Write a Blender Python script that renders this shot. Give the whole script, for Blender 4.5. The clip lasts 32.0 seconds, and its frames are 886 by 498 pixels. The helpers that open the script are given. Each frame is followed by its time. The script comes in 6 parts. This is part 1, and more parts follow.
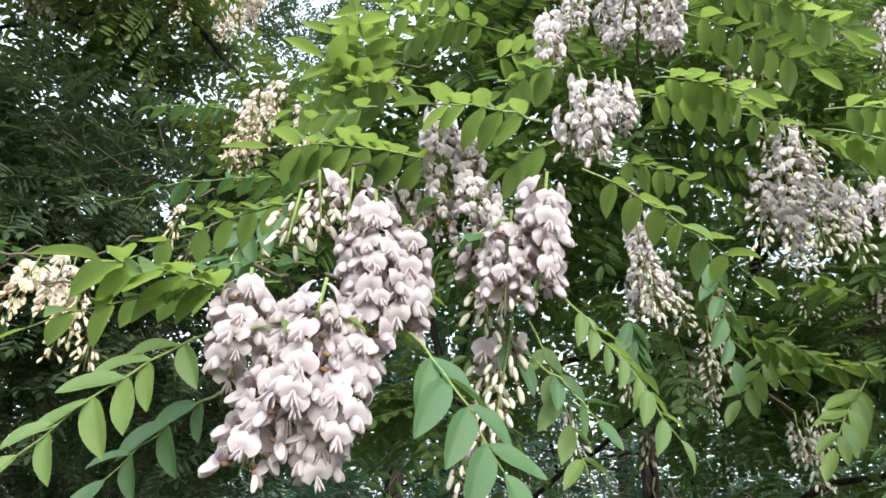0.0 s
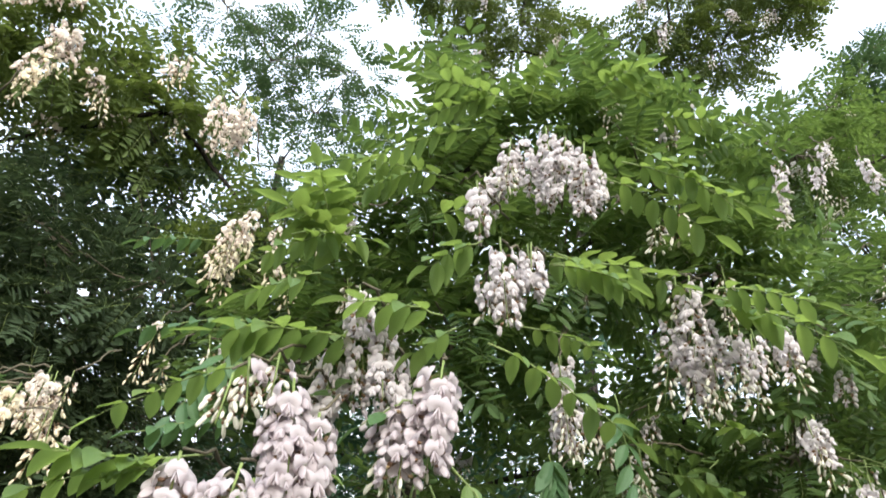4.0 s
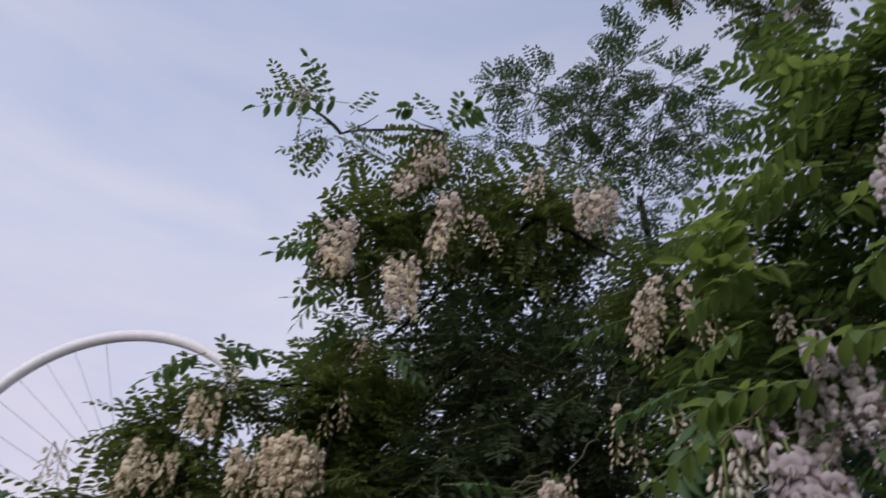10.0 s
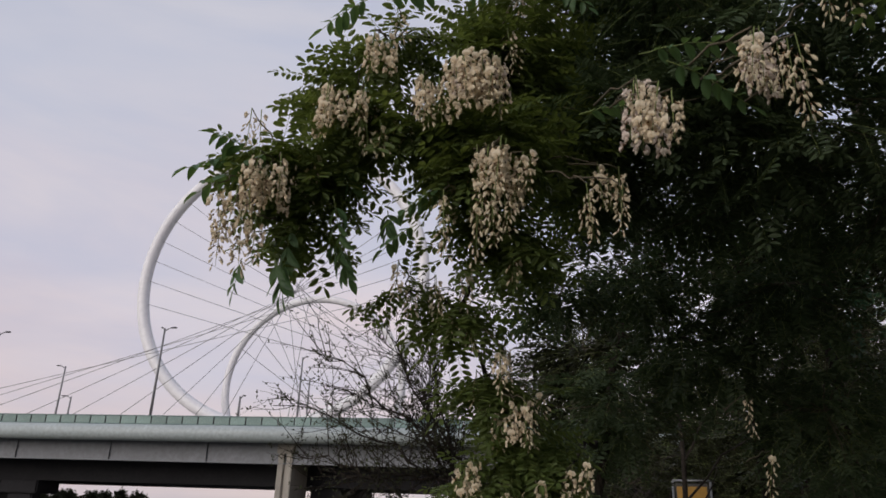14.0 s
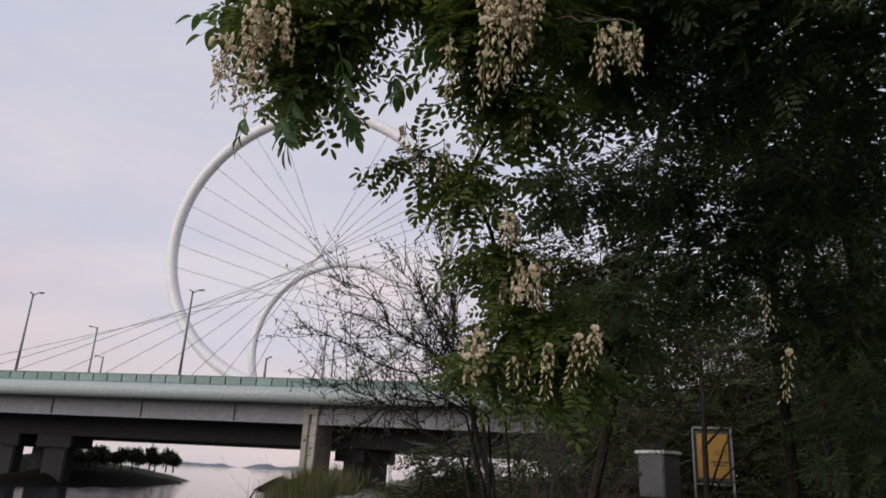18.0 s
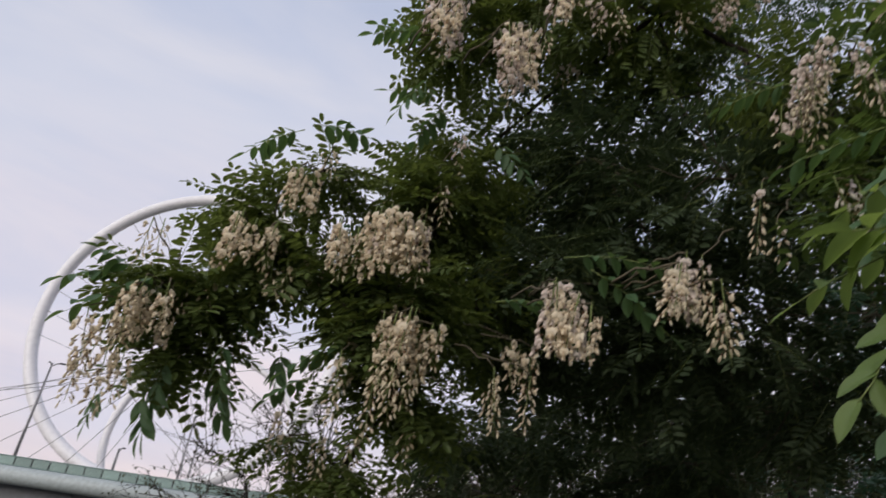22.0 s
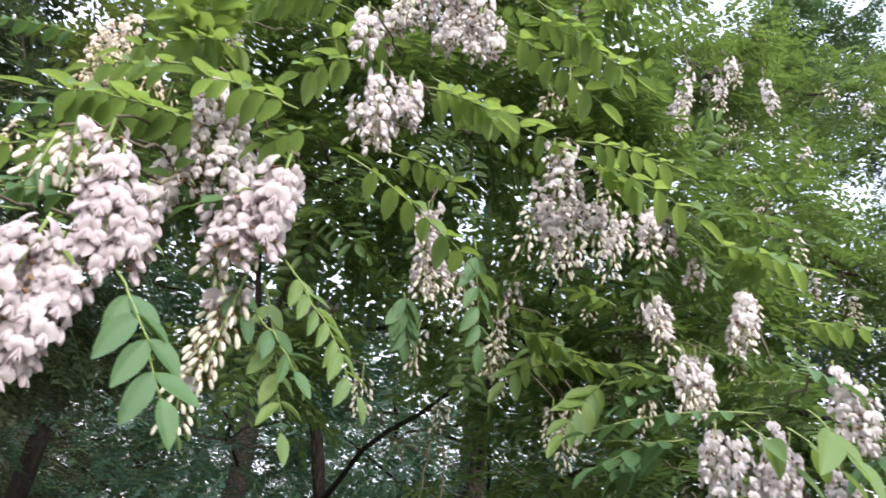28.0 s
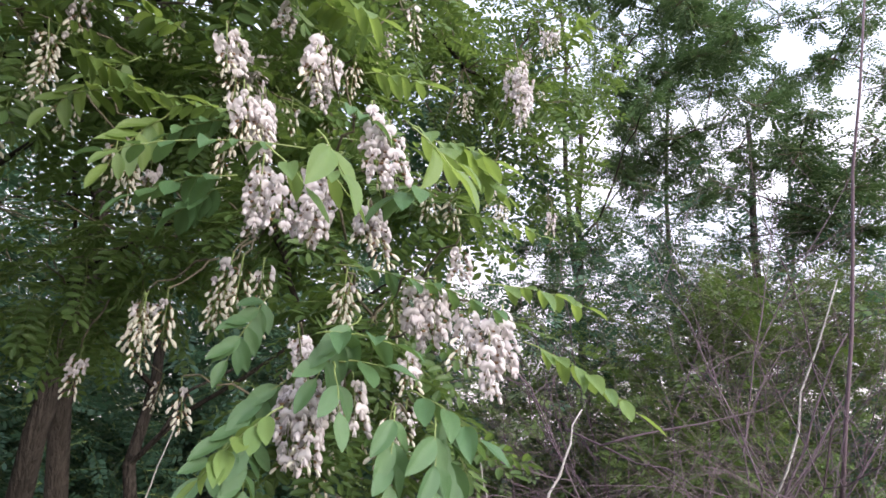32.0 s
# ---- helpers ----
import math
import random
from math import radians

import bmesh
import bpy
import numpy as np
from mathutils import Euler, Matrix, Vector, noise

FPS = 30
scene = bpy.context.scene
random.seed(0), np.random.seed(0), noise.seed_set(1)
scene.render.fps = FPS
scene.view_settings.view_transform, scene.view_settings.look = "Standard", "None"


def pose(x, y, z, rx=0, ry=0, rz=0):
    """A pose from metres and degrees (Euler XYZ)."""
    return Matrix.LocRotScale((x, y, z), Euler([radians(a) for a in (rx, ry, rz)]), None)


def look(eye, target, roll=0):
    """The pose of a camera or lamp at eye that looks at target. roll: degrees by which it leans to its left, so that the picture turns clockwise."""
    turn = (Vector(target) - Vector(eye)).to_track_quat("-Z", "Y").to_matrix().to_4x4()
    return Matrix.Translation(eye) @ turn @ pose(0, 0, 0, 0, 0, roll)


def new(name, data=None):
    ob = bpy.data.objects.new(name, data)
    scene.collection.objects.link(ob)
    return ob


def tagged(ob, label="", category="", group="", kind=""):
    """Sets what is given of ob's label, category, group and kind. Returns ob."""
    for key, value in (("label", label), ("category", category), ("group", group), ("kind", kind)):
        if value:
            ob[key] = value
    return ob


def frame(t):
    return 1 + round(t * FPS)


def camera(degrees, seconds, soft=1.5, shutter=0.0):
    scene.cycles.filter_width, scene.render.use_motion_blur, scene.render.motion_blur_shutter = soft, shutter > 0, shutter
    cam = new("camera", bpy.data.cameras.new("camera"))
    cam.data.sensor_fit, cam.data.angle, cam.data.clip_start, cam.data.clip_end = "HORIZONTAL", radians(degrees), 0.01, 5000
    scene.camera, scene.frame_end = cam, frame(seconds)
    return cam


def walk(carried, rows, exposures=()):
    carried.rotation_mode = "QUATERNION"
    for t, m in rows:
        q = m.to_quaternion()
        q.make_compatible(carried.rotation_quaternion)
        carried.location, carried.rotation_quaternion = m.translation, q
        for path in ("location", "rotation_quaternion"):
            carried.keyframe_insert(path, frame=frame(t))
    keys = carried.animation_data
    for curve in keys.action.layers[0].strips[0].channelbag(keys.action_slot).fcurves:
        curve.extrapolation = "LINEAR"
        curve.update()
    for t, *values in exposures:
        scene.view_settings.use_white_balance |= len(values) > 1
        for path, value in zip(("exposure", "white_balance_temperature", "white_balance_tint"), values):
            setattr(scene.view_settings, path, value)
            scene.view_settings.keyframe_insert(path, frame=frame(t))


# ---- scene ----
cam = camera(64.3, 32.0, soft=1.6, shutter=0.4)
METRES, EYE, TILT, LEAN, TURN = 2.0, 1.7, 32.0, -2.25, 0.0
ROWS = [
    (0.0, -0.00041, 0.00104, -0.00117, -0.099, -0.034, -0.207),
    (0.5, 0.00235, -0.00126, -0.00129, -0.394, -0.548, -0.104),
    (1.0, -0.00041, -0.0043, 0.00097, -0.18, -0.535, -0.018),
    (1.5, 0.00031, -0.00685, 0.00305, -0.242, -0.785, -0.218),
    (2.0, 0.00158, -0.00995, 0.00377, 0.22, -1.774, -0.034),
    (2.5, 0.00515, -0.0151, 0.01108, -0.663, -0.379, -0.898),
    (3.0, 0.01008, -0.02773, 0.02027, 0.454, 0.251, -2.27),
    (3.5, 0.02825, -0.04726, 0.03737, 0.709, 2.575, -2.25),
    (4.0, 0.03721, -0.04884, 0.04711, 0.051, 5.227, -1.812),
    (4.5, 0.03885, -0.0512, 0.05748, 1.223, 7.751, -0.979),
    (6.5, 0.05812, -0.04483, 0.07103, -0.226, 14.779, -0.336),
    (7.0, 0.056, -0.04817, 0.07087, 5.381, 14.703, 3.06),
    (7.5, 0.05433, -0.0561, 0.07248, 10.73, 14.653, 5.674),
    (8.0, 0.0502, -0.06771, 0.07504, 14.745, 15.046, 6.96),
    (8.5, 0.04405, -0.06764, 0.07634, 16.879, 14.567, 7.141),
    (9.0, 0.0404, -0.06871, 0.07487, 17.441, 14.097, 7.757),
    (9.5, 0.04071, -0.07845, 0.07495, 26.21, 13.966, 13.775),
    (10.0, 0.03637, -0.08388, 0.07045, 33.849, 13.403, 17.757),
    (10.5, 0.03363, -0.1066, 0.07365, 40.343, 12.075, 20.77),
    (11.0, 0.01899, -0.11241, 0.06645, 43.711, 9.254, 22.097),
    (11.5, 0.00711, -0.11857, 0.06302, 46.914, 7.127, 22.891),
    (12.0, -0.00304, -0.1256, 0.05473, 48.163, 5.047, 22.688),
    (12.5, -0.01929, -0.12602, 0.02661, 48.867, 2.642, 23.823),
    (13.0, -0.0338, -0.12317, -0.00261, 47.84, 0.992, 23.92),
    (13.5, -0.0483, -0.12116, -0.03206, 46.353, -0.031, 23.686),
    (15.5, -0.0796, -0.13606, -0.16075, 46.658, 3.902, 24.196),
    (16.0, -0.07893, -0.13568, -0.18171, 47.69, 1.218, 24.791),
    (16.5, -0.0823, -0.13323, -0.18718, 47.854, 0.828, 24.56),
    (17.0, -0.08768, -0.13954, -0.19012, 48.616, 2.113, 24.816),
    (17.5, -0.08554, -0.14314, -0.17908, 48.12, 1.625, 24.017),
    (18.0, -0.0891, -0.13649, -0.1758, 48.128, -1.075, 23.445),
    (18.5, -0.09151, -0.12544, -0.15793, 48.74, -3.854, 23.822),
    (19.0, -0.08714, -0.11416, -0.13378, 48.286, -5.659, 23.237),
    (19.5, -0.09557, -0.09113, -0.10495, 47.69, -4.771, 22.107),
    (20.0, -0.10022, -0.07016, -0.08181, 46.918, -3.625, 20.941),
    (20.5, -0.09452, -0.05983, -0.05359, 46.431, -0.996, 20.198),
    (21.0, -0.08232, -0.05471, -0.03015, 43.751, 1.643, 18.372),
    (21.5, -0.07026, -0.05776, -0.01065, 42.257, 3.704, 17.245),
    (22.0, -0.05905, -0.06044, 0.00456, 39.14, 4.941, 14.855),
    (22.5, -0.04728, -0.06328, 0.01755, 35.238, 6.252, 11.634),
    (23.0, -0.03633, -0.06789, 0.0263, 32.017, 7.285, 8.128),
    (23.5, -0.02249, -0.06226, 0.02855, 28.574, 7.572, 5.725),
    (24.0, -0.00372, -0.0534, 0.02792, 23.839, 7.55, 3.491),
    (24.5, 0.01285, -0.04851, 0.03069, 18.118, 7.821, 0.759),
    (25.0, 0.02381, -0.04489, 0.0271, 13.881, 6.333, -0.907),
    (25.5, 0.03119, -0.04084, 0.02121, 10.289, 3.996, -2.097),
    (27.5, 0.06013, -0.03748, 0.01234, -2.735, -1.791, -7.841),
    (28.0, 0.06879, -0.0426, 0.01031, -6.899, -2.349, -9.804),
    (28.5, 0.07763, -0.04457, 0.00703, -10.592, -3.498, -10.404),
    (29.0, 0.09265, -0.04525, 0.00232, -14.939, -5.179, -11.247),
    (29.5, 0.10838, -0.03687, -0.0001, -18.019, -6.415, -12.816),
    (30.0, 0.12041, -0.04669, -0.00373, -22.527, -8.535, -14.924),
    (30.5, 0.13306, -0.04915, -0.01013, -26.04, -10.351, -16.85),
    (31.0, 0.14345, -0.04898, -0.01369, -28.741, -11.245, -17.68),
    (31.5, 0.14851, -0.05091, -0.01456, -30.639, -11.684, -17.799),
    (32.0, 0.15378, -0.05142, -0.01403, -31.852, -12.268, -18.461),
]
EXPOSURES = [
    (0.0, 1.7, 6420, 0), (3.0, 1.72, 6450, 0), (4.5, 1.34, 6560, 3), (6.5, 0.02, 6850, 12), (9.0, -0.2, 6700, 13), (10.0, -0.4, 6350, 15), (11.0, -0.55, 6650, 14), (12.0, -0.58, 6800, 12), (13.0, -0.58, 6800, 12),
    (16.0, -0.45, 6800, 11), (18.0, -0.44, 6800, 11), (21.0, -0.4, 6650, 10), (23.0, -0.2, 6750, 11), (24.5, 0.22, 6750, 8), (25.5, 0.95, 6650, 6), (27.5, 1.7, 6450, 7), (30.0, 1.72, 6450, 8), (31.0, 1.66, 6480, 10), (32.0, 1.6, 6500, 11),
]
walk(cam, [(t, pose(0, 0, EYE, TILT, LEAN, TURN) @ pose(METRES * x, METRES * y, METRES * z, 90 + pitch, roll, yaw)) for t, x, y, z, yaw, pitch, roll in ROWS], EXPOSURES)

# ---- sky and sun ----
SUN_UP, SUN_ROUND = 20.0, 168.0
world = bpy.data.worlds.new("dusk_sky")
scene.world = world
world.use_nodes = True
wn, wl = world.node_tree.nodes, world.node_tree.links
sky = wn.new("ShaderNodeTexSky")
sky.sky_type, sky.sun_disc, sky.sun_elevation, sky.sun_rotation = "NISHITA", False, radians(SUN_UP), radians(SUN_ROUND)
sky_dim = wn.new("ShaderNodeMix")
sky_dim.data_type, sky_dim.blend_type = "RGBA", "MULTIPLY"
sky_dim.inputs[0].default_value = 1.0
sky_dim.inputs[7].default_value = (0.11, 0.11, 0.11, 1)
wl.new(sky.outputs[0], sky_dim.inputs[6])
coord = wn.new("ShaderNodeTexCoord")
split = wn.new("ShaderNodeSeparateXYZ")
wl.new(coord.outputs["Generated"], split.inputs[0])
wisp = wn.new("ShaderNodeTexNoise")
stretch = wn.new("ShaderNodeMapping")
stretch.inputs["Scale"].default_value = (1.4, 1.4, 5.0)
wl.new(coord.outputs["Generated"], stretch.inputs[0])
wl.new(stretch.outputs[0], wisp.inputs["Vector"])
wisp.inputs["Scale"].default_value, wisp.inputs["Detail"].default_value = 1.6, 4.0
lift = wn.new("ShaderNodeMath")
lift.operation = "MULTIPLY_ADD"
wl.new(wisp.outputs[0], lift.inputs[0])
lift.inputs[1].default_value = 0.42
wl.new(split.outputs[2], lift.inputs[2])
ramp = wn.new("ShaderNodeValToRGB")
wl.new(lift.outputs[0], ramp.inputs[0])
stops = ramp.color_ramp.elements
stops[0].position, stops[0].color = 0.12, (0.55, 0.535, 0.61, 1)
stops[1].position, stops[1].color = 1.0, (0.47, 0.52, 0.655, 1)
for place, tone in ((0.30, (0.68, 0.59, 0.63, 1)), (0.46, (0.66, 0.63, 0.71, 1)), (0.70, (0.57, 0.605, 0.72, 1))):
    stops.new(place).color = tone
cover = wn.new("ShaderNodeMix")
cover.data_type = "RGBA"
cover.inputs[0].default_value = 0.86
wl.new(sky_dim.outputs[2], cover.inputs[6])
wl.new(ramp.outputs[0], cover.inputs[7])
band = wn.new("ShaderNodeTexNoise")
slant = wn.new("ShaderNodeMapping")
slant.inputs["Rotation"].default_value = (0.35, 0.25, 0.6)
slant.inputs["Scale"].default_value = (1.6, 1.6, 7.0)
wl.new(coord.outputs["Generated"], slant.inputs[0])
wl.new(slant.outputs[0], band.inputs["Vector"])
band.inputs["Scale"].default_value, band.inputs["Detail"].default_value, band.inputs["Distortion"].default_value = 1.3, 5.0, 0.4
cloud = wn.new("ShaderNodeValToRGB")
wl.new(band.outputs[0], cloud.inputs[0])
cloud.color_ramp.elements[0].position, cloud.color_ramp.elements[0].color = 0.38, (0.91, 0.94, 1.0, 1)
cloud.color_ramp.elements[1].position, cloud.color_ramp.elements[1].color = 0.64, (1.10, 1.06, 1.03, 1)
veil = wn.new("ShaderNodeMix")
veil.data_type, veil.blend_type = "RGBA", "MULTIPLY"
veil.inputs[0].default_value = 1.0
wl.new(cover.outputs[2], veil.inputs[6])
wl.new(cloud.outputs[0], veil.inputs[7])
across = wn.new("ShaderNodeMapRange")
across.inputs[1].default_value, across.inputs[2].default_value, across.inputs[3].default_value, across.inputs[4].default_value = -0.5, 0.8, 1.0, 0.66
wl.new(split.outputs[0], across.inputs[0])
fade = wn.new("ShaderNodeVectorMath")
fade.operation = "SCALE"
wl.new(veil.outputs[2], fade.inputs[0])
wl.new(across.outputs[0], fade.inputs["Scale"])
wl.new(fade.outputs[0], wn["Background"].inputs[0])
wn["Background"].inputs[1].default_value = 1.5

sun = new("sun", bpy.data.lights.new("sun", "SUN"))
sun.data.energy, sun.data.angle, sun.data.color = 2.3, radians(45), (1.0, 0.955, 0.92)
sx, sy = math.sin(radians(SUN_ROUND)), math.cos(radians(SUN_ROUND))
sun.matrix_world = look((sx * 40, sy * 40, 40 * math.tan(radians(SUN_UP))), (0, 0, 0))


# ---- materials ----
def material(name, rough=0.6, metal=0.0):
    m = bpy.data.materials.new(name)
    m.use_nodes = True
    b = m.node_tree.nodes["Principled BSDF"]
    b.inputs["Roughness"].default_value, b.inputs["Metallic"].default_value = rough, metal
    return m, m.node_tree.nodes, m.node_tree.links, b


def blend(n, l, fac, a, b):
    mix = n.new("ShaderNodeMix")
    mix.data_type = "RGBA"
    if isinstance(fac, (int, float)):
        mix.inputs[0].default_value = fac
    else:
        l.new(fac, mix.inputs[0])
    for slot, v in ((6, a), (7, b)):
        if isinstance(v, tuple):
            mix.inputs[slot].default_value = (*v, 1)
        else:
            l.new(v, mix.inputs[slot])
    return mix.outputs[2]


def noise_of(n, l, scale, detail=4.0, lo=0.35, hi=0.65, stretch=None, space="Object"):
    co = n.new("ShaderNodeTexCoord")
    tex = n.new("ShaderNodeTexNoise")
    tex.inputs["Scale"].default_value, tex.inputs["Detail"].default_value = scale, detail
    source = co.outputs[space]
    if stretch:
        mp = n.new("ShaderNodeMapping")
        mp.inputs["Scale"].default_value = stretch
        l.new(source, mp.inputs[0])
        source = mp.outputs[0]
    l.new(source, tex.inputs["Vector"])
    r = n.new("ShaderNodeMapRange")
    r.inputs[1].default_value, r.inputs[2].default_value = lo, hi
    l.new(tex.outputs[0], r.inputs[0])
    return r.outputs[0]


def bump(n, l, b, height, strength=0.3, distance=0.01):
    bp = n.new("ShaderNodeBump")
    bp.inputs["Strength"].default_value, bp.inputs["Distance"].default_value = strength, distance
    l.new(height, bp.inputs["Height"])
    l.new(bp.outputs[0], b.inputs["Normal"])


def rough_stuff(name, a, b_col, scale, rough=0.8, metal=0.0, depth=0.01, strength=0.4, stretch=None, fleck=None):
    """Two-scale surface: broad stains and fine grain with relief."""
    m, n, l, b = material(name, rough, metal)
    broad = noise_of(n, l, scale, 4, 0.3, 0.7, stretch)
    fine = noise_of(n, l, scale * 9, 6, 0.3, 0.7, stretch)
    info = n.new("ShaderNodeObjectInfo")
    base = blend(n, l, broad, a, b_col)
    base = blend(n, l, fine, base, fleck or tuple(c * 0.7 for c in a))
    hsv = n.new("ShaderNodeHueSaturation")
    r = n.new("ShaderNodeMapRange")
    r.inputs[3].default_value, r.inputs[4].default_value = 0.82, 1.15
    l.new(info.outputs["Random"], r.inputs[0])
    l.new(r.outputs[0], hsv.inputs["Value"])
    l.new(base, hsv.inputs["Color"])
    l.new(hsv.outputs[0], b.inputs["Base Color"])
    bump(n, l, b, fine, strength, depth)
    return m


def leafy(name, a, b_col, through_col, share=0.42, rough=0.42, single=False, gloss=0.5, spots=0.72):
    """A thin living surface: waxy front and light that shines through it; leaflets differ from one another."""
    m, n, l, b = material(name, rough)
    b.inputs["Specular IOR Level"].default_value = gloss
    if single:
        src = n.new("ShaderNodeObjectInfo").outputs["Random"]
    else:
        src = n.new("ShaderNodeNewGeometry").outputs["Random Per Island"]
    base = blend(n, l, src, a, b_col)
    mottle = noise_of(n, l, 60.0, 3, 0.3, 0.75)
    base = blend(n, l, mottle, base, tuple(c * spots for c in a))
    l.new(base, b.inputs["Base Color"])
    bump(n, l, b, noise_of(n, l, 240.0, 2), 0.25, 0.002)
    tr = n.new("ShaderNodeBsdfTranslucent")
    tint = blend(n, l, src, through_col, tuple(c * 0.75 for c in through_col))
    l.new(tint, tr.inputs[0])
    mix = n.new("ShaderNodeMixShader")
    mix.inputs[0].default_value = share
    l.new(b.outputs[0], mix.inputs[1])
    l.new(tr.outputs[0], mix.inputs[2])
    l.new(mix.outputs[0], n["Material Output"].inputs[0])
    return m


LEAF_LIME = leafy("young_leaf", (0.205, 0.295, 0.08), (0.125, 0.225, 0.095), (0.29, 0.395, 0.08), 0.48, single=True)
LEAF_GREEN = leafy("grown_leaf", (0.09, 0.18, 0.08), (0.13, 0.23, 0.09), (0.15, 0.25, 0.06), 0.40, single=True)
CROWN_LIME = leafy("young_crown", (0.078, 0.14, 0.05), (0.145, 0.215, 0.065), (0.185, 0.27, 0.055), 0.46, gloss=0.28)
CROWN_GREEN = leafy("grown_crown", (0.095, 0.14, 0.045), (0.155, 0.205, 0.06), (0.20, 0.255, 0.05), 0.42, gloss=0.25)
# Deeper, bluer leaf colour that holds the shade of the background thicket.
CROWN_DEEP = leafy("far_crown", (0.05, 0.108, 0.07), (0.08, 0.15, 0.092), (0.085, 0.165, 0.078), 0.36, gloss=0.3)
# Near-black leaf colour stands in for deep shade under the canopy.
CROWN_DARK_SHADE = leafy("dark_shade_crown", (0.052, 0.058, 0.034), (0.068, 0.074, 0.042), (0.066, 0.074, 0.034), 0.3, gloss=0.06)
SHRUB_LEAF = leafy("shrub_leaf", (0.09, 0.15, 0.045), (0.16, 0.23, 0.06), (0.16, 0.23, 0.05), 0.35)
PETAL = leafy("petal", (0.70, 0.65, 0.65), (0.63, 0.56, 0.565), (0.69, 0.615, 0.605), 0.42, 0.6, gloss=0.25, spots=0.95)
PETAL_ONE = leafy("petal_near", (0.66, 0.595, 0.61), (0.60, 0.505, 0.525), (0.67, 0.57, 0.585), 0.48, 0.6, single=True, gloss=0.15, spots=0.96)
BUD = leafy("bud_petal", (0.76, 0.73, 0.62), (0.70, 0.65, 0.55), (0.70, 0.65, 0.50), 0.35, 0.55, gloss=0.3, spots=0.92)
BLUSH = leafy("blush_petal", (0.87, 0.775, 0.69), (0.81, 0.675, 0.59), (0.83, 0.70, 0.60), 0.42, 0.6, spots=0.95)
CREAM = leafy("cream_petal", (0.91, 0.815, 0.63), (0.85, 0.72, 0.52), (0.86, 0.72, 0.52), 0.42, 0.6, spots=0.95)
CREAM_BUD = leafy("cream_bud", (0.83, 0.75, 0.56), (0.76, 0.65, 0.46), (0.77, 0.66, 0.44), 0.38, 0.55, spots=0.94)
# Locust leaf colour again, darkened for the shade inside the crowns.
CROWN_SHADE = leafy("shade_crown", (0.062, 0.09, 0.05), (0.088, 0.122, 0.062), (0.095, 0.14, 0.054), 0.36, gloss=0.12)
MEADOW = rough_stuff("far_meadow", (0.11, 0.125, 0.075), (0.075, 0.09, 0.05), 0.15, 0.95, depth=0.2)
CROWN_MID = leafy("grove_crown", (0.055, 0.10, 0.045), (0.09, 0.15, 0.06), (0.11, 0.18, 0.06), 0.36, gloss=0.25)
CALYX = leafy("calyx", (0.20, 0.105, 0.06), (0.26, 0.19, 0.08), (0.25, 0.15, 0.06), 0.2, 0.6)
TWIG = rough_stuff("twig_bark", (0.10, 0.085, 0.055), (0.16, 0.13, 0.085), 30, 0.8, depth=0.002)
RACHIS = rough_stuff("green_stalk", (0.16, 0.22, 0.06), (0.22, 0.26, 0.08), 40, 0.6, depth=0.001)
BARK = rough_stuff("bark", (0.035, 0.029, 0.024), (0.065, 0.053, 0.044), 9, 0.9, depth=0.02, strength=0.8, stretch=(1, 1, 0.25))
DRY = rough_stuff("dry_stalk", (0.36, 0.335, 0.315), (0.46, 0.43, 0.40), 20, 0.8, depth=0.002)
DEAD = rough_stuff("dead_twig", (0.095, 0.062, 0.078), (0.14, 0.098, 0.115), 20, 0.85, depth=0.002)
CONCRETE = rough_stuff("concrete", (0.44, 0.41, 0.36), (0.32, 0.30, 0.265), 0.7, 0.85, depth=0.02, stretch=(1, 1, 0.3))
PAINT = rough_stuff("pale_paint", (0.54, 0.61, 0.61), (0.46, 0.53, 0.535), 0.5, 0.5, depth=0.004, strength=0.12)
GIRDER = rough_stuff("grey_girder_paint", (0.235, 0.25, 0.275), (0.185, 0.20, 0.22), 0.4, 0.6, depth=0.004, strength=0.15)
# Dark steel; the same near-black also stands for shade under the deck.
STEEL_AND_SHADE = rough_stuff("steel_and_shade", (0.045, 0.045, 0.05), (0.03, 0.03, 0.033), 0.6, 0.7, depth=0.01)
ARCHPAINT = rough_stuff("arch_paint", (0.86, 0.86, 0.88), (0.80, 0.80, 0.83), 0.3, 0.45, depth=0.004, strength=0.1, fleck=(0.74, 0.74, 0.77))
CABLE = rough_stuff("cable", (0.27, 0.27, 0.29), (0.20, 0.20, 0.21), 2, 0.5, 0.3)
RAILGREEN = rough_stuff("green_rail", (0.20, 0.29, 0.27), (0.15, 0.23, 0.22), 1, 0.5, 0.2)
STONE = rough_stuff("riprap_stone", (0.25, 0.24, 0.23), (0.165, 0.158, 0.152), 2.2, 0.9, depth=0.06, strength=0.8)
BOXGREY = rough_stuff("grey_box_paint", (0.115, 0.118, 0.122), (0.09, 0.093, 0.097), 3, 0.5, depth=0.002, strength=0.1)
GALV = rough_stuff("galvanised", (0.24, 0.245, 0.25), (0.17, 0.175, 0.18), 6, 0.5, 0.4, depth=0.002, strength=0.1)
SIGNYELLOW = rough_stuff("sign_yellow", (0.36, 0.19, 0.018), (0.29, 0.14, 0.015), 4, 0.55, depth=0.001, strength=0.1)
SIGNBLACK = rough_stuff("sign_black", (0.03, 0.028, 0.025), (0.04, 0.035, 0.03), 6, 0.6, depth=0.001, strength=0.1)
REED = leafy("reed", (0.15, 0.14, 0.06), (0.10, 0.115, 0.045), (0.16, 0.16, 0.06), 0.3, gloss=0.2)
BROWNREED = leafy("brown_reed", (0.085, 0.055, 0.04), (0.125, 0.085, 0.06), (0.11, 0.07, 0.045), 0.25)
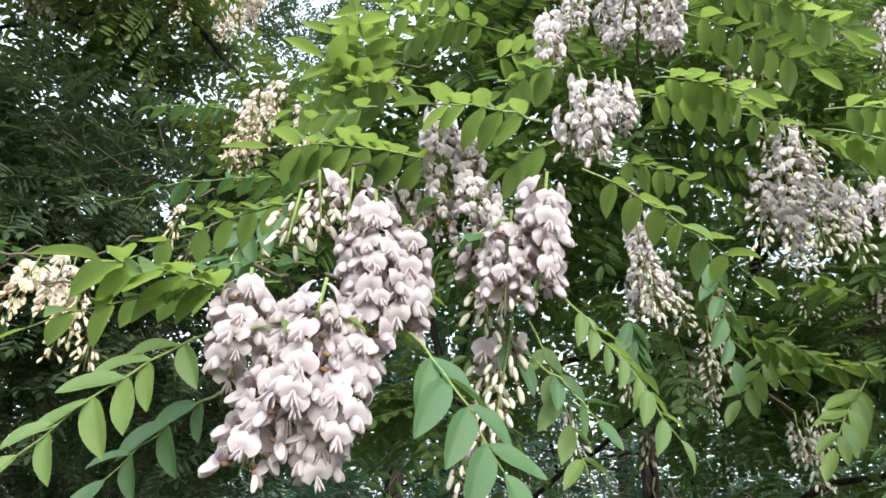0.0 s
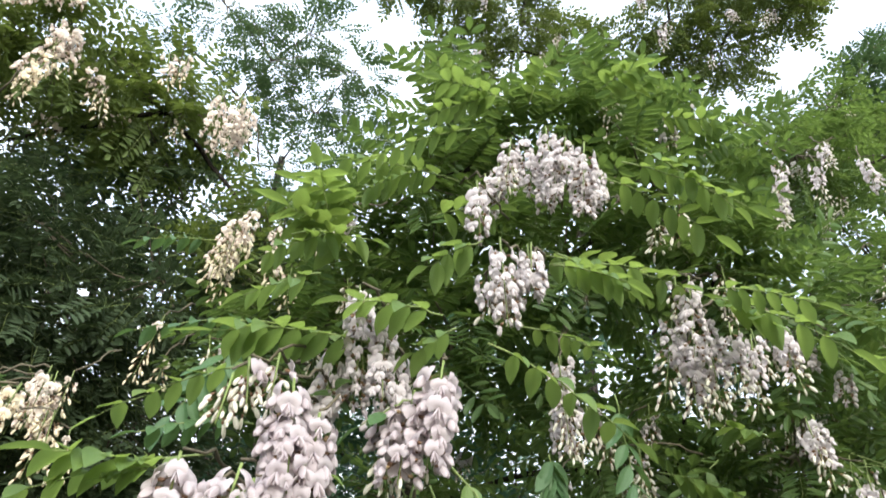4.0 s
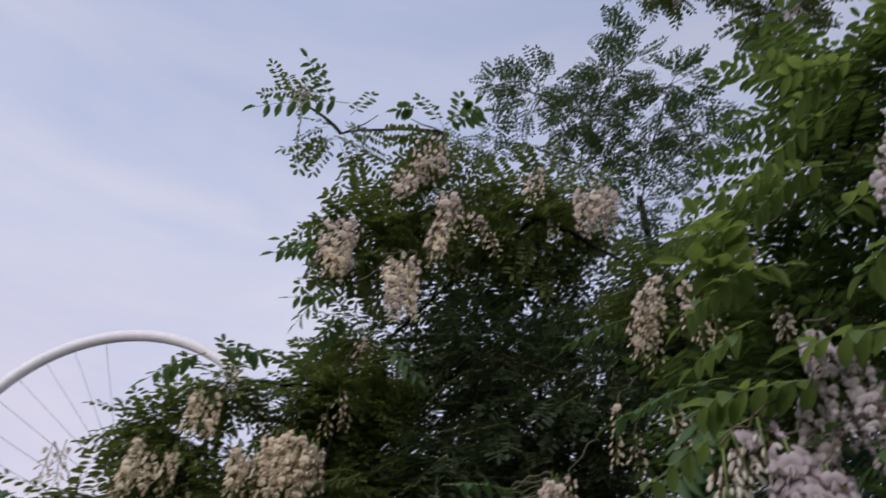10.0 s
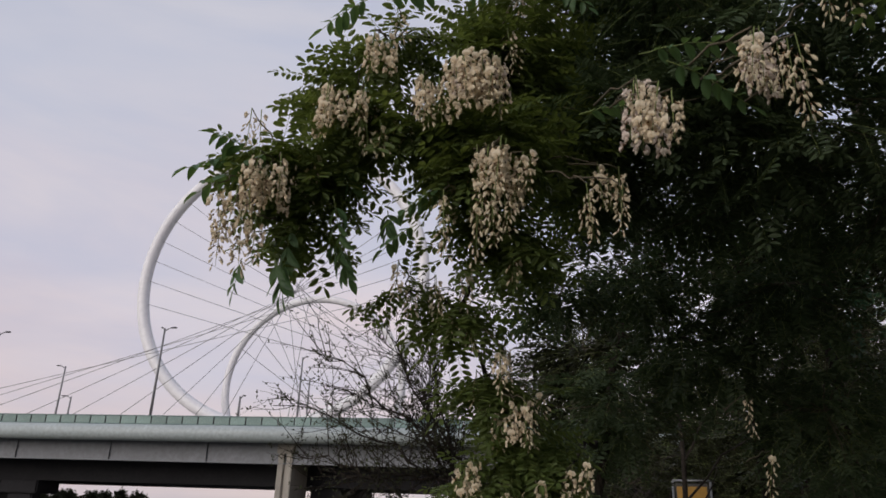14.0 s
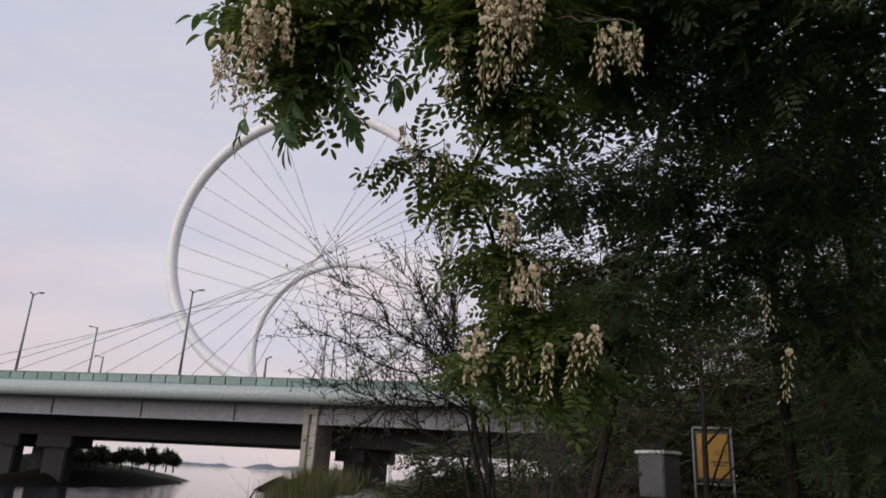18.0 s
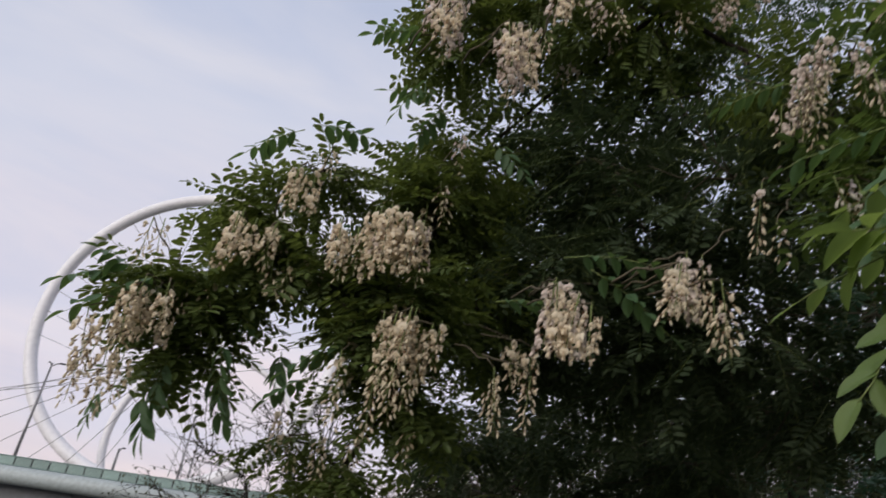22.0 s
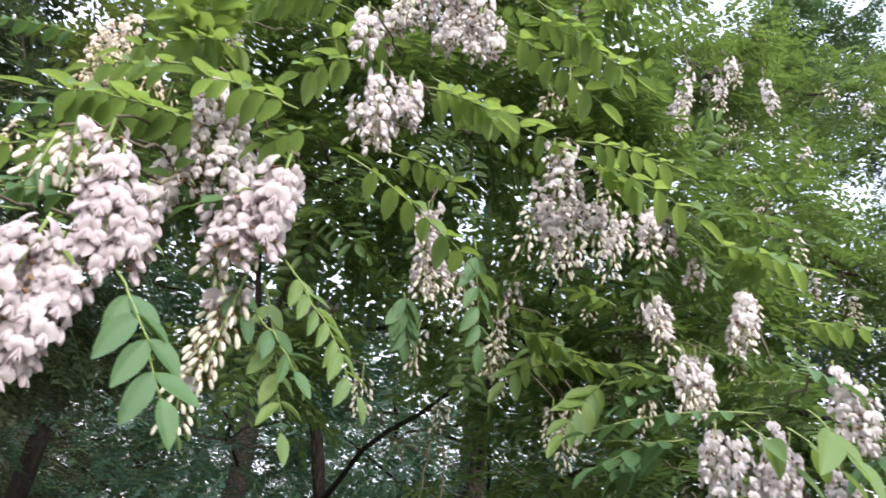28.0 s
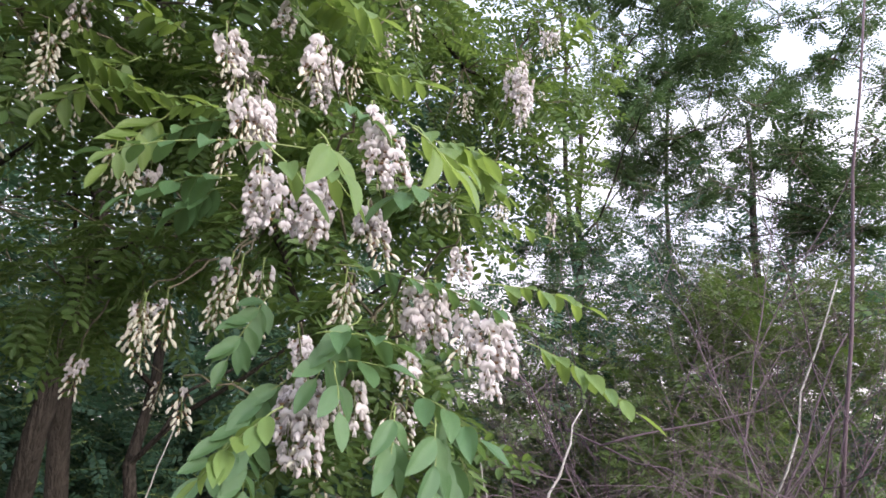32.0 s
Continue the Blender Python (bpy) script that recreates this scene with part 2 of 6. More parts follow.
# Bank colour taken almost to black to stand for its backlit side.
BACKLIT_BANK = rough_stuff("backlit_bank", (0.022, 0.022, 0.016), (0.014, 0.014, 0.011), 0.2, 0.95, depth=0.1)
# Distance haze is mixed into this pale blue-grey hill colour.
HAZED_HILL = rough_stuff("hazed_far_hill", (0.27, 0.29, 0.32), (0.23, 0.25, 0.28), 0.01, 1.0, depth=1.0)

for dull in (BACKLIT_BANK, MEADOW, BARK, HAZED_HILL, BROWNREED, STEEL_AND_SHADE):
    next(k for k in dull.node_tree.nodes if k.type == "BSDF_PRINCIPLED").inputs["Specular IOR Level"].default_value = 0.1


def ground_material():
    m, n, l, b = material("grass_and_soil", 0.95)
    patch = noise_of(n, l, 0.5, 5, 0.42, 0.6)
    fine = noise_of(n, l, 22.0, 6, 0.3, 0.7)
    grass = blend(n, l, fine, (0.05, 0.085, 0.025), (0.12, 0.15, 0.05))
    soil = blend(n, l, fine, (0.12, 0.075, 0.065), (0.20, 0.14, 0.12))
    l.new(blend(n, l, patch, grass, soil), b.inputs["Base Color"])
    bump(n, l, b, fine, 0.8, 0.05)
    return m


def water_material():
    m, n, l, b = material("river_water", 0.035)
    b.inputs["Base Color"].default_value = (0.03, 0.033, 0.036, 1)
    b.inputs["IOR"].default_value = 1.33
    bump(n, l, b, noise_of(n, l, 0.9, 5, 0.2, 0.8, (1.0, 0.35, 1)), 0.4, 0.12)
    return m


GROUND, WATER = ground_material(), water_material()


# ---- building helpers ----
WORLD_AT = {}


def put(ob, parent, m):
    """Stands ob at the world pose m, under parent if there is one."""
    ob.matrix_basis = m
    WORLD_AT[ob.name] = m
    if parent:
        ob.parent = parent
        ob.matrix_parent_inverse = WORLD_AT[parent.name].inverted()
    return ob


def part(name, bm, mat, parent, label="", m=Matrix.Identity(4), smooth=False):
    me = bpy.data.meshes.new(name)
    bm.to_mesh(me)
    bm.free()
    for one in (mat if isinstance(mat, (list, tuple)) else [mat]):
        me.materials.append(one)
    if smooth:
        me.shade_smooth()
    ob = put(new(name, me), parent, m)
    return tagged(ob, label) if label else ob


def shared(name, me, parent, m, label=""):
    ob = put(new(name, me), parent, m)
    return tagged(ob, label) if label else ob


def thing(name, base, label, category, group=""):
    ob = put(new(name), None, Matrix.Translation(base))
    return tagged(ob, label, category, group)


def box(bm, lo, hi, bevel=0.0, m=None):
    c = [(a + b) / 2 for a, b in zip(lo, hi)]
    d = [b - a for a, b in zip(lo, hi)]
    made = bmesh.ops.create_cube(bm, size=1, matrix=Matrix.Translation(c) @ Matrix.Diagonal((*d, 1)))["verts"]
    if bevel:
        edges = list({e for v in made for e in v.link_edges})
        out = bmesh.ops.bevel(bm, geom=edges, offset=bevel, segments=2, affect="EDGES")
        made = list({v for f in out["faces"] for v in f.verts} | {v for v in made if v.is_valid})
    if m is not None:
        bmesh.ops.transform(bm, matrix=m, verts=[v for v in made if v.is_valid])


def tube(bm, pts, radii, sides=6, closed=False, slot=0):
    """A tapered round bar along pts."""
    pts = [Vector(p) for p in pts]
    rings, n = [], len(pts)
    side = None
    for i, p in enumerate(pts):
        if closed:
            d = pts[(i + 1) % n] - pts[i - 1]
        else:
            d = pts[min(i + 1, n - 1)] - pts[max(i - 1, 0)]
        d = d.normalized() if d.length > 1e-9 else Vector((0, 0, 1))
        if side is None:
            side = d.orthogonal().normalized()
        side = (side - d * side.dot(d)).normalized()
        up = d.cross(side)
        r = radii[i] if isinstance(radii, (list, tuple)) else radii
        rings.append([bm.verts.new(p + (side * math.cos(a) + up * math.sin(a)) * r) for a in (2 * math.pi * k / sides for k in range(sides))])
    for i in range(n if closed else n - 1):
        a, b = rings[i], rings[(i + 1) % n]
        for k in range(sides):
            f = bm.faces.new((a[k], a[(k + 1) % sides], b[(k + 1) % sides], b[k]))
            f.material_index = slot
    if not closed:
        for r in (list(reversed(rings[0])), rings[-1]):
            bm.faces.new(r).material_index = slot


def bend(a, b, sag=0.0, steps=6, wobble=0.0, rng=random):
    """Points from a to b that bow up by sag, with small kinks."""
    a, b = Vector(a), Vector(b)
    out = []
    for i in range(steps + 1):
        s = i / steps
        p = a.lerp(b, s)
        p.z += sag * 4 * s * (1 - s)
        if 0 < i < steps:
            p += Vector((rng.uniform(-1, 1), rng.uniform(-1, 1), rng.uniform(-1, 1))) * wobble
        out.append(p)
    return out


def taper(r0, r1, n):
    return [r0 + (r1 - r0) * i / (n - 1) for i in range(n)]


def mesh_of(name, verts, polys, slots, mats, smooth=False):
    """A mesh from arrays: polys is a list of (faces as rows of indices, material slot)."""
    me = bpy.data.meshes.new(name)
    idx = np.concatenate([p.ravel() for p in polys]).astype(np.int32)
    sizes = np.concatenate([np.full(len(p), p.shape[1]) for p in polys])
    starts = np.concatenate(([0], np.cumsum(sizes)[:-1])).astype(np.int32)
    me.vertices.add(len(verts))
    me.vertices.foreach_set("co", np.asarray(verts, np.float32).ravel())
    me.loops.add(len(idx))
    me.loops.foreach_set("vertex_index", idx)
    me.polygons.add(len(sizes))
    me.polygons.foreach_set("loop_start", starts)
    me.polygons.foreach_set("material_index", np.concatenate([np.full(len(p), s) for p, s in zip(polys, slots)]).astype(np.int32))
    me.polygons.foreach_set("use_smooth", np.full(len(sizes), smooth))
    for one in mats:
        me.materials.append(one)
    me.update(calc_edges=True)
    return me


# ---- ground, river, far shore ----
def steps_between(v, knots):
    return np.interp(v, [k[0] for k in knots], [k[1] for k in knots])


def ground_height(x, y):
    """Height of the bank: u runs off towards the bridge, v from the river up to the levee."""
    x, y = np.asarray(x, float), np.asarray(y, float)
    u, v = -0.8 * x + 0.6 * y, 0.6 * x + 0.8 * y
    w = v + 0.1 * np.clip(u - 19, 0, 60)
    z = steps_between(np.where(v < 0, np.minimum(w, 0), v), [(-14, -3.2), (-5.6, -1.04), (-2.0, -0.4), (-1.0, -0.05), (1.5, 0.0), (9, 1.15), (14, 1.6), (30, 2.0), (2000, 2.0)])
    far = 76 + np.maximum(0, u - 150) * 0.8
    z = np.where(v < -40, steps_between(-v - far, [(-12, -3), (0, -1.0), (8, -0.6), (40, -0.1), (3000, 0.5)]), z)
    near = np.exp(-(x * x + y * y) / 400.0)
    return z + 0.06 * np.sin(x * 1.7 + 0.6 * y) * np.cos(y * 1.3 - 0.4 * x) * near + 0.25 * np.sin(x * 0.09) * np.cos(y * 0.11) * (v > 12)


s = np.linspace(-1, 1, 241)
axis = np.sign(s) * (np.abs(s) * 12 + np.abs(s) ** 5 * 2400)
gx, gy = np.meshgrid(axis, axis)
gv = np.stack([gx.ravel(), gy.ravel(), ground_height(gx, gy).ravel()], 1)
k = np.arange(240)
q = (k[:, None] * 241 + k[None, :]).ravel()
ground = new("ground", mesh_of("ground", gv, [np.stack([q, q + 1, q + 242, q + 241], 1)], [0], [GROUND], True))
tagged(ground, "grassy river bank with patches of bare reddish soil", "ground", kind="structure")

bm = bmesh.new()
for c in ((-1, -1), (1, -1), (1, 1), (-1, 1)):
    bm.verts.new((c[0] * 2300, c[1] * 2300, -1.0))
bm.faces.new(bm.verts)
tagged(part("water", bm, WATER, None), "calm grey river reflecting a pale dusk sky", "river", kind="structure")


def ridge(name, az0, az1, dist, height, seed, label):
    rng = random.Random(seed)
    bm = bmesh.new()
    n, rows = 60, []
    for i in range(n + 1):
        a = radians(az0 + (az1 - az0) * i / n)
        h = height * (0.45 + 0.55 * noise.noise(Vector((i * 0.17, seed, 0))) + 0.12 * rng.random()) * min(1, 6 * min(i, n - i) / n + 0.05)
        d = Vector((-math.sin(a), math.cos(a), 0))
        rows.append([bm.verts.new(d * dist + Vector((0, 0, -6))), bm.verts.new(d * (dist + 20) + Vector((0, 0, -4 + max(h, 1)))), bm.verts.new(d * (dist + 160) + Vector((0, 0, -6)))])
    for a, b in zip(rows, rows[1:]):
        for k in range(2):
            bm.faces.new((a[k], a[k + 1], b[k + 1], b[k]))
    tagged(part(name, bm, HAZED_HILL, None, smooth=True), label, "hills", kind="structure")


ridge("backdrop_hills", 56, 78, 900, 12, 3, "low wooded hills beyond the river, haze put into their colour")
ridge("backdrop_hills_left", 74, 100, 1200, 16, 8, "low hills far down the river, haze put into their colour")

# ---- leaves, flowers and trees ----
def compound_leaf(pairs, rng, fine):
    """A pinnate leaf of length 1 along y, facing z: leaflets in pairs with one at the tip."""
    V, F5, F6, FR = [], [], [], []
    span = np.linspace(0.22, 0.93, pairs)
    sets = [(t, sgn) for t in span for sgn in (-1, 1)] + [(0.95, 0)]
    bow = rng.uniform(0.05, 0.25)

    def spine(t):
        return np.array([0.04 * np.sin(3 * t + bow * 20), t, -bow * t * t])
    for t, sgn in sets:
        L = rng.uniform(0.175, 0.215) * (1.0 - 0.3 * abs(t - 0.55))
        ang = np.radians(rng.uniform(58, 82)) * sgn
        fall = rng.uniform(-0.1, 0.4)
        fwd = np.array([np.sin(ang), np.cos(ang), -fall])
        fwd /= np.linalg.norm(fwd)
        up = np.array([rng.uniform(-0.25, 0.25), rng.uniform(-0.25, 0.25), 1.0])
        side = np.cross(fwd, up)
        side /= np.linalg.norm(side)
        nrm = np.cross(side, fwd)
        base = spine(t) + fwd * 0.02
        o = len(V)
        if fine:
            hs, w = (0.0, 0.25, 0.6, 0.88, 1.0), (0.0, 0.17, 0.22, 0.14, 0.0)
            pts = [base]
            for i in (1, 2, 3):
                pts.append(base + L * (fwd * hs[i] - side * w[i] + nrm * w[i] * 0.25))
            pts.append(base + L * (fwd * 1.0 - nrm * 0.06))
            for i in (3, 2, 1):
                pts.append(base + L * (fwd * hs[i] + side * w[i] + nrm * w[i] * 0.25))
            V += pts
            F5 += [(o, o + 4, o + 3, o + 2, o + 1), (o, o + 7, o + 6, o + 5, o + 4)]
        else:
            pts = [base, base + L * (fwd * 0.35 - side * 0.23), base + L * (fwd * 0.78 - side * 0.19), base + L * fwd, base + L * (fwd * 0.78 + side * 0.19), base + L * (fwd * 0.35 + side * 0.23)]
            V += pts
            F6.append(tuple(range(o, o + 6)))
    ts = np.linspace(0, 0.95, 4)
    for i, t in enumerate(ts):
        c = spine(t)
        for a in (0, 2.1, 4.2):
            V.append(c + 0.006 * (1.2 - t) * np.array([np.cos(a), 0, np.sin(a)]))
    o = len(V) - 12
    for i in range(3):
        for k in range(3):
            FR.append((o + i * 3 + k, o + i * 3 + (k + 1) % 3, o + i * 3 + 3 + (k + 1) % 3, o + i * 3 + 3 + k))
    return np.array(V), np.array(F5 if fine else F6), np.array(FR)


_r = np.random.RandomState(5)
FINE_LEAVES = [compound_leaf(int(p), _r, True) for p in (6, 7, 8, 8, 9)]
FAR_LEAVES = [compound_leaf(int(p), _r, False) for p in (6, 7, 8)]


def scatter_leaves(name, places, ways, ups, sizes, fine, mat, rng):
    """One mesh of many compound leaves."""
    kinds = FINE_LEAVES if fine else FAR_LEAVES
    pick = rng.randint(0, len(kinds), len(places))
    y = ways / np.linalg.norm(ways, axis=1, keepdims=True)
    x = np.cross(y, ups)
    x /= np.linalg.norm(x, axis=1, keepdims=True) + 1e-9
    z = np.cross(x, y)
    VS, LF, RF, off = [], [], [], 0
    for k, (V, F, FR) in enumerate(kinds):
        sel = np.where(pick == k)[0]
        if not len(sel):
            continue
        basis = np.stack([x[sel], y[sel], z[sel]], 1) * sizes[sel][:, None, None]
        W = np.einsum("vi,nij->nvj", V, basis) + places[sel][:, None, :]
        shift = off + np.arange(len(sel))[:, None, None] * len(V)
        VS.append(W.reshape(-1, 3))
        LF.append((F[None] + shift).reshape(-1, F.shape[1]))
        RF.append((FR[None] + shift).reshape(-1, 4))
        off += len(sel) * len(V)
    return mesh_of(name, np.concatenate(VS), [np.concatenate(LF), np.concatenate(RF)], [0, 1], [mat, RACHIS])


class Crown:
    def __init__(self):
        self.lumps = []


def grow(crown, centre, radius, count):
    crown.lumps.append((np.array(centre), radius, count))


def leaf_cloud(crown, rng, droop, fullness, reach):
    P, D, U = [], [], []
    for c, r, n in crown.lumps:
        n = int(n * fullness)
        d = rng.normal(size=(n, 3))
        d /= np.linalg.norm(d, axis=1, keepdims=True)
        u = rng.uniform(0, 1, (n, 1)) ** 0.45
        P.append(c + d * u * max(0.35 * r, 0.9 * r - 0.35 * reach))
        way = d * 0.7 + rng.normal(size=(n, 3)) * 0.5
        way[:, 2] = way[:, 2] * 0.4 - droop
        D.append(way)
        up = rng.normal(size=(n, 3)) * 0.28
        up[:, 2] += 1.0
        U.append(up)
    return np.concatenate(P), np.concatenate(D), np.concatenate(U)


def limb_path(a, b, rng, rise):
    a, b = Vector(a), Vector(b)
    return bend(a, b, rise * (b - a).length, 7, 0.02 * (b - a).length, rng)


def tree(name, base, top, girth, crown, label, fine, mat, leaf_size, droop, seed, group="trees on the bank", limbs=True, fullness=1.5, clumps=0):
    """A tree: tapered trunk, a limb to every lump of its crown, twigs and a crown of compound leaves."""
    rng = random.Random(seed)
    nrng = np.random.RandomState(seed)
    root = thing(name, base, label, "tree", group)
    thick = 1.0
    if clumps:
        thick, whole, crown = 3.0, crown, Crown()
        for c, r, n in whole.lumps:
            for _ in range(clumps):
                grow(crown, c + nrng.normal(size=3) * r * np.array([0.55, 0.55, 0.45]), r * nrng.uniform(0.25, 0.42), max(3, n // clumps))
    trunk = bend(base, top, 0, 9, 0.03, rng)
    trunk[0].z -= 0.15
    bm = bmesh.new()
    tube(bm, trunk, [girth * (1.5 if i == 0 else 1.0 - 0.07 * i) for i in range(10)], 10)
    part("trunk", bm, BARK, root, smooth=True)
    bt = bmesh.new()
    nodes = list(trunk[3:])
    order = sorted(crown.lumps, key=lambda k: min((Vector(k[0]) - p).length for p in trunk[3:]))
    for c, r, n in order:
        c = Vector(c)
        start = min(nodes, key=lambda p: (c - p).length + 0.6 * max(0.0, (c.z - p.z) * 2 if droop > 0.3 else p.z - c.z) + 0.25 * min((p - k).length for k in trunk[3:]))
        if limbs:
            bm = bmesh.new()
            path = limb_path(start, c, rng, 0.06)
            g = 0.005 + 0.004 * (c - start).length
            tube(bm, path, taper(g, g * 0.45, len(path)), 6)
            part("limb", bm, BARK, root, smooth=True)
        nodes.append(c)
        for _ in range(max(3, n // 9)):
            d = Vector((rng.gauss(0, 1), rng.gauss(0, 1), rng.gauss(0, 0.7))).normalized()
            w = bend(c, c + d * r * rng.uniform(0.7, 1.15), -0.04 * r, 3, 0.05 * r, rng)
            tube(bt, w, taper(0.0028 * thick, 0.0012 * thick, 4), 4)
    tagged(part("twig_spray", bt, TWIG, root), kind="stuff")
    P, D, U = leaf_cloud(crown, nrng, droop, fullness, sum(leaf_size) / 2)
    sizes = nrng.uniform(*leaf_size, len(P))
    me = scatter_leaves("foliage", P, D, U, sizes, fine, mat, nrng)
    tagged(shared("foliage", me, root, Matrix.Identity(4)), kind="stuff")
    return root


# single leaflet, seen close by
def leaflet_mesh(name, mat, curl, fold, seed):
    rng = random.Random(seed)
    rows, cols = 8, 5
    bm = bmesh.new()
    grid = []
    for i in range(rows):
        t = i / (rows - 1)
        w = 0.225 * math.sin(math.pi * min(1, max(0, t * 0.985 + 0.008)) ** 0.92) ** 0.75
        line = []
        for j in range(cols):
            s = j / (cols - 1) * 2 - 1
            line.append(bm.verts.new((s * w, t, fold * abs(s) * w - curl * t * t + 0.012 * math.sin(9 * t + seed) * s)))
        grid.append(line)
    for a, b in zip(grid, grid[1:]):
        for j in range(cols - 1):
            bm.faces.new((a[j], a[j + 1], b[j + 1], b[j]))
    me = bpy.data.meshes.new(name)
    bm.to_mesh(me)
    bm.free()
    me.materials.append(mat)
    me.shade_smooth()
    return me


LEAFLETS = {tone: [leaflet_mesh("leaflet", mat, c, f, i) for i, (c, f) in enumerate(((0.10, 0.3), (0.22, 0.45), (0.04, 0.2), (0.16, 0.6)))] for tone, mat in (("l", LEAF_LIME), ("g", LEAF_GREEN))}
leaf_rng = random.Random(11)


def basis(origin, y, up, size):
    y = Vector(y).normalized()
    x = y.cross(Vector(up))
    x = x.normalized() if x.length > 1e-6 else y.orthogonal().normalized()
    z = x.cross(y)
    m = Matrix((x, y, z)).transposed().to_4x4() @ Matrix.Diagonal((size, size, size, 1))
    return Matrix.Translation(origin) @ m


def leaf(owner, base, tip, size, count, tone):
    """One compound leaf from base to tip, each leaflet a piece of its own."""
    rng = leaf_rng
    base, tip = Vector(base), Vector(tip)
    path = bend(base, tip, 0.06 * (tip - base).length, 8, 0.0015, rng)
    bm = bmesh.new()
    tube(bm, path, taper(0.0011, 0.0005, 9), 5)
    stalk = part("compound_leaf", bm, RACHIS, owner, smooth=True)
    along = (tip - base).normalized()
    side = along.cross(Vector((0, 0, 1)))
    hanging = side.length < 0.7
    side = along.cross(Vector((0.3, -1, 0.2))).normalized() if hanging else side.normalized()
    down = Vector((0, 0, -1))
    pairs = count // 2
    spots = [(0.12 + 0.8 * (i + 0.5) / pairs, sgn) for i in range(pairs) for sgn in (-1, 1)] + [(1.0, 0)]
    for t, sgn in spots:
        t = min(1.0, t + rng.uniform(-0.02, 0.02))
        p = path[min(8, int(t * 8))].lerp(path[min(8, int(t * 8) + 1)], t * 8 - int(t * 8))
        if sgn:
            spread = 0.55 if hanging else 1.0
            way = side * sgn * spread * rng.uniform(0.7, 1.0) + along * rng.uniform(0.2, 0.5) + down * rng.uniform(0.05, 0.55)
        else:
            way = along + down * rng.uniform(0.0, 0.3)
        up = Vector((rng.uniform(-0.3, 0.3), rng.uniform(-0.5, 0.1), 1.0))
        if hanging:
            up += Vector((0.5 * sgn, -0.55, 0.0))
        s = size * rng.uniform(0.85, 1.12) * (1.0 - 0.25 * abs(t - 0.5))
        shared("leaflet", rng.choice(LEAFLETS[tone]), stalk, basis(p, way, up, s))


def oval(V, F, centre, axes, n=6, m=4, flat=None):
    """A small egg shape of n sides and m bands."""
    o = len(V)
    ax, ay, az = (np.array(a) for a in axes)
    V.append(centre - ay)
    for i in range(1, m):
        t = np.pi * i / m
        for k in range(n):
            a = 2 * np.pi * k / n
            V.append(centre - ay * np.cos(t) + (ax * np.cos(a) + az * np.sin(a)) * np.sin(t))
    V.append(centre + ay)
    end = len(V) - 1
    for k in range(n):
        F.append((o, o + 1 + (k + 1) % n, o + 1 + k, o + 1 + k))
        for i in range(m - 2):
            a, b = o + 1 + i * n + k, o + 1 + i * n + (k + 1) % n
            F.append((a, b, b + n, a + n))
        q = o + 1 + (m - 2) * n
        F.append((end, q + k, q + (k + 1) % n, q + (k + 1) % n))


def tri_quads(F):
    quads = np.array([f for f in F if f[2] != f[3]]).reshape(-1, 4)
    tris = np.array([f[:3] for f in F if f[2] == f[3]]).reshape(-1, 3)
    return quads, tris


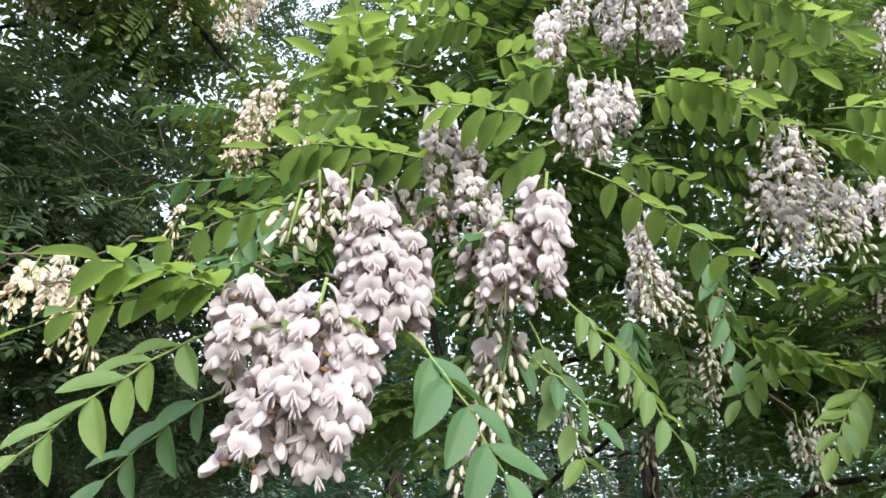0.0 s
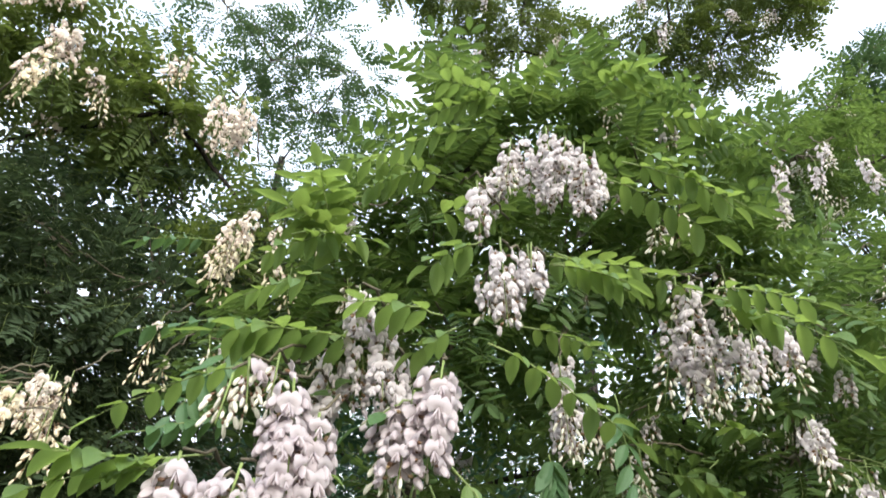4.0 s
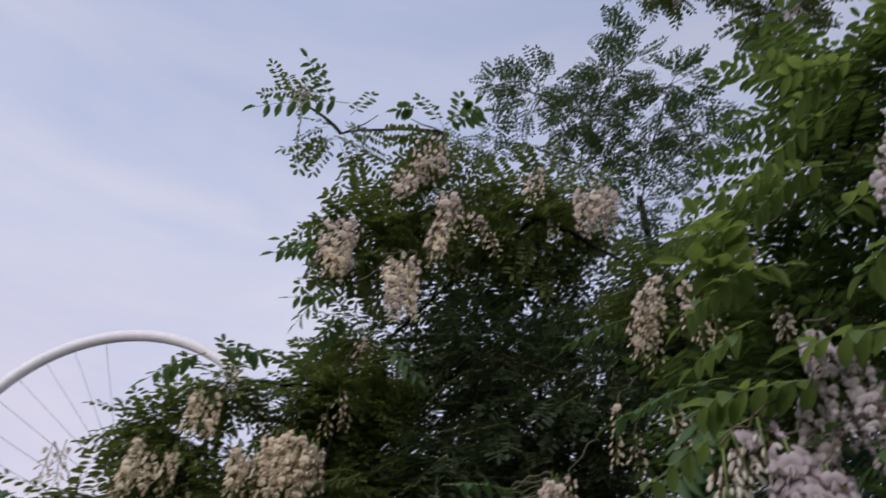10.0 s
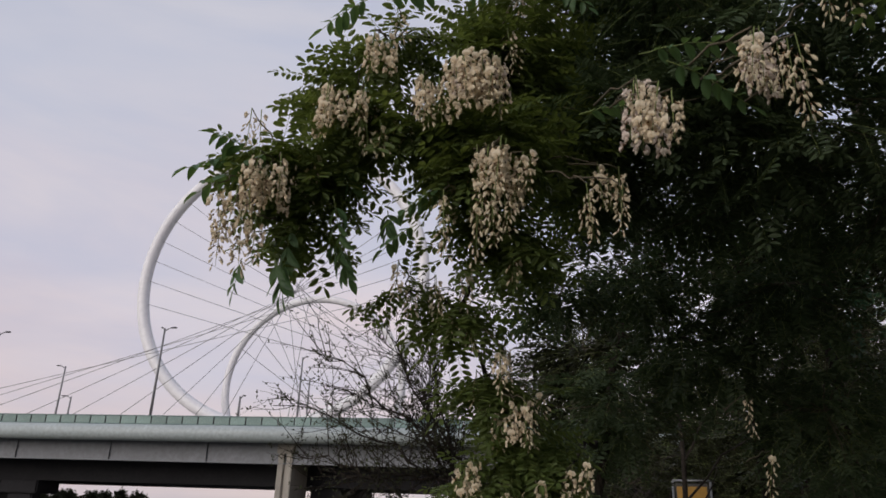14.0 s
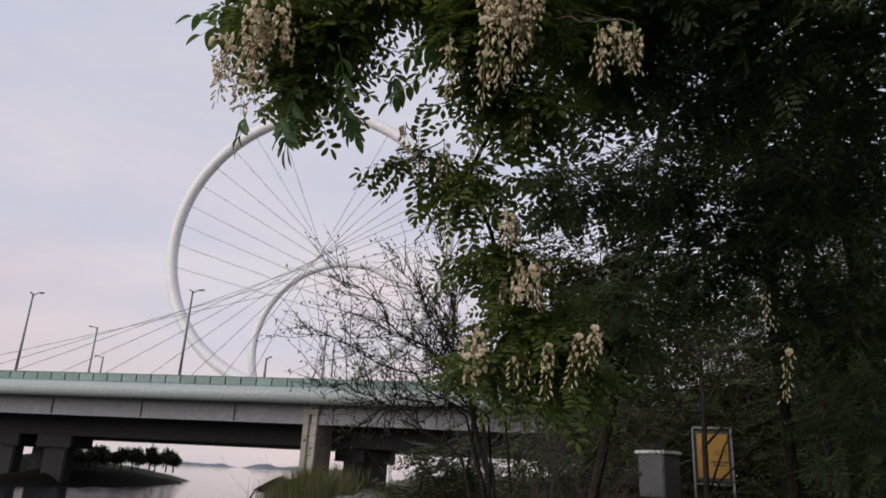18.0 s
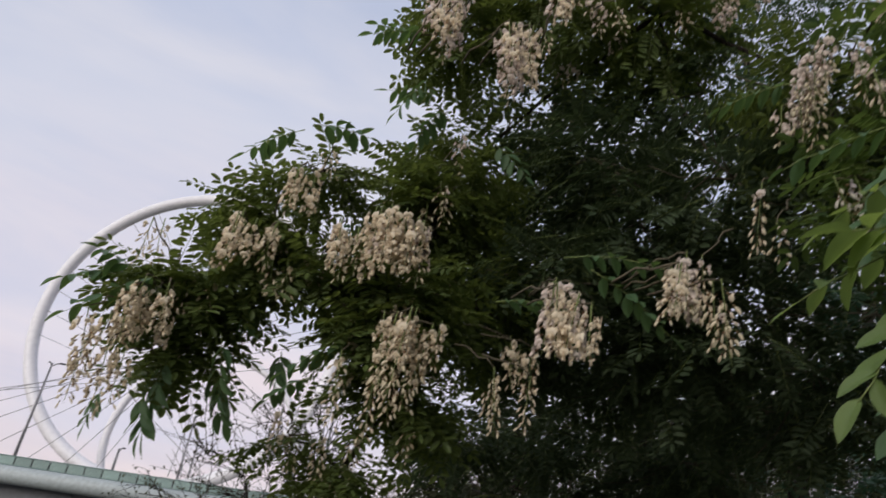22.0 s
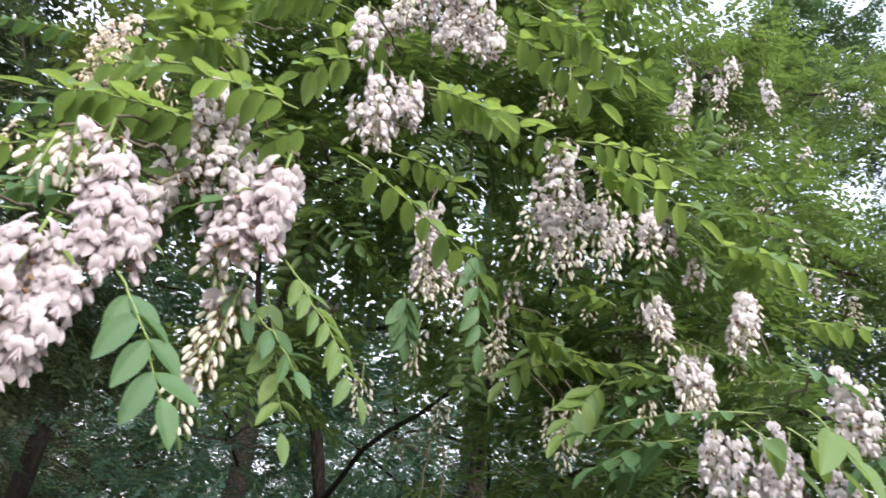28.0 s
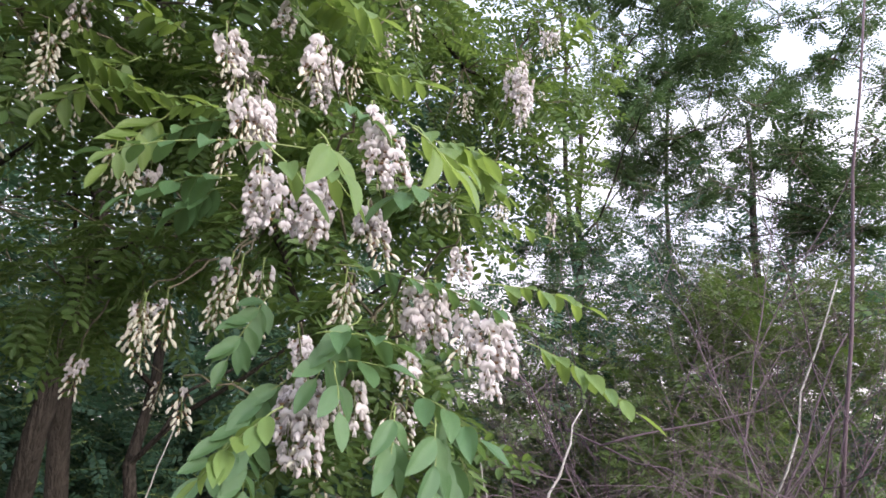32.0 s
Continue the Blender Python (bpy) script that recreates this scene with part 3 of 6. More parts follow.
def pea_flower(rng, opened):
    """A pea flower of size 1 that points along y. opened 2: wide banner, wings and keel; 1: half folded; 0: a bud."""
    V, F, CV, CF = [], [], [], []
    oval(CV, CF, np.array([0, 0.02, 0]), ((0.1, 0, 0), (0, 0.16, 0.02), (0, 0, 0.11)), 6, 4)
    o = len(CV)
    CV += [np.array([0.02, -0.12, 0]), np.array([-0.02, -0.12, 0]), np.array([0, -0.12, 0.03]), np.array([0, -0.75, 0.16])]
    CF += [(o, o + 1, o + 3, o + 3), (o + 1, o + 2, o + 3, o + 3), (o + 2, o, o + 3, o + 3)]
    if opened:
        wide = rng.uniform(0.5, 0.62) if opened == 2 else rng.uniform(0.32, 0.44)
        back = rng.uniform(0.15, 0.5) if opened == 2 else rng.uniform(-0.1, 0.15)
        high = rng.uniform(0.56, 0.72) if opened == 2 else rng.uniform(0.4, 0.52)
        nu, nv = (9, 7) if opened == 2 else (5, 4)
        for i in range(nv):
            t = i / (nv - 1)
            w = wide * math.sin(math.pi * (0.12 + 0.78 * t)) ** 0.6
            for j in range(nu):
                q = j / (nu - 1) * 2 - 1
                notch = -0.14 * (1 - abs(q)) ** 2 * t * t
                y = 0.2 + 0.22 * math.sin(t * 2.2) - back * t * t + 0.12 * abs(q) * (0.9 - t) - 0.2 * q * q * t - 0.05 * (1 - abs(q)) ** 3
                V.append(np.array([q * w, y, -0.02 + (high + notch) * t - 0.15 * q * q * (1 - 0.5 * t) + 0.025 * math.sin(6 * q + 2 * i)]))
        for i in range(nv - 1):
            for j in range(nu - 1):
                a = i * nu + j
                F.append((a, a + 1, a + nu + 1, a + nu))
        spread, n, m = (rng.uniform(0.06, 0.15), 8, 6) if opened == 2 else (0.05, 5, 4)
        for sgn in (-1, 1):
            o = len(V)
            oval(V, F, np.array([sgn * spread, 0.46, -0.12]), ((0.05, 0, 0.02 * sgn), (sgn * spread * 0.8, 0.30, -0.15), (-0.05 * sgn, 0.08, 0.19)), n, m)
            for i in range(o, len(V)):
                s_ = max(0.0, (V[i][1] - 0.2) / 0.7)
                V[i] = V[i] + np.array([sgn * 0.03, 0, -0.12]) * s_ * s_
        oval(V, F, np.array([0, 0.42, -0.22]), ((0.06, 0, 0), (0, 0.26, -0.15), (0, 0.06, 0.1)), n - 1, m)
    else:
        ln = rng.uniform(0.36, 0.5)
        oval(V, F, np.array([0, 0.1 + ln, -0.03]), ((0.13, 0, 0), (0, ln, -0.03), (0, 0.05, 0.18)), 7, 6)
        for i in range(len(V)):
            s_ = (V[i][1] - 0.1) / (2 * ln)
            V[i] = np.array([V[i][0] * (0.85 + 0.25 * s_), V[i][1], V[i][2] * (0.85 + 0.35 * s_) - 0.16 * s_ * s_])
    n = len(V)
    q1, t1 = tri_quads(F)
    q2, t2 = tri_quads([tuple(i + n for i in f) for f in CF])
    return np.array(V + CV), q1, t1, q2, t2


_fr = random.Random(21)
OPEN_FLOWERS = [pea_flower(_fr, 2) for _ in range(6)]
HALF_FLOWERS = [pea_flower(_fr, 1) for _ in range(5)]
BUDS = [pea_flower(_fr, 0) for _ in range(4)]


def flower_mesh(shape, petal):
    V, q1, t1, q2, t2 = shape
    return mesh_of("flower", V, [q1, t1, q2, t2], [0, 0, 1, 1], [petal, CALYX], True)


NEAR_OPEN = [flower_mesh(s, PETAL_ONE) for s in OPEN_FLOWERS + HALF_FLOWERS[:1]]
NEAR_BUD = [flower_mesh(s, BUD) for s in BUDS]


def raceme_plan(length, kind, rng, near=False, crowd=175):
    """Where the flowers of a hanging raceme sit: (turn, drop, opened, size, tip down)."""
    n = int(length * (340 if near else crowd)) + 4
    out = []
    for i in range(n):
        s = (i + rng.uniform(-0.4, 0.4)) / n
        opened = {"f": s < 0.97, "m": s < 0.5 + rng.uniform(-0.2, 0.2), "b": s < 0.06}[kind]
        size = (0.0178 if near and opened else 0.0155 if opened else 0.013) * rng.uniform(0.85, 1.12) * (1.0 if s < 0.75 else 1.3 - 0.45 * s)
        fall = rng.uniform(0.1, 0.5) if near and opened else rng.uniform(0.3, 0.9) if opened else rng.uniform(0.5, 1.5)
        out.append((i * 2.399 + rng.uniform(-0.5, 0.5), s * length, opened, size, fall + 0.5 * max(0, s - 0.7)))
    return out


def flower_pose(turn, drop, size, tipdown, lean, rng):
    out = Vector((math.cos(turn), math.sin(turn), 0))
    way = (out + Vector((0, 0, -tipdown))).normalized()
    at_ = Vector((lean * drop, lean * 0.5 * drop, -drop)) + out * rng.uniform(0.005, 0.012)
    up = Vector((rng.uniform(-0.25, 0.25), rng.uniform(-0.25, 0.25), 1))
    return basis(at_, way, up, size)


def raceme_mesh(length, kind, seed, petal, bud):
    rng = random.Random(seed)
    VS, QS, TS, QC, TC, off, QB, TB = [], [], [], [], [], 0, [], []
    for turn, drop, opened, size, tipdown in raceme_plan(length, kind, rng, crowd=255 if petal is PETAL else 175):
        V, q1, t1, q2, t2 = rng.choice(HALF_FLOWERS + OPEN_FLOWERS[:4] if opened else BUDS)
        m = np.array(flower_pose(turn, drop, size, tipdown, 0.06, rng))
        VS.append(V @ m[:3, :3].T + m[:3, 3])
        (QS if opened else QB).append(q1 + off)
        (TS if opened else TB).append(t1 + off)
        QC.append(q2 + off)
        TC.append(t2 + off)
        off += len(V)
    ring = []
    for i in range(6):
        t = i / 5
        for a in (0, 2.1, 4.2):
            ring.append((0.06 * t * length + 0.0011 * (1.3 - t) * math.cos(a), 0.03 * t * length + 0.0011 * (1.3 - t) * math.sin(a), 0.02 - t * (length + 0.02)))
    VS.append(np.array(ring))
    QR = [np.array([(off + i * 3 + k, off + i * 3 + (k + 1) % 3, off + i * 3 + 3 + (k + 1) % 3, off + i * 3 + 3 + k) for i in range(5) for k in range(3)])]
    groups = [(QS, 0), (TS, 0), (QC, 1), (TC, 1), (QB, 2), (TB, 2), (QR, 3)]
    groups = [(np.concatenate(g), slot) for g, slot in groups if g]
    return mesh_of("raceme", np.concatenate(VS), [g for g, _ in groups], [slot for _, slot in groups], [petal, CALYX, bud, RACHIS], True)


RACEMES = {}
for kind in "fmb":
    for tone, petal, bud in (("white", PETAL, BUD), ("cream", CREAM, CREAM_BUD), ("blush", BLUSH, CREAM_BUD)):
        RACEMES[kind, tone] = [(ln, raceme_mesh(ln * 0.88, kind, i * 7 + ord(kind), petal, bud)) for i, ln in enumerate((0.055, 0.07, 0.085, 0.1, 0.12, 0.14))]
hang_rng = random.Random(31)
ANCHORS = {}


def hang(owner, top, length, kind):
    """A raceme of white pea flowers that hangs from a twig of its tree."""
    rng = hang_rng
    m = Matrix.Translation(top) @ pose(0, 0, 0, rng.uniform(-9, 9), rng.uniform(-9, 9), rng.uniform(0, 360))
    if kind[0] == "n":
        kind = kind[1]
        bm = bmesh.new()
        tube(bm, [(0.06 * s * length, 0.03 * s * length, 0.015 - s * (length + 0.015)) for s in (0, 0.25, 0.5, 0.75, 1)], taper(0.0013, 0.0006, 5), 5)
        stem = part("raceme", bm, RACHIS, owner, m=m, smooth=True)
        for turn, drop, opened, size, tipdown in raceme_plan(length, kind, rng, True):
            shared("flower", rng.choice(NEAR_OPEN if opened else NEAR_BUD), stem, m @ flower_pose(turn, drop, size, tipdown, 0.06, rng))
    else:
        tone = "cream" if owner == droop_tree else "blush" if owner == left_tree else "white"
        ln, me = min(RACEMES[kind, tone], key=lambda r: abs(r[0] - length) + rng.uniform(0, 0.012))
        f = min(1.2, max(0.8, length / ln))
        shared("raceme", me, owner, m @ Matrix.Diagonal((f ** 0.5, f ** 0.5, f, 1)))
        if rng.random() < 0.6:
            return ANCHORS.setdefault(owner.name, []).append(Vector(top))
        beside = Matrix.Translation((rng.uniform(-0.035, 0.035), rng.uniform(0.01, 0.04), rng.uniform(-0.01, 0.02)))
        ln, me = rng.choice(RACEMES[kind, tone][:4])
        shared("raceme", me, owner, beside @ m @ pose(0, 0, 0, 0, 0, 90))
    ANCHORS.setdefault(owner.name, []).append(Vector(top))


near_crown, left_crown, droop_crown, right_crown, high_crown, rear_crown, wood_crown, grove_crown, bush_crown, dark_shade_crown, shade_crown = (Crown() for _ in range(11))
grow(near_crown, (0.201, 0.810, 2.688), 0.152, 80)
grow(near_crown, (0.339, 0.783, 2.756), 0.101, 50)
grow(near_crown, (0.060, 0.775, 2.731), 0.076, 34)
grow(near_crown, (0.006, 0.829, 2.603), 0.135, 60)
grow(near_crown, (0.405, 0.782, 2.593), 0.156, 70)
grow(near_crown, (0.263, 0.860, 2.466), 0.170, 80)
grow(near_crown, (-0.120, 1.024, 2.584), 0.174, 70)
grow(near_crown, (0.496, 0.809, 2.436), 0.120, 45)
grow(near_crown, (0.635, 0.843, 2.380), 0.115, 40)
grow(near_crown, (0.065, 0.950, 2.356), 0.170, 80)
grow(near_crown, (0.318, 1.033, 2.227), 0.144, 40)
grow(near_crown, (0.499, 1.031, 2.319), 0.156, 40)
grow(near_crown, (0.001, 1.082, 2.097), 0.120, 50)
grow(near_crown, (-0.236, 0.995, 2.332), 0.144, 50)
grow(near_crown, (0.511, 1.195, 2.225), 0.168, 38)
grow(left_crown, (-0.900, 0.914, 3.028), 0.203, 110)
grow(left_crown, (-1.069, 0.776, 2.919), 0.150, 70)
grow(left_crown, (-0.686, 1.077, 3.022), 0.203, 110)
grow(left_crown, (-1.101, 0.672, 3.262), 0.126, 12)
grow(left_crown, (-1.172, 0.537, 3.345), 0.078, 5)
grow(left_crown, (-0.830, 0.817, 3.224), 0.096, 12)
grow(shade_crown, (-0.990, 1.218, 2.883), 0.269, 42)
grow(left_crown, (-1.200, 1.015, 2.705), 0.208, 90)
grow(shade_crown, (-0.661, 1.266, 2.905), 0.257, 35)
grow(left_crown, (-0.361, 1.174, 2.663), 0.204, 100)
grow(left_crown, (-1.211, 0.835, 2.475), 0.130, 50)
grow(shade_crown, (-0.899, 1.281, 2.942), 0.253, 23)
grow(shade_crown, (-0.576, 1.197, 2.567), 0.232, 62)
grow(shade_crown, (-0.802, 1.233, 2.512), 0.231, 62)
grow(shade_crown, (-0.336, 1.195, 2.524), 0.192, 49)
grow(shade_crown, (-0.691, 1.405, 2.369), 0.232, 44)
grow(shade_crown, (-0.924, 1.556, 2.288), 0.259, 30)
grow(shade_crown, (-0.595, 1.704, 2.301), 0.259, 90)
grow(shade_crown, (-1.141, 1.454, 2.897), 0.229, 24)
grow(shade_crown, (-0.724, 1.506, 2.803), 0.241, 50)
grow(droop_crown, (-1.392, 0.433, 2.156), 0.065, 50)
grow(droop_crown, (-1.361, 0.512, 2.154), 0.062, 50)
grow(droop_crown, (-1.429, 0.516, 2.052), 0.055, 36)
grow(droop_crown, (-1.274, 0.534, 2.216), 0.064, 28)
grow(droop_crown, (-1.189, 0.615, 2.227), 0.063, 30)
grow(droop_crown, (-1.346, 0.761, 1.926), 0.038, 14)
grow(droop_crown, (-1.281, 0.849, 1.881), 0.057, 28)
grow(droop_crown, (-1.101, 0.708, 2.121), 0.072, 46)
grow(droop_crown, (-1.136, 0.855, 2.026), 0.106, 64)
grow(droop_crown, (-1.073, 0.768, 2.182), 0.099, 64)
grow(droop_crown, (-1.329, 0.991, 1.743), 0.086, 52)
grow(droop_crown, (-1.302, 1.072, 1.617), 0.099, 60)
grow(droop_crown, (-1.379, 1.018, 1.516), 0.073, 40)
grow(droop_crown, (-1.265, 1.140, 1.505), 0.079, 44)
grow(shade_crown, (-1.138, 1.206, 2.276), 0.152, 70)
grow(shade_crown, (-1.497, 1.456, 2.119), 0.141, 50)
grow(shade_crown, (-1.435, 1.741, 2.200), 0.173, 60)
grow(shade_crown, (-1.061, 1.516, 2.313), 0.202, 60)
grow(shade_crown, (-1.424, 2.078, 2.039), 0.292, 150)
grow(shade_crown, (-1.100, 2.071, 2.182), 0.281, 110)
grow(shade_crown, (-0.792, 1.799, 2.263), 0.229, 45)
grow(shade_crown, (-1.210, 2.483, 1.829), 0.314, 170)
grow(shade_crown, (-1.827, 2.107, 1.873), 0.247, 100)
grow(shade_crown, (-2.105, 2.183, 1.696), 0.216, 70)
grow(shade_crown, (-1.335, 2.917, 1.528), 0.308, 110)
grow(droop_crown, (-1.283, 0.551, 2.312), 0.065, 40)
grow(droop_crown, (-1.212, 0.586, 2.442), 0.066, 34)
grow(droop_crown, (-1.331, 0.503, 2.343), 0.053, 20)
grow(droop_crown, (-1.103, 0.734, 2.223), 0.112, 70)
grow(droop_crown, (-1.131, 0.887, 2.513), 0.144, 100)
grow(shade_crown, (-0.960, 1.070, 2.355), 0.168, 77)
grow(shade_crown, (-0.827, 1.337, 2.365), 0.213, 65)
grow(shade_crown, (-0.877, 1.102, 2.675), 0.183, 58)
grow(left_crown, (-1.197, 0.902, 2.406), 0.154, 60)
grow(left_crown, (-1.105, 1.004, 2.277), 0.150, 60)
grow(shade_crown, (-1.075, 1.206, 2.495), 0.198, 56)
grow(shade_crown, (-0.809, 1.297, 2.437), 0.173, 35)
grow(dark_shade_crown, (-1.875, 2.285, 2.610), 0.462, 110)
grow(dark_shade_crown, (-1.345, 2.598, 2.699), 0.410, 90)
grow(dark_shade_crown, (-1.574, 2.006, 3.112), 0.385, 90)
grow(dark_shade_crown, (-1.347, 2.089, 3.078), 0.349, 45)
grow(dark_shade_crown, (-1.492, 2.615, 2.605), 0.462, 180)
grow(dark_shade_crown, (-0.875, 2.610, 2.657), 0.433, 180)
grow(dark_shade_crown, (-1.442, 1.701, 3.478), 0.279, 45)
grow(right_crown, (0.643, 0.990, 2.204), 0.140, 60)
grow(right_crown, (0.709, 0.949, 1.981), 0.129, 60)
grow(right_crown, (0.850, 0.902, 2.081), 0.115, 50)
grow(right_crown, (0.974, 0.843, 2.035), 0.077, 26)
grow(right_crown, (0.856, 0.863, 1.827), 0.115, 55)
grow(right_crown, (0.797, 0.913, 1.688), 0.106, 50)
grow(right_crown, (0.944, 0.826, 1.678), 0.062, 24)
grow(right_crown, (0.587, 1.254, 1.986), 0.191, 80)
grow(right_crown, (0.434, 1.300, 2.226), 0.180, 34)
grow(right_crown, (0.516, 1.491, 1.906), 0.192, 80)
grow(right_crown, (0.826, 1.105, 2.407), 0.156, 60)
grow(right_crown, (0.825, 1.086, 2.319), 0.180, 80)
grow(right_crown, (0.730, 1.279, 2.274), 0.192, 80)
grow(right_crown, (0.471, 1.518, 2.430), 0.245, 60)
grow(right_crown, (1.072, 1.217, 2.701), 0.198, 70)
grow(rear_crown, (-1.701, 2.834, 6.020), 0.309, 80)
grow(rear_crown, (-1.913, 2.699, 6.145), 0.157, 26)
grow(rear_crown, (-1.122, 3.003, 5.976), 0.325, 80)
grow(rear_crown, (-1.038, 2.836, 6.243), 0.132, 22)
grow(rear_crown, (-1.353, 3.056, 5.727), 0.361, 100)
grow(rear_crown, (-0.785, 3.164, 5.806), 0.276, 60)
grow(rear_crown, (-1.029, 3.306, 5.482), 0.354, 90)
grow(rear_crown, (-1.533, 3.162, 5.424), 0.354, 90)
grow(rear_crown, (-0.692, 3.352, 5.387), 0.286, 70)
grow(rear_crown, (-1.228, 3.401, 5.023), 0.441, 130)
grow(rear_crown, (-2.056, 2.834, 5.714), 0.216, 40)
grow(high_crown, (-0.337, 1.784, 4.892), 0.178, 70)
grow(high_crown, (-0.051, 1.861, 4.871), 0.237, 100)
grow(high_crown, (0.330, 1.714, 4.958), 0.163, 55)
grow(high_crown, (0.289, 1.974, 4.793), 0.237, 100)
grow(high_crown, (0.019, 2.126, 4.684), 0.208, 80)
grow(high_crown, (0.581, 2.028, 4.596), 0.216, 80)
grow(high_crown, (0.874, 1.592, 4.826), 0.130, 40)
grow(high_crown, (1.109, 1.415, 4.854), 0.115, 24)
grow(high_crown, (0.972, 1.829, 4.649), 0.231, 100)
grow(high_crown, (1.317, 1.623, 4.660), 0.216, 90)
grow(high_crown, (1.208, 1.889, 4.524), 0.245, 100)
grow(high_crown, (1.466, 1.665, 4.566), 0.144, 46)
grow(high_crown, (0.891, 2.072, 4.490), 0.231, 90)
grow(right_crown, (1.192, 1.635, 3.633), 0.202, 90)
grow(right_crown, (1.034, 1.707, 3.493), 0.195, 90)
grow(right_crown, (1.354, 1.549, 3.761), 0.139, 46)
grow(right_crown, (1.171, 1.563, 3.368), 0.229, 110)
grow(right_crown, (1.484, 1.632, 3.705), 0.192, 60)
grow(right_crown, (1.063, 1.391, 3.330), 0.250, 100)
grow(right_crown, (1.211, 1.437, 3.030), 0.203, 80)
grow(right_crown, (1.627, 1.469, 3.471), 0.247, 80)
grow(right_crown, (1.651, 1.461, 2.703), 0.203, 70)
grow(right_crown, (1.857, 1.521, 2.545), 0.212, 70)
grow(right_crown, (1.455, 1.444, 2.743), 0.194, 70)
grow(right_crown, (1.947, 1.470, 2.939), 0.208, 60)
grow(right_crown, (1.347, 1.541, 2.904), 0.184, 60)
grow(wood_crown, (-1.865, 2.484, 4.223), 0.609, 36)
grow(wood_crown, (-0.874, 2.808, 3.780), 0.491, 160)
grow(wood_crown, (-1.361, 2.909, 3.331), 0.548, 90)
grow(wood_crown, (0.242, 2.876, 2.529), 0.457, 170)
grow(wood_crown, (-0.483, 3.024, 2.639), 0.487, 170)
grow(wood_crown, (-1.253, 2.824, 2.543), 0.487, 190)
grow(wood_crown, (0.952, 2.916, 2.618), 0.487, 170)
grow(wood_crown, (1.455, 2.567, 2.942), 0.487, 170)
grow(wood_crown, (1.677, 2.508, 3.666), 0.491, 140)
grow(wood_crown, (1.179, 2.692, 3.783), 0.491, 140)
grow(wood_crown, (-1.435, 2.491, 3.681), 0.491, 40)
grow(wood_crown, (-2.548, 2.306, 3.444), 0.545, 170)
grow(wood_crown, (-1.887, 3.033, 4.010), 0.670, 50)
grow(wood_crown, (0.397, 2.620, 2.362), 0.426, 170)
grow(wood_crown, (1.018, 2.466, 2.431), 0.426, 170)
grow(wood_crown, (1.719, 2.410, 2.914), 0.436, 150)
grow(wood_crown, (2.131, 2.199, 3.221), 0.409, 130)
grow(wood_crown, (-0.220, 2.632, 2.260), 0.426, 170)
grow(dark_shade_crown, (-2.339, 3.163, 3.516), 0.613, 110)
grow(dark_shade_crown, (-1.919, 3.729, 2.944), 0.613, 110)
grow(dark_shade_crown, (-1.843, 4.252, 2.560), 0.731, 220)
grow(dark_shade_crown, (-2.975, 3.882, 2.509), 0.601, 160)
grow(dark_shade_crown, (-1.414, 2.997, 3.919), 0.640, 40)
grow(dark_shade_crown, (-2.140, 2.807, 4.004), 0.529, 40)
grow(dark_shade_crown, (-4.973, 7.544, 1.728), 1.082, 260)
grow(dark_shade_crown, (-3.839, 7.609, 1.513), 1.158, 280)
grow(dark_shade_crown, (-5.864, 6.899, 1.748), 0.938, 220)
grow(dark_shade_crown, (-5.540, 5.173, 1.243), 0.541, 140)
grow(dark_shade_crown, (-6.820, 5.228, 1.184), 0.545, 120)
grow(dark_shade_crown, (-3.093, 7.357, 2.059), 1.090, 280)
grow(dark_shade_crown, (-4.425, 7.766, 2.649), 1.227, 280)
grow(dark_shade_crown, (-6.368, 4.144, 1.005), 0.361, 70)
grow(right_crown, (1.792, 1.506, 3.074), 0.125, 34)
grow(dark_shade_crown, (-2.175, 2.353, 2.177), 0.282, 170)
grow(dark_shade_crown, (-2.469, 2.401, 1.995), 0.245, 110)
grow(dark_shade_crown, (-4.105, 3.021, 1.324), 0.301, 150)
grow(dark_shade_crown, (-4.194, 2.889, 1.053), 0.261, 120)
grow(dark_shade_crown, (-3.947, 3.205, 1.112), 0.321, 150)
grow(dark_shade_crown, (-3.068, 3.492, 1.725), 0.443, 150)
grow(dark_shade_crown, (-1.167, 2.268, 2.869), 0.313, 90)
grow(dark_shade_crown, (-0.663, 2.574, 3.115), 0.333, 120)
grow(wood_crown, (0.557, 2.797, 2.476), 0.457, 40)
grow(wood_crown, (0.990, 2.858, 2.724), 0.436, 50)
grow(wood_crown, (-0.191, 1.793, 2.761), 0.247, 120)
grow(wood_crown, (-0.068, 2.104, 2.589), 0.308, 150)
grow(wood_crown, (0.175, 2.001, 2.798), 0.289, 140)
grow(wood_crown, (-0.489, 1.960, 2.545), 0.258, 120)
grow(near_crown, (-0.117, 1.044, 2.460), 0.135, 60)
grow(wood_crown, (0.118, 2.108, 2.962), 0.271, 110)
grow(wood_crown, (0.560, 2.115, 3.264), 0.337, 130)
grow(wood_crown, (-0.172, 2.331, 2.582), 0.313, 150)
grow(wood_crown, (0.288, 2.293, 2.675), 0.313, 70)
grow(wood_crown, (1.122, 3.149, 2.359), 0.354, 70)
grow(wood_crown, (1.699, 1.765, 2.632), 0.400, 170)
grow(wood_crown, (1.677, 1.979, 3.015), 0.380, 150)
grow(wood_crown, (1.844, 2.097, 2.494), 0.360, 150)
grow(wood_crown, (1.514, 2.257, 2.602), 0.360, 130)
grow(wood_crown, (1.153, 2.082, 2.957), 0.360, 150)
grow(wood_crown, (1.849, 2.090, 2.722), 0.360, 130)
grow(wood_crown, (0.837, 2.231, 3.154), 0.300, 110)
grow(grove_crown, (4.834, 3.090, 5.067), 0.521, 150)
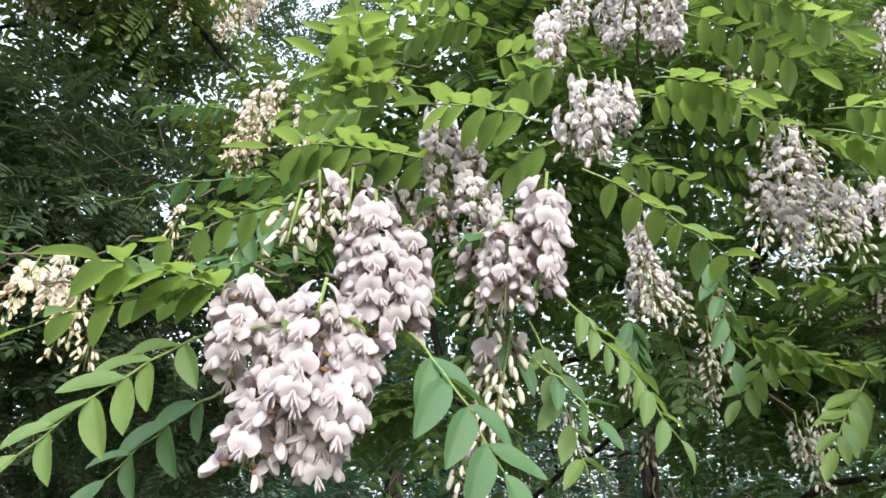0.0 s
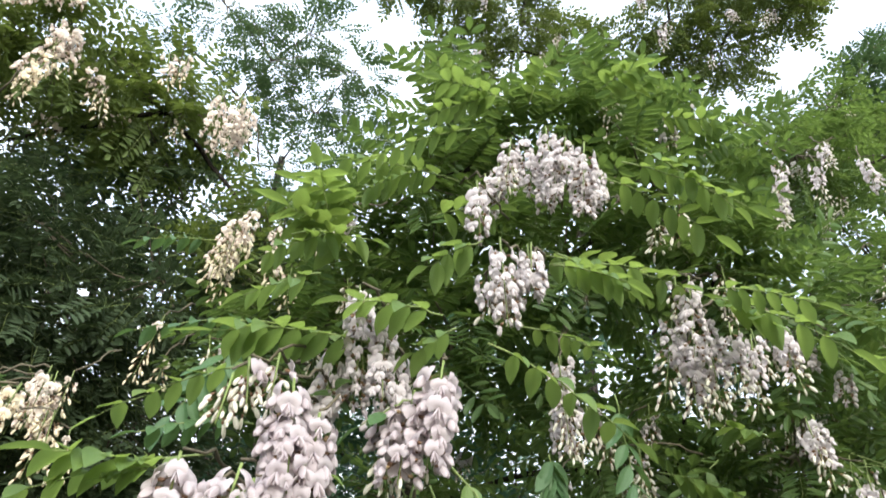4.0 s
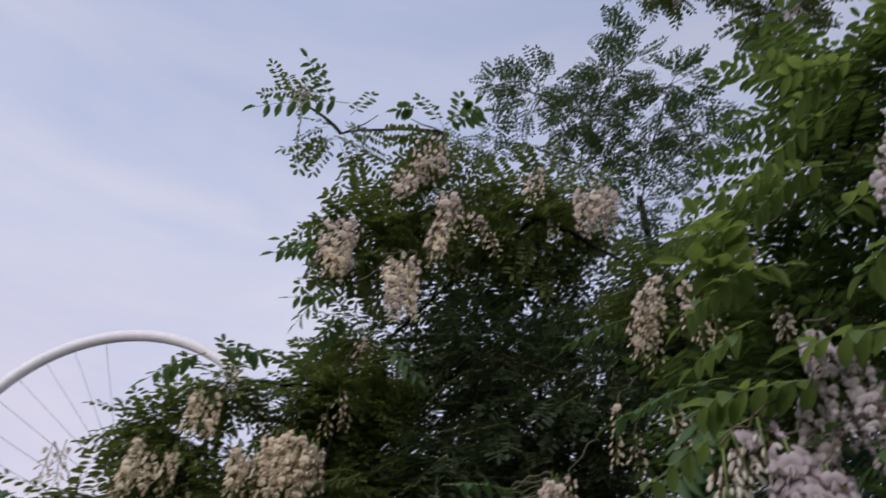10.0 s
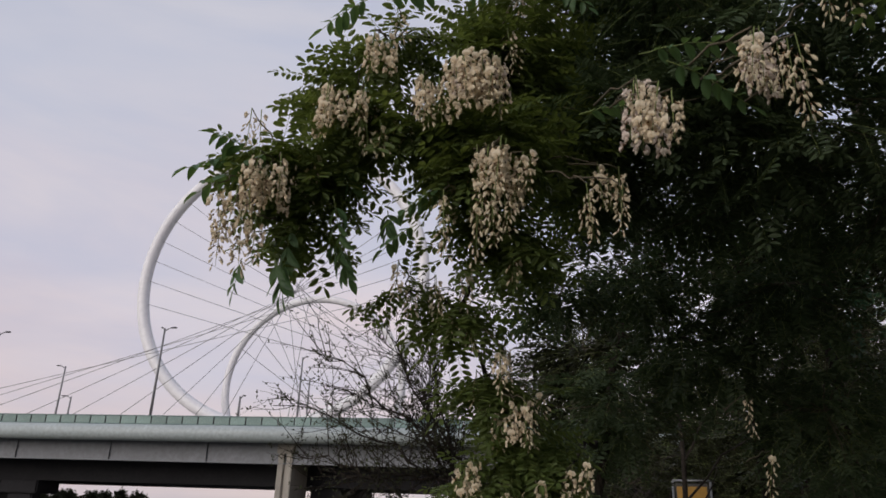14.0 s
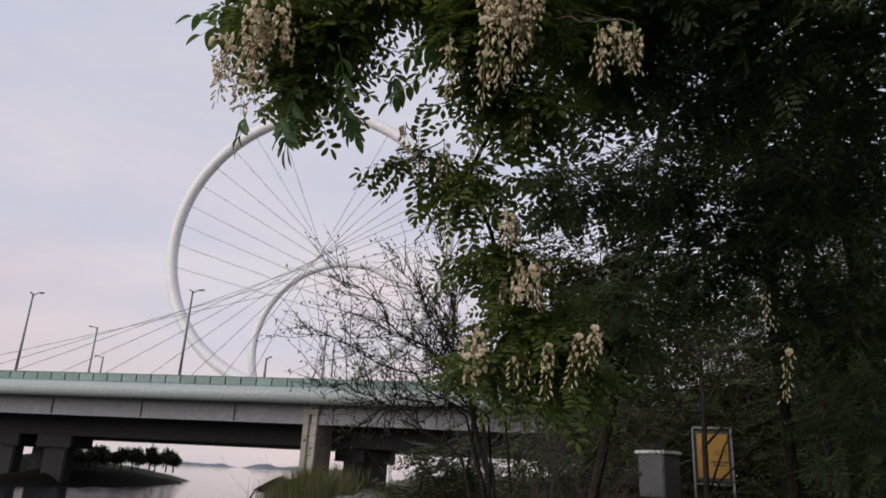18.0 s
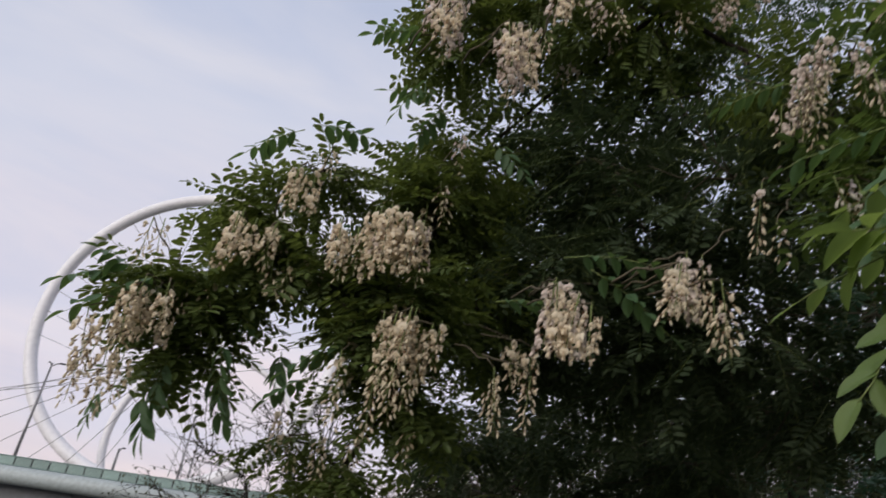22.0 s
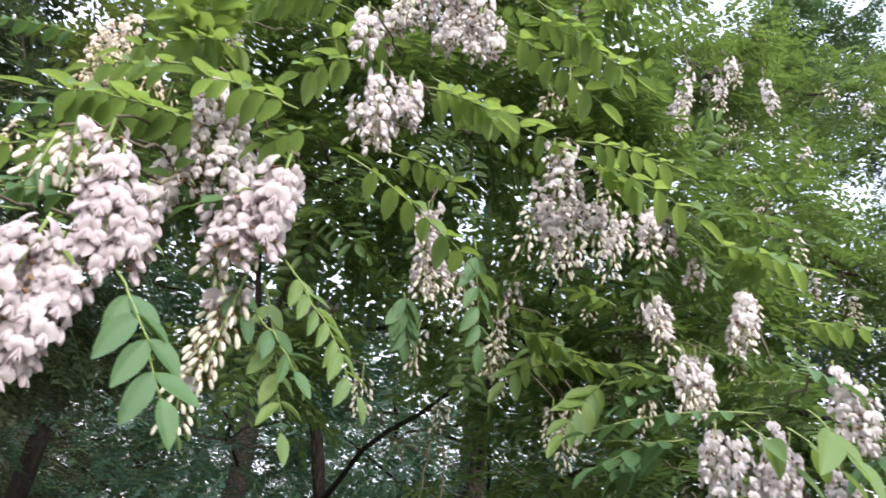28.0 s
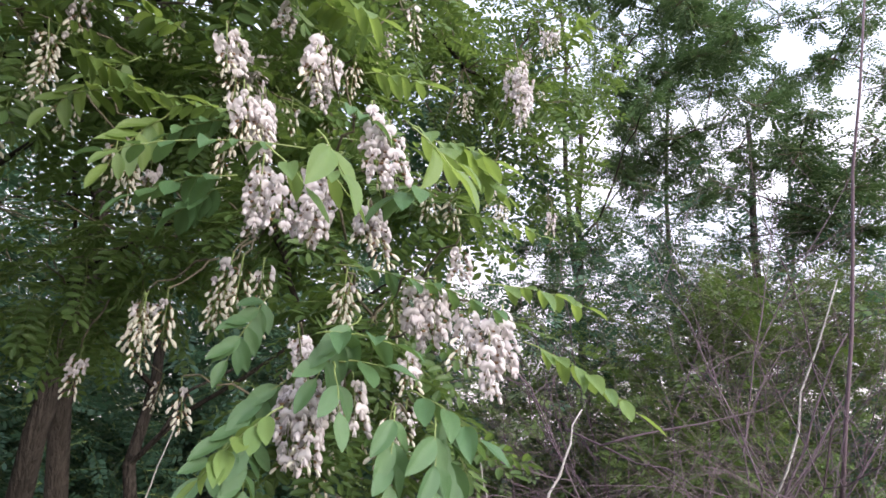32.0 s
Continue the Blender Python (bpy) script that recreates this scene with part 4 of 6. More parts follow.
grow(grove_crown, (5.523, 3.181, 4.987), 0.393, 80)
grow(grove_crown, (4.890, 3.718, 4.262), 0.417, 100)
grow(grove_crown, (5.092, 3.712, 3.884), 0.365, 80)
grow(grove_crown, (5.788, 3.828, 3.579), 0.281, 40)
grow(grove_crown, (5.565, 2.740, 5.305), 0.337, 50)
grow(grove_crown, (5.862, 2.636, 4.927), 0.449, 90)
grow(grove_crown, (5.865, 2.319, 5.160), 0.505, 110)
grow(grove_crown, (5.750, 1.938, 4.571), 0.469, 120)
grow(grove_crown, (5.141, 2.711, 3.851), 0.385, 100)
grow(grove_crown, (4.977, 2.130, 3.537), 0.441, 160)
grow(grove_crown, (5.097, 1.769, 3.621), 0.441, 160)
grow(grove_crown, (5.166, 1.997, 3.179), 0.485, 180)
grow(grove_crown, (5.374, 2.609, 3.414), 0.433, 110)
grow(grove_crown, (5.726, 3.360, 4.442), 0.281, 46)
grow(grove_crown, (5.392, 4.387, 3.448), 0.337, 70)
grow(grove_crown, (3.621, 3.397, 3.049), 0.361, 110)
grow(grove_crown, (3.525, 3.583, 2.778), 0.361, 110)
grow(grove_crown, (2.631, 2.499, 5.159), 0.361, 110)
grow(grove_crown, (2.922, 2.683, 4.776), 0.361, 110)
grow(grove_crown, (2.428, 2.694, 5.148), 0.321, 100)
grow(grove_crown, (5.079, 2.818, 4.893), 0.469, 100)
grow(grove_crown, (4.958, 3.407, 4.463), 0.417, 80)
grow(grove_crown, (3.170, 2.335, 4.868), 0.321, 90)
grow(grove_crown, (3.419, 2.397, 4.565), 0.321, 90)
grow(grove_crown, (3.251, 2.718, 4.798), 0.292, 70)
grow(grove_crown, (3.574, 2.538, 4.248), 0.321, 90)
grow(grove_crown, (3.057, 2.881, 5.304), 0.353, 80)
grow(grove_crown, (4.716, 2.643, 4.645), 0.337, 80)
grow(grove_crown, (5.101, 2.431, 4.206), 0.385, 90)
grow(grove_crown, (5.421, 3.251, 3.889), 0.365, 70)
grow(grove_crown, (5.161, 3.258, 4.397), 0.365, 60)
grow(grove_crown, (4.297, 3.678, 5.140), 0.417, 70)
grow(grove_crown, (4.702, 3.738, 4.539), 0.417, 90)
grow(grove_crown, (5.131, 3.550, 4.060), 0.417, 80)
grow(grove_crown, (4.779, 3.414, 4.816), 0.365, 60)
grow(bush_crown, (4.432, 1.806, 2.435), 0.332, 130)
grow(bush_crown, (4.787, 2.840, 2.949), 0.265, 80)
grow(bush_crown, (3.994, 2.153, 2.551), 0.212, 110)
grow(bush_crown, (3.792, 2.140, 2.422), 0.202, 130)
grow(bush_crown, (3.899, 2.017, 2.265), 0.202, 110)
grow(bush_crown, (3.811, 2.346, 2.255), 0.224, 120)
grow(bush_crown, (4.190, 3.006, 2.322), 0.261, 100)
grow(bush_crown, (4.736, 3.827, 2.733), 0.385, 120)
grow(bush_crown, (5.371, 3.800, 2.917), 0.313, 80)
grow(bush_crown, (4.835, 2.259, 2.699), 0.375, 140)
grow(bush_crown, (4.828, 1.842, 2.598), 0.361, 140)
grow(bush_crown, (4.431, 1.896, 2.186), 0.295, 110)
grow(bush_crown, (4.532, 1.671, 2.179), 0.295, 110)
grow(bush_crown, (3.834, 2.870, 1.922), 0.295, 110)
grow(bush_crown, (3.715, 2.379, 1.842), 0.269, 110)
grow(bush_crown, (3.990, 2.139, 1.884), 0.276, 110)
grow(bush_crown, (3.464, 2.388, 1.571), 0.289, 120)
grow(bush_crown, (3.556, 2.088, 1.531), 0.281, 120)
grow(bush_crown, (3.802, 1.876, 1.543), 0.289, 90)
grow(bush_crown, (4.977, 4.383, 2.426), 0.417, 110)
grow(bush_crown, (4.444, 4.262, 1.994), 0.337, 60)
grow(bush_crown, (3.732, 3.571, 1.488), 0.321, 70)

near_tree = tree("black_locust_tree", (0.66, 2.61, 0.1), (-0.11, 2.29, 3.0), 0.04, near_crown, "black locust in full bloom with young lime-green leaves", True, CROWN_LIME, (0.11, 0.175), 0.2, 1, fullness=1.2)
left_tree = tree("black_locust_tree", (-1.95, 3.5, 0.0), (-1.3, 2.1, 3.4), 0.03, left_crown, "black locust with cream flower racemes and dense dark foliage", True, CROWN_GREEN, (0.095, 0.155), 0.25, 2, fullness=1.7)
droop_tree = tree("black_locust_tree", (-2.45, 2.2, 0.0), (-1.6, 2.2, 3.0), 0.026, droop_crown, "black locust with a drooping flowering bough towards the bridge", True, CROWN_GREEN, (0.095, 0.155), 0.35, 3, fullness=1.6)
right_tree = tree("black_locust_tree", (0.62, 2.95, 0.1), (0.7, 2.4, 2.9), 0.06, right_crown, "black locust with white racemes beside dry brushwood", True, CROWN_LIME, (0.1, 0.16), 0.25, 4, fullness=1.2)
high_tree = tree("black_locust_tree", (0.9, 3.7, 0.3), (0.8, 3.2, 4.6), 0.06, high_crown, "tall black locust seen against the sky", True, CROWN_GREEN, (0.1, 0.16), 0.2, 5, fullness=1.65)
rear_tree = tree("black_locust_tree", (-1.4, 4.3, 0.2), (-1.4, 3.9, 5.6), 0.07, rear_crown, "slender locust with fine open foliage against the sky", False, CROWN_MID, (0.13, 0.2), -0.1, 6, fullness=1.05)
# Thicket shade comes from its deeper leaf colour.
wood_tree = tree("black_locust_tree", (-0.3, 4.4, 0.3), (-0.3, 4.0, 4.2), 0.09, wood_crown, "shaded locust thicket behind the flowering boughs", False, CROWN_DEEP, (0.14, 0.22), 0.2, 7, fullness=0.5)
grove_crowns = [Crown(), Crown(), Crown()]
for lump in grove_crown.lumps:
    side = math.degrees(math.atan2(lump[0][0], lump[0][1]))
    grove_crowns[0 if side < 46 else 1 if side < 57 else 2].lumps.append(lump)
for i, (base, top) in enumerate((((3.9, 5.2, 0.9), (4.0, 5.0, 4.6)), ((5.6, 4.9, 0.9), (5.4, 4.6, 5.0)), ((6.6, 3.6, 0.9), (6.0, 3.1, 4.6)))):
    tree("grove_tree", base, top, 0.06, grove_crowns[i], "open-crowned tree of the thicket with sky between its branches", False, CROWN_MID, (0.12, 0.2), 0.05, 8 + i, fullness=2.3, clumps=5)
# Added tree: inner lumps of neighbouring crowns, with shade put into their colour.
shade_tree = tree("black_locust_tree", (-1.6, 4.0, 0.2), (-1.4, 2.9, 3.2), 0.04, shade_crown, "inner locust foliage, leaf colour darkened for deep shade", True, CROWN_SHADE, (0.1, 0.17), 0.3, 13, limbs=False, fullness=1.7)
# This tree's deep shade is put into its leaf colour.
dark_tree = tree("thicket_tree", (-2.2, 4.4, 0.2), (-2.1, 4.2, 4.0), 0.03, dark_shade_crown, "thicket tree behind the locusts, leaf colour darkened for deep shade", False, CROWN_DARK_SHADE, (0.14, 0.23), 0.1, 12, limbs=False, fullness=1.1)
bush = tree("green_bush", (3.6, 3.0, 0.2), (3.6, 3.0, 1.4), 0.03, bush_crown, "dense low green bushes on the river bank", False, SHRUB_LEAF, (0.09, 0.15), 0.0, 9, "bushes", False)

hang(near_tree, (-0.071, 0.394, 1.889), 0.095, "nf")
hang(near_tree, (-0.096, 0.396, 1.885), 0.096, "nf")
hang(near_tree, (-0.054, 0.404, 1.897), 0.090, "nf")
hang(near_tree, (-0.081, 0.382, 1.896), 0.077, "nf")
hang(near_tree, (-0.127, 0.384, 1.902), 0.054, "nf")
hang(near_tree, (-0.056, 0.394, 1.973), 0.077, "nf")
hang(near_tree, (-0.034, 0.405, 1.949), 0.061, "nf")
hang(near_tree, (-0.066, 0.410, 1.955), 0.058, "nf")
hang(near_tree, (-0.098, 0.398, 1.991), 0.036, "nb")
hang(near_tree, (-0.078, 0.406, 2.002), 0.037, "nb")
hang(near_tree, (-0.113, 0.402, 1.979), 0.032, "nb")
hang(near_tree, (0.062, 0.411, 2.007), 0.078, "nf")
hang(near_tree, (0.039, 0.433, 1.989), 0.071, "nf")
hang(near_tree, (0.017, 0.449, 1.984), 0.068, "nm")
hang(near_tree, (0.042, 0.482, 1.922), 0.085, "nb")
hang(near_tree, (0.027, 0.499, 1.910), 0.065, "nb")
hang(near_tree, (0.010, 0.522, 1.848), 0.039, "nb")
hang(near_tree, (-0.019, 0.421, 2.087), 0.041, "f")
hang(near_tree, (0.006, 0.434, 2.073), 0.027, "f")
hang(near_tree, (0.007, 0.431, 2.028), 0.030, "f")
hang(near_tree, (-0.015, 0.443, 2.028), 0.026, "f")
hang(near_tree, (0.107, 0.522, 2.187), 0.052, "m")
hang(near_tree, (0.133, 0.539, 2.192), 0.053, "m")
hang(near_tree, (0.152, 0.510, 2.216), 0.053, "f")
hang(near_tree, (0.101, 0.635, 2.441), 0.063, "f")
hang(near_tree, (0.136, 0.611, 2.468), 0.079, "f")
hang(near_tree, (0.198, 0.596, 2.453), 0.086, "f")
hang(near_tree, (0.230, 0.590, 2.436), 0.086, "f")
hang(near_tree, (0.257, 0.590, 2.427), 0.070, "f")
hang(near_tree, (0.364, 0.608, 2.256), 0.123, "f")
hang(near_tree, (0.350, 0.645, 2.224), 0.130, "m")
hang(near_tree, (0.383, 0.624, 2.209), 0.128, "m")
hang(near_tree, (0.420, 0.643, 2.209), 0.096, "m")
hang(near_tree, (0.365, 0.641, 2.182), 0.099, "m")
hang(near_tree, (0.209, 0.691, 2.170), 0.131, "m")
hang(near_tree, (0.229, 0.724, 2.129), 0.077, "m")
hang(near_tree, (0.358, 0.686, 2.412), 0.051, "b")
hang(near_tree, (0.496, 0.924, 2.036), 0.079, "b")
hang(near_tree, (0.471, 0.942, 2.025), 0.062, "b")
hang(near_tree, (0.524, 0.717, 2.262), 0.109, "m")
hang(left_tree, (-0.564, 0.864, 2.167), 0.063, "f")
hang(left_tree, (-0.548, 0.875, 2.164), 0.063, "m")
hang(left_tree, (-0.502, 0.894, 2.105), 0.079, "b")
hang(left_tree, (-0.432, 0.965, 2.272), 0.058, "b")
hang(left_tree, (-0.378, 0.971, 2.562), 0.087, "f")
hang(left_tree, (-0.411, 0.987, 2.527), 0.076, "m")
hang(left_tree, (-0.537, 1.060, 2.973), 0.112, "f")
hang(left_tree, (-0.501, 1.057, 2.990), 0.112, "f")
hang(left_tree, (-0.903, 0.993, 2.901), 0.072, "m")
hang(left_tree, (-0.782, 1.031, 2.954), 0.087, "m")
hang(left_tree, (-0.326, 0.851, 2.507), 0.119, "b")
hang(left_tree, (-0.195, 0.945, 2.692), 0.072, "b")
hang(left_tree, (-0.972, 0.584, 2.256), 0.101, "f")
hang(left_tree, (-0.947, 0.619, 2.251), 0.090, "f")
hang(left_tree, (-0.254, 0.846, 2.493), 0.115, "m")
hang(left_tree, (-0.341, 0.842, 2.474), 0.115, "m")
hang(left_tree, (-0.209, 0.845, 2.580), 0.065, "m")
hang(left_tree, (-0.436, 0.918, 2.326), 0.125, "b")
hang(left_tree, (-0.519, 0.867, 2.188), 0.117, "b")
hang(left_tree, (-0.563, 0.853, 2.174), 0.068, "m")
hang(left_tree, (-0.741, 0.782, 2.152), 0.139, "f")
hang(left_tree, (-0.710, 0.814, 2.133), 0.109, "f")
hang(droop_tree, (-1.425, 0.368, 2.253), 0.100, "b")
hang(droop_tree, (-1.207, 0.438, 2.246), 0.123, "f")
hang(droop_tree, (-1.180, 0.494, 2.240), 0.101, "m")
hang(droop_tree, (-1.139, 0.490, 2.360), 0.102, "m")
hang(droop_tree, (-1.075, 0.564, 2.254), 0.098, "m")
hang(droop_tree, (-0.938, 0.567, 2.247), 0.131, "f")
hang(droop_tree, (-0.913, 0.607, 2.233), 0.111, "m")
hang(droop_tree, (-0.921, 0.634, 2.073), 0.166, "m")
hang(droop_tree, (-0.964, 0.619, 2.069), 0.119, "m")
hang(droop_tree, (-1.065, 0.622, 2.013), 0.135, "b")
hang(droop_tree, (-1.027, 0.677, 1.993), 0.125, "b")
hang(droop_tree, (-0.876, 0.815, 2.024), 0.115, "b")
hang(droop_tree, (-0.828, 0.855, 2.018), 0.094, "b")
hang(droop_tree, (-1.309, 0.698, 1.954), 0.084, "m")
hang(droop_tree, (-1.270, 0.774, 1.927), 0.096, "b")
hang(droop_tree, (-1.217, 0.820, 1.956), 0.108, "m")
hang(droop_tree, (-1.244, 0.958, 1.802), 0.137, "m")
hang(droop_tree, (-1.225, 1.019, 1.697), 0.124, "b")
hang(droop_tree, (-1.281, 0.973, 1.658), 0.087, "m")
hang(droop_tree, (-1.349, 0.923, 1.545), 0.124, "f")
hang(droop_tree, (-1.328, 0.945, 1.559), 0.112, "f")
hang(droop_tree, (-1.195, 1.019, 1.523), 0.132, "m")
hang(droop_tree, (-1.147, 1.061, 1.542), 0.132, "m")
hang(droop_tree, (-1.161, 1.856, 1.789), 0.123, "b")
hang(droop_tree, (-1.130, 1.902, 1.632), 0.229, "b")
hang(right_tree, (0.588, 0.681, 1.942), 0.090, "f")
hang(right_tree, (0.608, 0.667, 1.929), 0.075, "f")
hang(right_tree, (0.633, 0.639, 1.942), 0.101, "f")
hang(right_tree, (0.652, 0.638, 1.925), 0.074, "f")
hang(right_tree, (0.660, 0.555, 1.987), 0.090, "f")
hang(right_tree, (0.682, 0.552, 1.968), 0.071, "f")
hang(right_tree, (0.559, 0.695, 2.033), 0.065, "m")
hang(right_tree, (0.583, 0.691, 2.025), 0.043, "m")
hang(right_tree, (0.699, 0.623, 1.900), 0.040, "m")
hang(right_tree, (0.750, 0.595, 1.818), 0.066, "f")
hang(right_tree, (0.773, 0.582, 1.807), 0.059, "f")
hang(right_tree, (0.815, 0.534, 1.767), 0.090, "f")
hang(right_tree, (0.808, 0.562, 1.782), 0.072, "m")
hang(right_tree, (0.639, 0.648, 1.745), 0.045, "f")
hang(right_tree, (0.645, 0.629, 1.698), 0.106, "f")
hang(right_tree, (0.664, 0.620, 1.690), 0.094, "m")
hang(right_tree, (0.636, 0.645, 1.689), 0.057, "f")
hang(right_tree, (0.692, 0.616, 1.698), 0.063, "f")
hang(right_tree, (0.756, 0.609, 1.735), 0.046, "m")
hang(right_tree, (0.622, 0.850, 1.863), 0.096, "b")
hang(right_tree, (0.613, 0.858, 1.839), 0.080, "b")
hang(right_tree, (0.553, 0.882, 1.807), 0.072, "b")
hang(right_tree, (0.588, 0.886, 1.696), 0.064, "b")
hang(right_tree, (0.701, 0.670, 1.823), 0.062, "b")
hang(right_tree, (0.746, 0.622, 1.665), 0.066, "b")
hang(right_tree, (0.811, 0.586, 1.869), 0.041, "f")
hang(right_tree, (0.542, 0.739, 2.133), 0.055, "m")
hang(right_tree, (0.640, 0.672, 2.124), 0.061, "m")
hang(right_tree, (0.372, 0.945, 2.167), 0.129, "b")
hang(right_tree, (1.470, 1.208, 2.642), 0.208, "f")
hang(right_tree, (1.018, 1.043, 2.536), 0.103, "b")
hang(high_tree, (0.782, 1.020, 2.904), 0.155, "m")
hang(high_tree, (0.783, 1.072, 2.857), 0.113, "m")
hang(high_tree, (0.865, 1.019, 2.906), 0.101, "m")
hang(high_tree, (0.805, 1.084, 2.875), 0.087, "m")
hang(high_tree, (1.105, 1.086, 2.822), 0.091, "m")
hang(high_tree, (0.888, 1.015, 2.964), 0.089, "m")
hang(left_tree, (-0.869, 0.518, 2.691), 0.110, "f")
hang(left_tree, (-0.834, 0.522, 2.691), 0.120, "f")
hang(left_tree, (-0.826, 0.556, 2.704), 0.097, "f")
hang(left_tree, (-0.855, 0.552, 2.645), 0.084, "f")
hang(left_tree, (-0.786, 0.622, 2.621), 0.142, "f")
hang(left_tree, (-0.752, 0.624, 2.619), 0.164, "f")
hang(left_tree, (-0.739, 0.656, 2.634), 0.131, "f")
hang(left_tree, (-0.771, 0.660, 2.564), 0.105, "m")
hang(left_tree, (-0.749, 0.591, 2.838), 0.101, "f")
hang(left_tree, (-0.714, 0.603, 2.855), 0.101, "f")
hang(left_tree, (-0.700, 0.593, 2.901), 0.077, "f")
hang(left_tree, (-0.670, 0.611, 2.909), 0.077, "f")
hang(left_tree, (-0.671, 0.642, 2.769), 0.146, "m")
hang(left_tree, (-0.655, 0.658, 2.768), 0.171, "f")
hang(left_tree, (-0.523, 0.749, 2.821), 0.087, "m")
hang(left_tree, (-0.494, 0.758, 2.829), 0.087, "m")
hang(left_tree, (-0.414, 0.794, 2.765), 0.096, "f")
hang(left_tree, (-0.382, 0.802, 2.773), 0.108, "f")
hang(left_tree, (-0.359, 0.821, 2.764), 0.084, "f")
hang(left_tree, (-0.308, 0.809, 2.479), 0.104, "m")
hang(left_tree, (-0.288, 0.810, 2.489), 0.083, "m")
hang(left_tree, (-0.342, 0.836, 2.418), 0.063, "b")
hang(left_tree, (-0.628, 0.768, 2.734), 0.075, "b")
hang(high_tree, (0.337, 1.431, 4.506), 0.154, "m")
hang(high_tree, (0.404, 1.431, 4.499), 0.154, "f")
hang(high_tree, (-0.035, 1.543, 4.562), 0.159, "m")
hang(high_tree, (0.042, 1.536, 4.569), 0.146, "m")
hang(high_tree, (0.083, 1.784, 4.274), 0.141, "m")
hang(high_tree, (0.732, 1.534, 4.377), 0.154, "m")
hang(high_tree, (0.815, 1.575, 4.202), 0.149, "m")
hang(near_tree, (0.174, 0.501, 2.402), 0.069, "f")
hang(near_tree, (0.195, 0.499, 2.386), 0.060, "f")
hang(near_tree, (0.218, 0.496, 2.371), 0.060, "f")
hang(near_tree, (0.127, 0.535, 2.413), 0.079, "m")
hang(near_tree, (0.087, 0.517, 2.310), 0.065, "f")
hang(near_tree, (0.118, 0.509, 2.219), 0.114, "f")
hang(near_tree, (0.378, 0.641, 2.418), 0.062, "b")
hang(near_tree, (0.356, 0.627, 2.268), 0.080, "b")
hang(droop_tree, (-1.259, 0.330, 2.068), 0.081, "f")
hang(droop_tree, (-1.242, 0.366, 2.067), 0.081, "f")
hang(droop_tree, (-1.312, 0.280, 2.003), 0.105, "m")
hang(droop_tree, (-1.291, 0.309, 1.994), 0.105, "m")
hang(droop_tree, (-1.270, 0.320, 2.050), 0.128, "m")
hang(droop_tree, (-1.170, 0.411, 2.215), 0.094, "f")
hang(droop_tree, (-1.153, 0.441, 2.212), 0.082, "f")
hang(droop_tree, (-1.133, 0.470, 2.215), 0.070, "m")
hang(droop_tree, (-1.116, 0.475, 2.336), 0.084, "f")
hang(droop_tree, (-1.041, 0.545, 2.237), 0.092, "f")
hang(droop_tree, (-0.955, 0.575, 2.244), 0.090, "f")
hang(droop_tree, (-0.931, 0.597, 2.250), 0.123, "f")
hang(droop_tree, (-0.912, 0.626, 2.235), 0.112, "m")
hang(droop_tree, (-0.928, 0.697, 2.070), 0.135, "m")
hang(droop_tree, (-0.960, 0.667, 2.069), 0.079, "f")
hang(droop_tree, (-0.645, 0.656, 2.070), 0.106, "f")
hang(droop_tree, (-0.623, 0.676, 2.060), 0.096, "f")
hang(droop_tree, (-0.609, 0.691, 2.047), 0.077, "f")
hang(droop_tree, (-0.810, 0.482, 2.600), 0.105, "f")
hang(droop_tree, (-0.794, 0.505, 2.596), 0.093, "f")
hang(droop_tree, (-0.709, 0.554, 2.544), 0.101, "f")
hang(droop_tree, (-0.683, 0.579, 2.541), 0.123, "f")
hang(droop_tree, (-0.650, 0.638, 2.664), 0.096, "f")
hang(droop_tree, (-0.476, 0.689, 2.082), 0.065, "m")
hang(droop_tree, (-0.432, 0.718, 2.060), 0.065, "b")
hang(droop_tree, (-1.320, 0.336, 2.067), 0.102, "f")
hang(droop_tree, (-1.303, 0.372, 2.074), 0.102, "f")
hang(droop_tree, (-1.294, 0.402, 2.071), 0.091, "f")
hang(droop_tree, (-1.298, 0.291, 1.943), 0.101, "m")
hang(droop_tree, (-1.285, 0.321, 1.949), 0.117, "m")
hang(droop_tree, (-1.277, 0.349, 1.946), 0.096, "m")
hang(droop_tree, (-1.146, 0.851, 1.763), 0.101, "m")
hang(droop_tree, (-1.167, 0.897, 1.666), 0.091, "f")
hang(droop_tree, (-1.145, 0.923, 1.656), 0.080, "m")
hang(droop_tree, (-0.949, 0.945, 2.142), 0.108, "m")
hang(droop_tree, (-0.920, 0.977, 2.130), 0.108, "m")
hang(droop_tree, (-1.106, 0.677, 2.077), 0.123, "m")
hang(droop_tree, (-1.079, 0.725, 2.061), 0.090, "m")
hang(droop_tree, (-1.008, 0.765, 2.104), 0.079, "m")
hang(high_tree, (0.842, 1.164, 2.943), 0.091, "m")
hang(high_tree, (1.001, 1.049, 2.958), 0.107, "f")
hang(high_tree, (1.316, 1.040, 2.507), 0.173, "f")
hang(high_tree, (1.339, 1.036, 2.481), 0.144, "m")
hang(near_tree, (0.566, 0.788, 2.316), 0.055, "f")
hang(near_tree, (0.645, 0.797, 2.251), 0.051, "f")
hang(right_tree, (0.622, 0.896, 2.210), 0.048, "f")
hang(right_tree, (0.722, 0.792, 2.190), 0.065, "f")
hang(right_tree, (0.602, 0.740, 2.058), 0.072, "f")
hang(near_tree, (0.216, 0.711, 2.190), 0.099, "m")
hang(near_tree, (0.216, 0.746, 2.132), 0.061, "f")
hang(near_tree, (0.360, 0.896, 2.141), 0.079, "b")
hang(near_tree, (0.285, 0.798, 2.133), 0.048, "b")
hang(near_tree, (0.304, 1.097, 1.873), 0.087, "b")
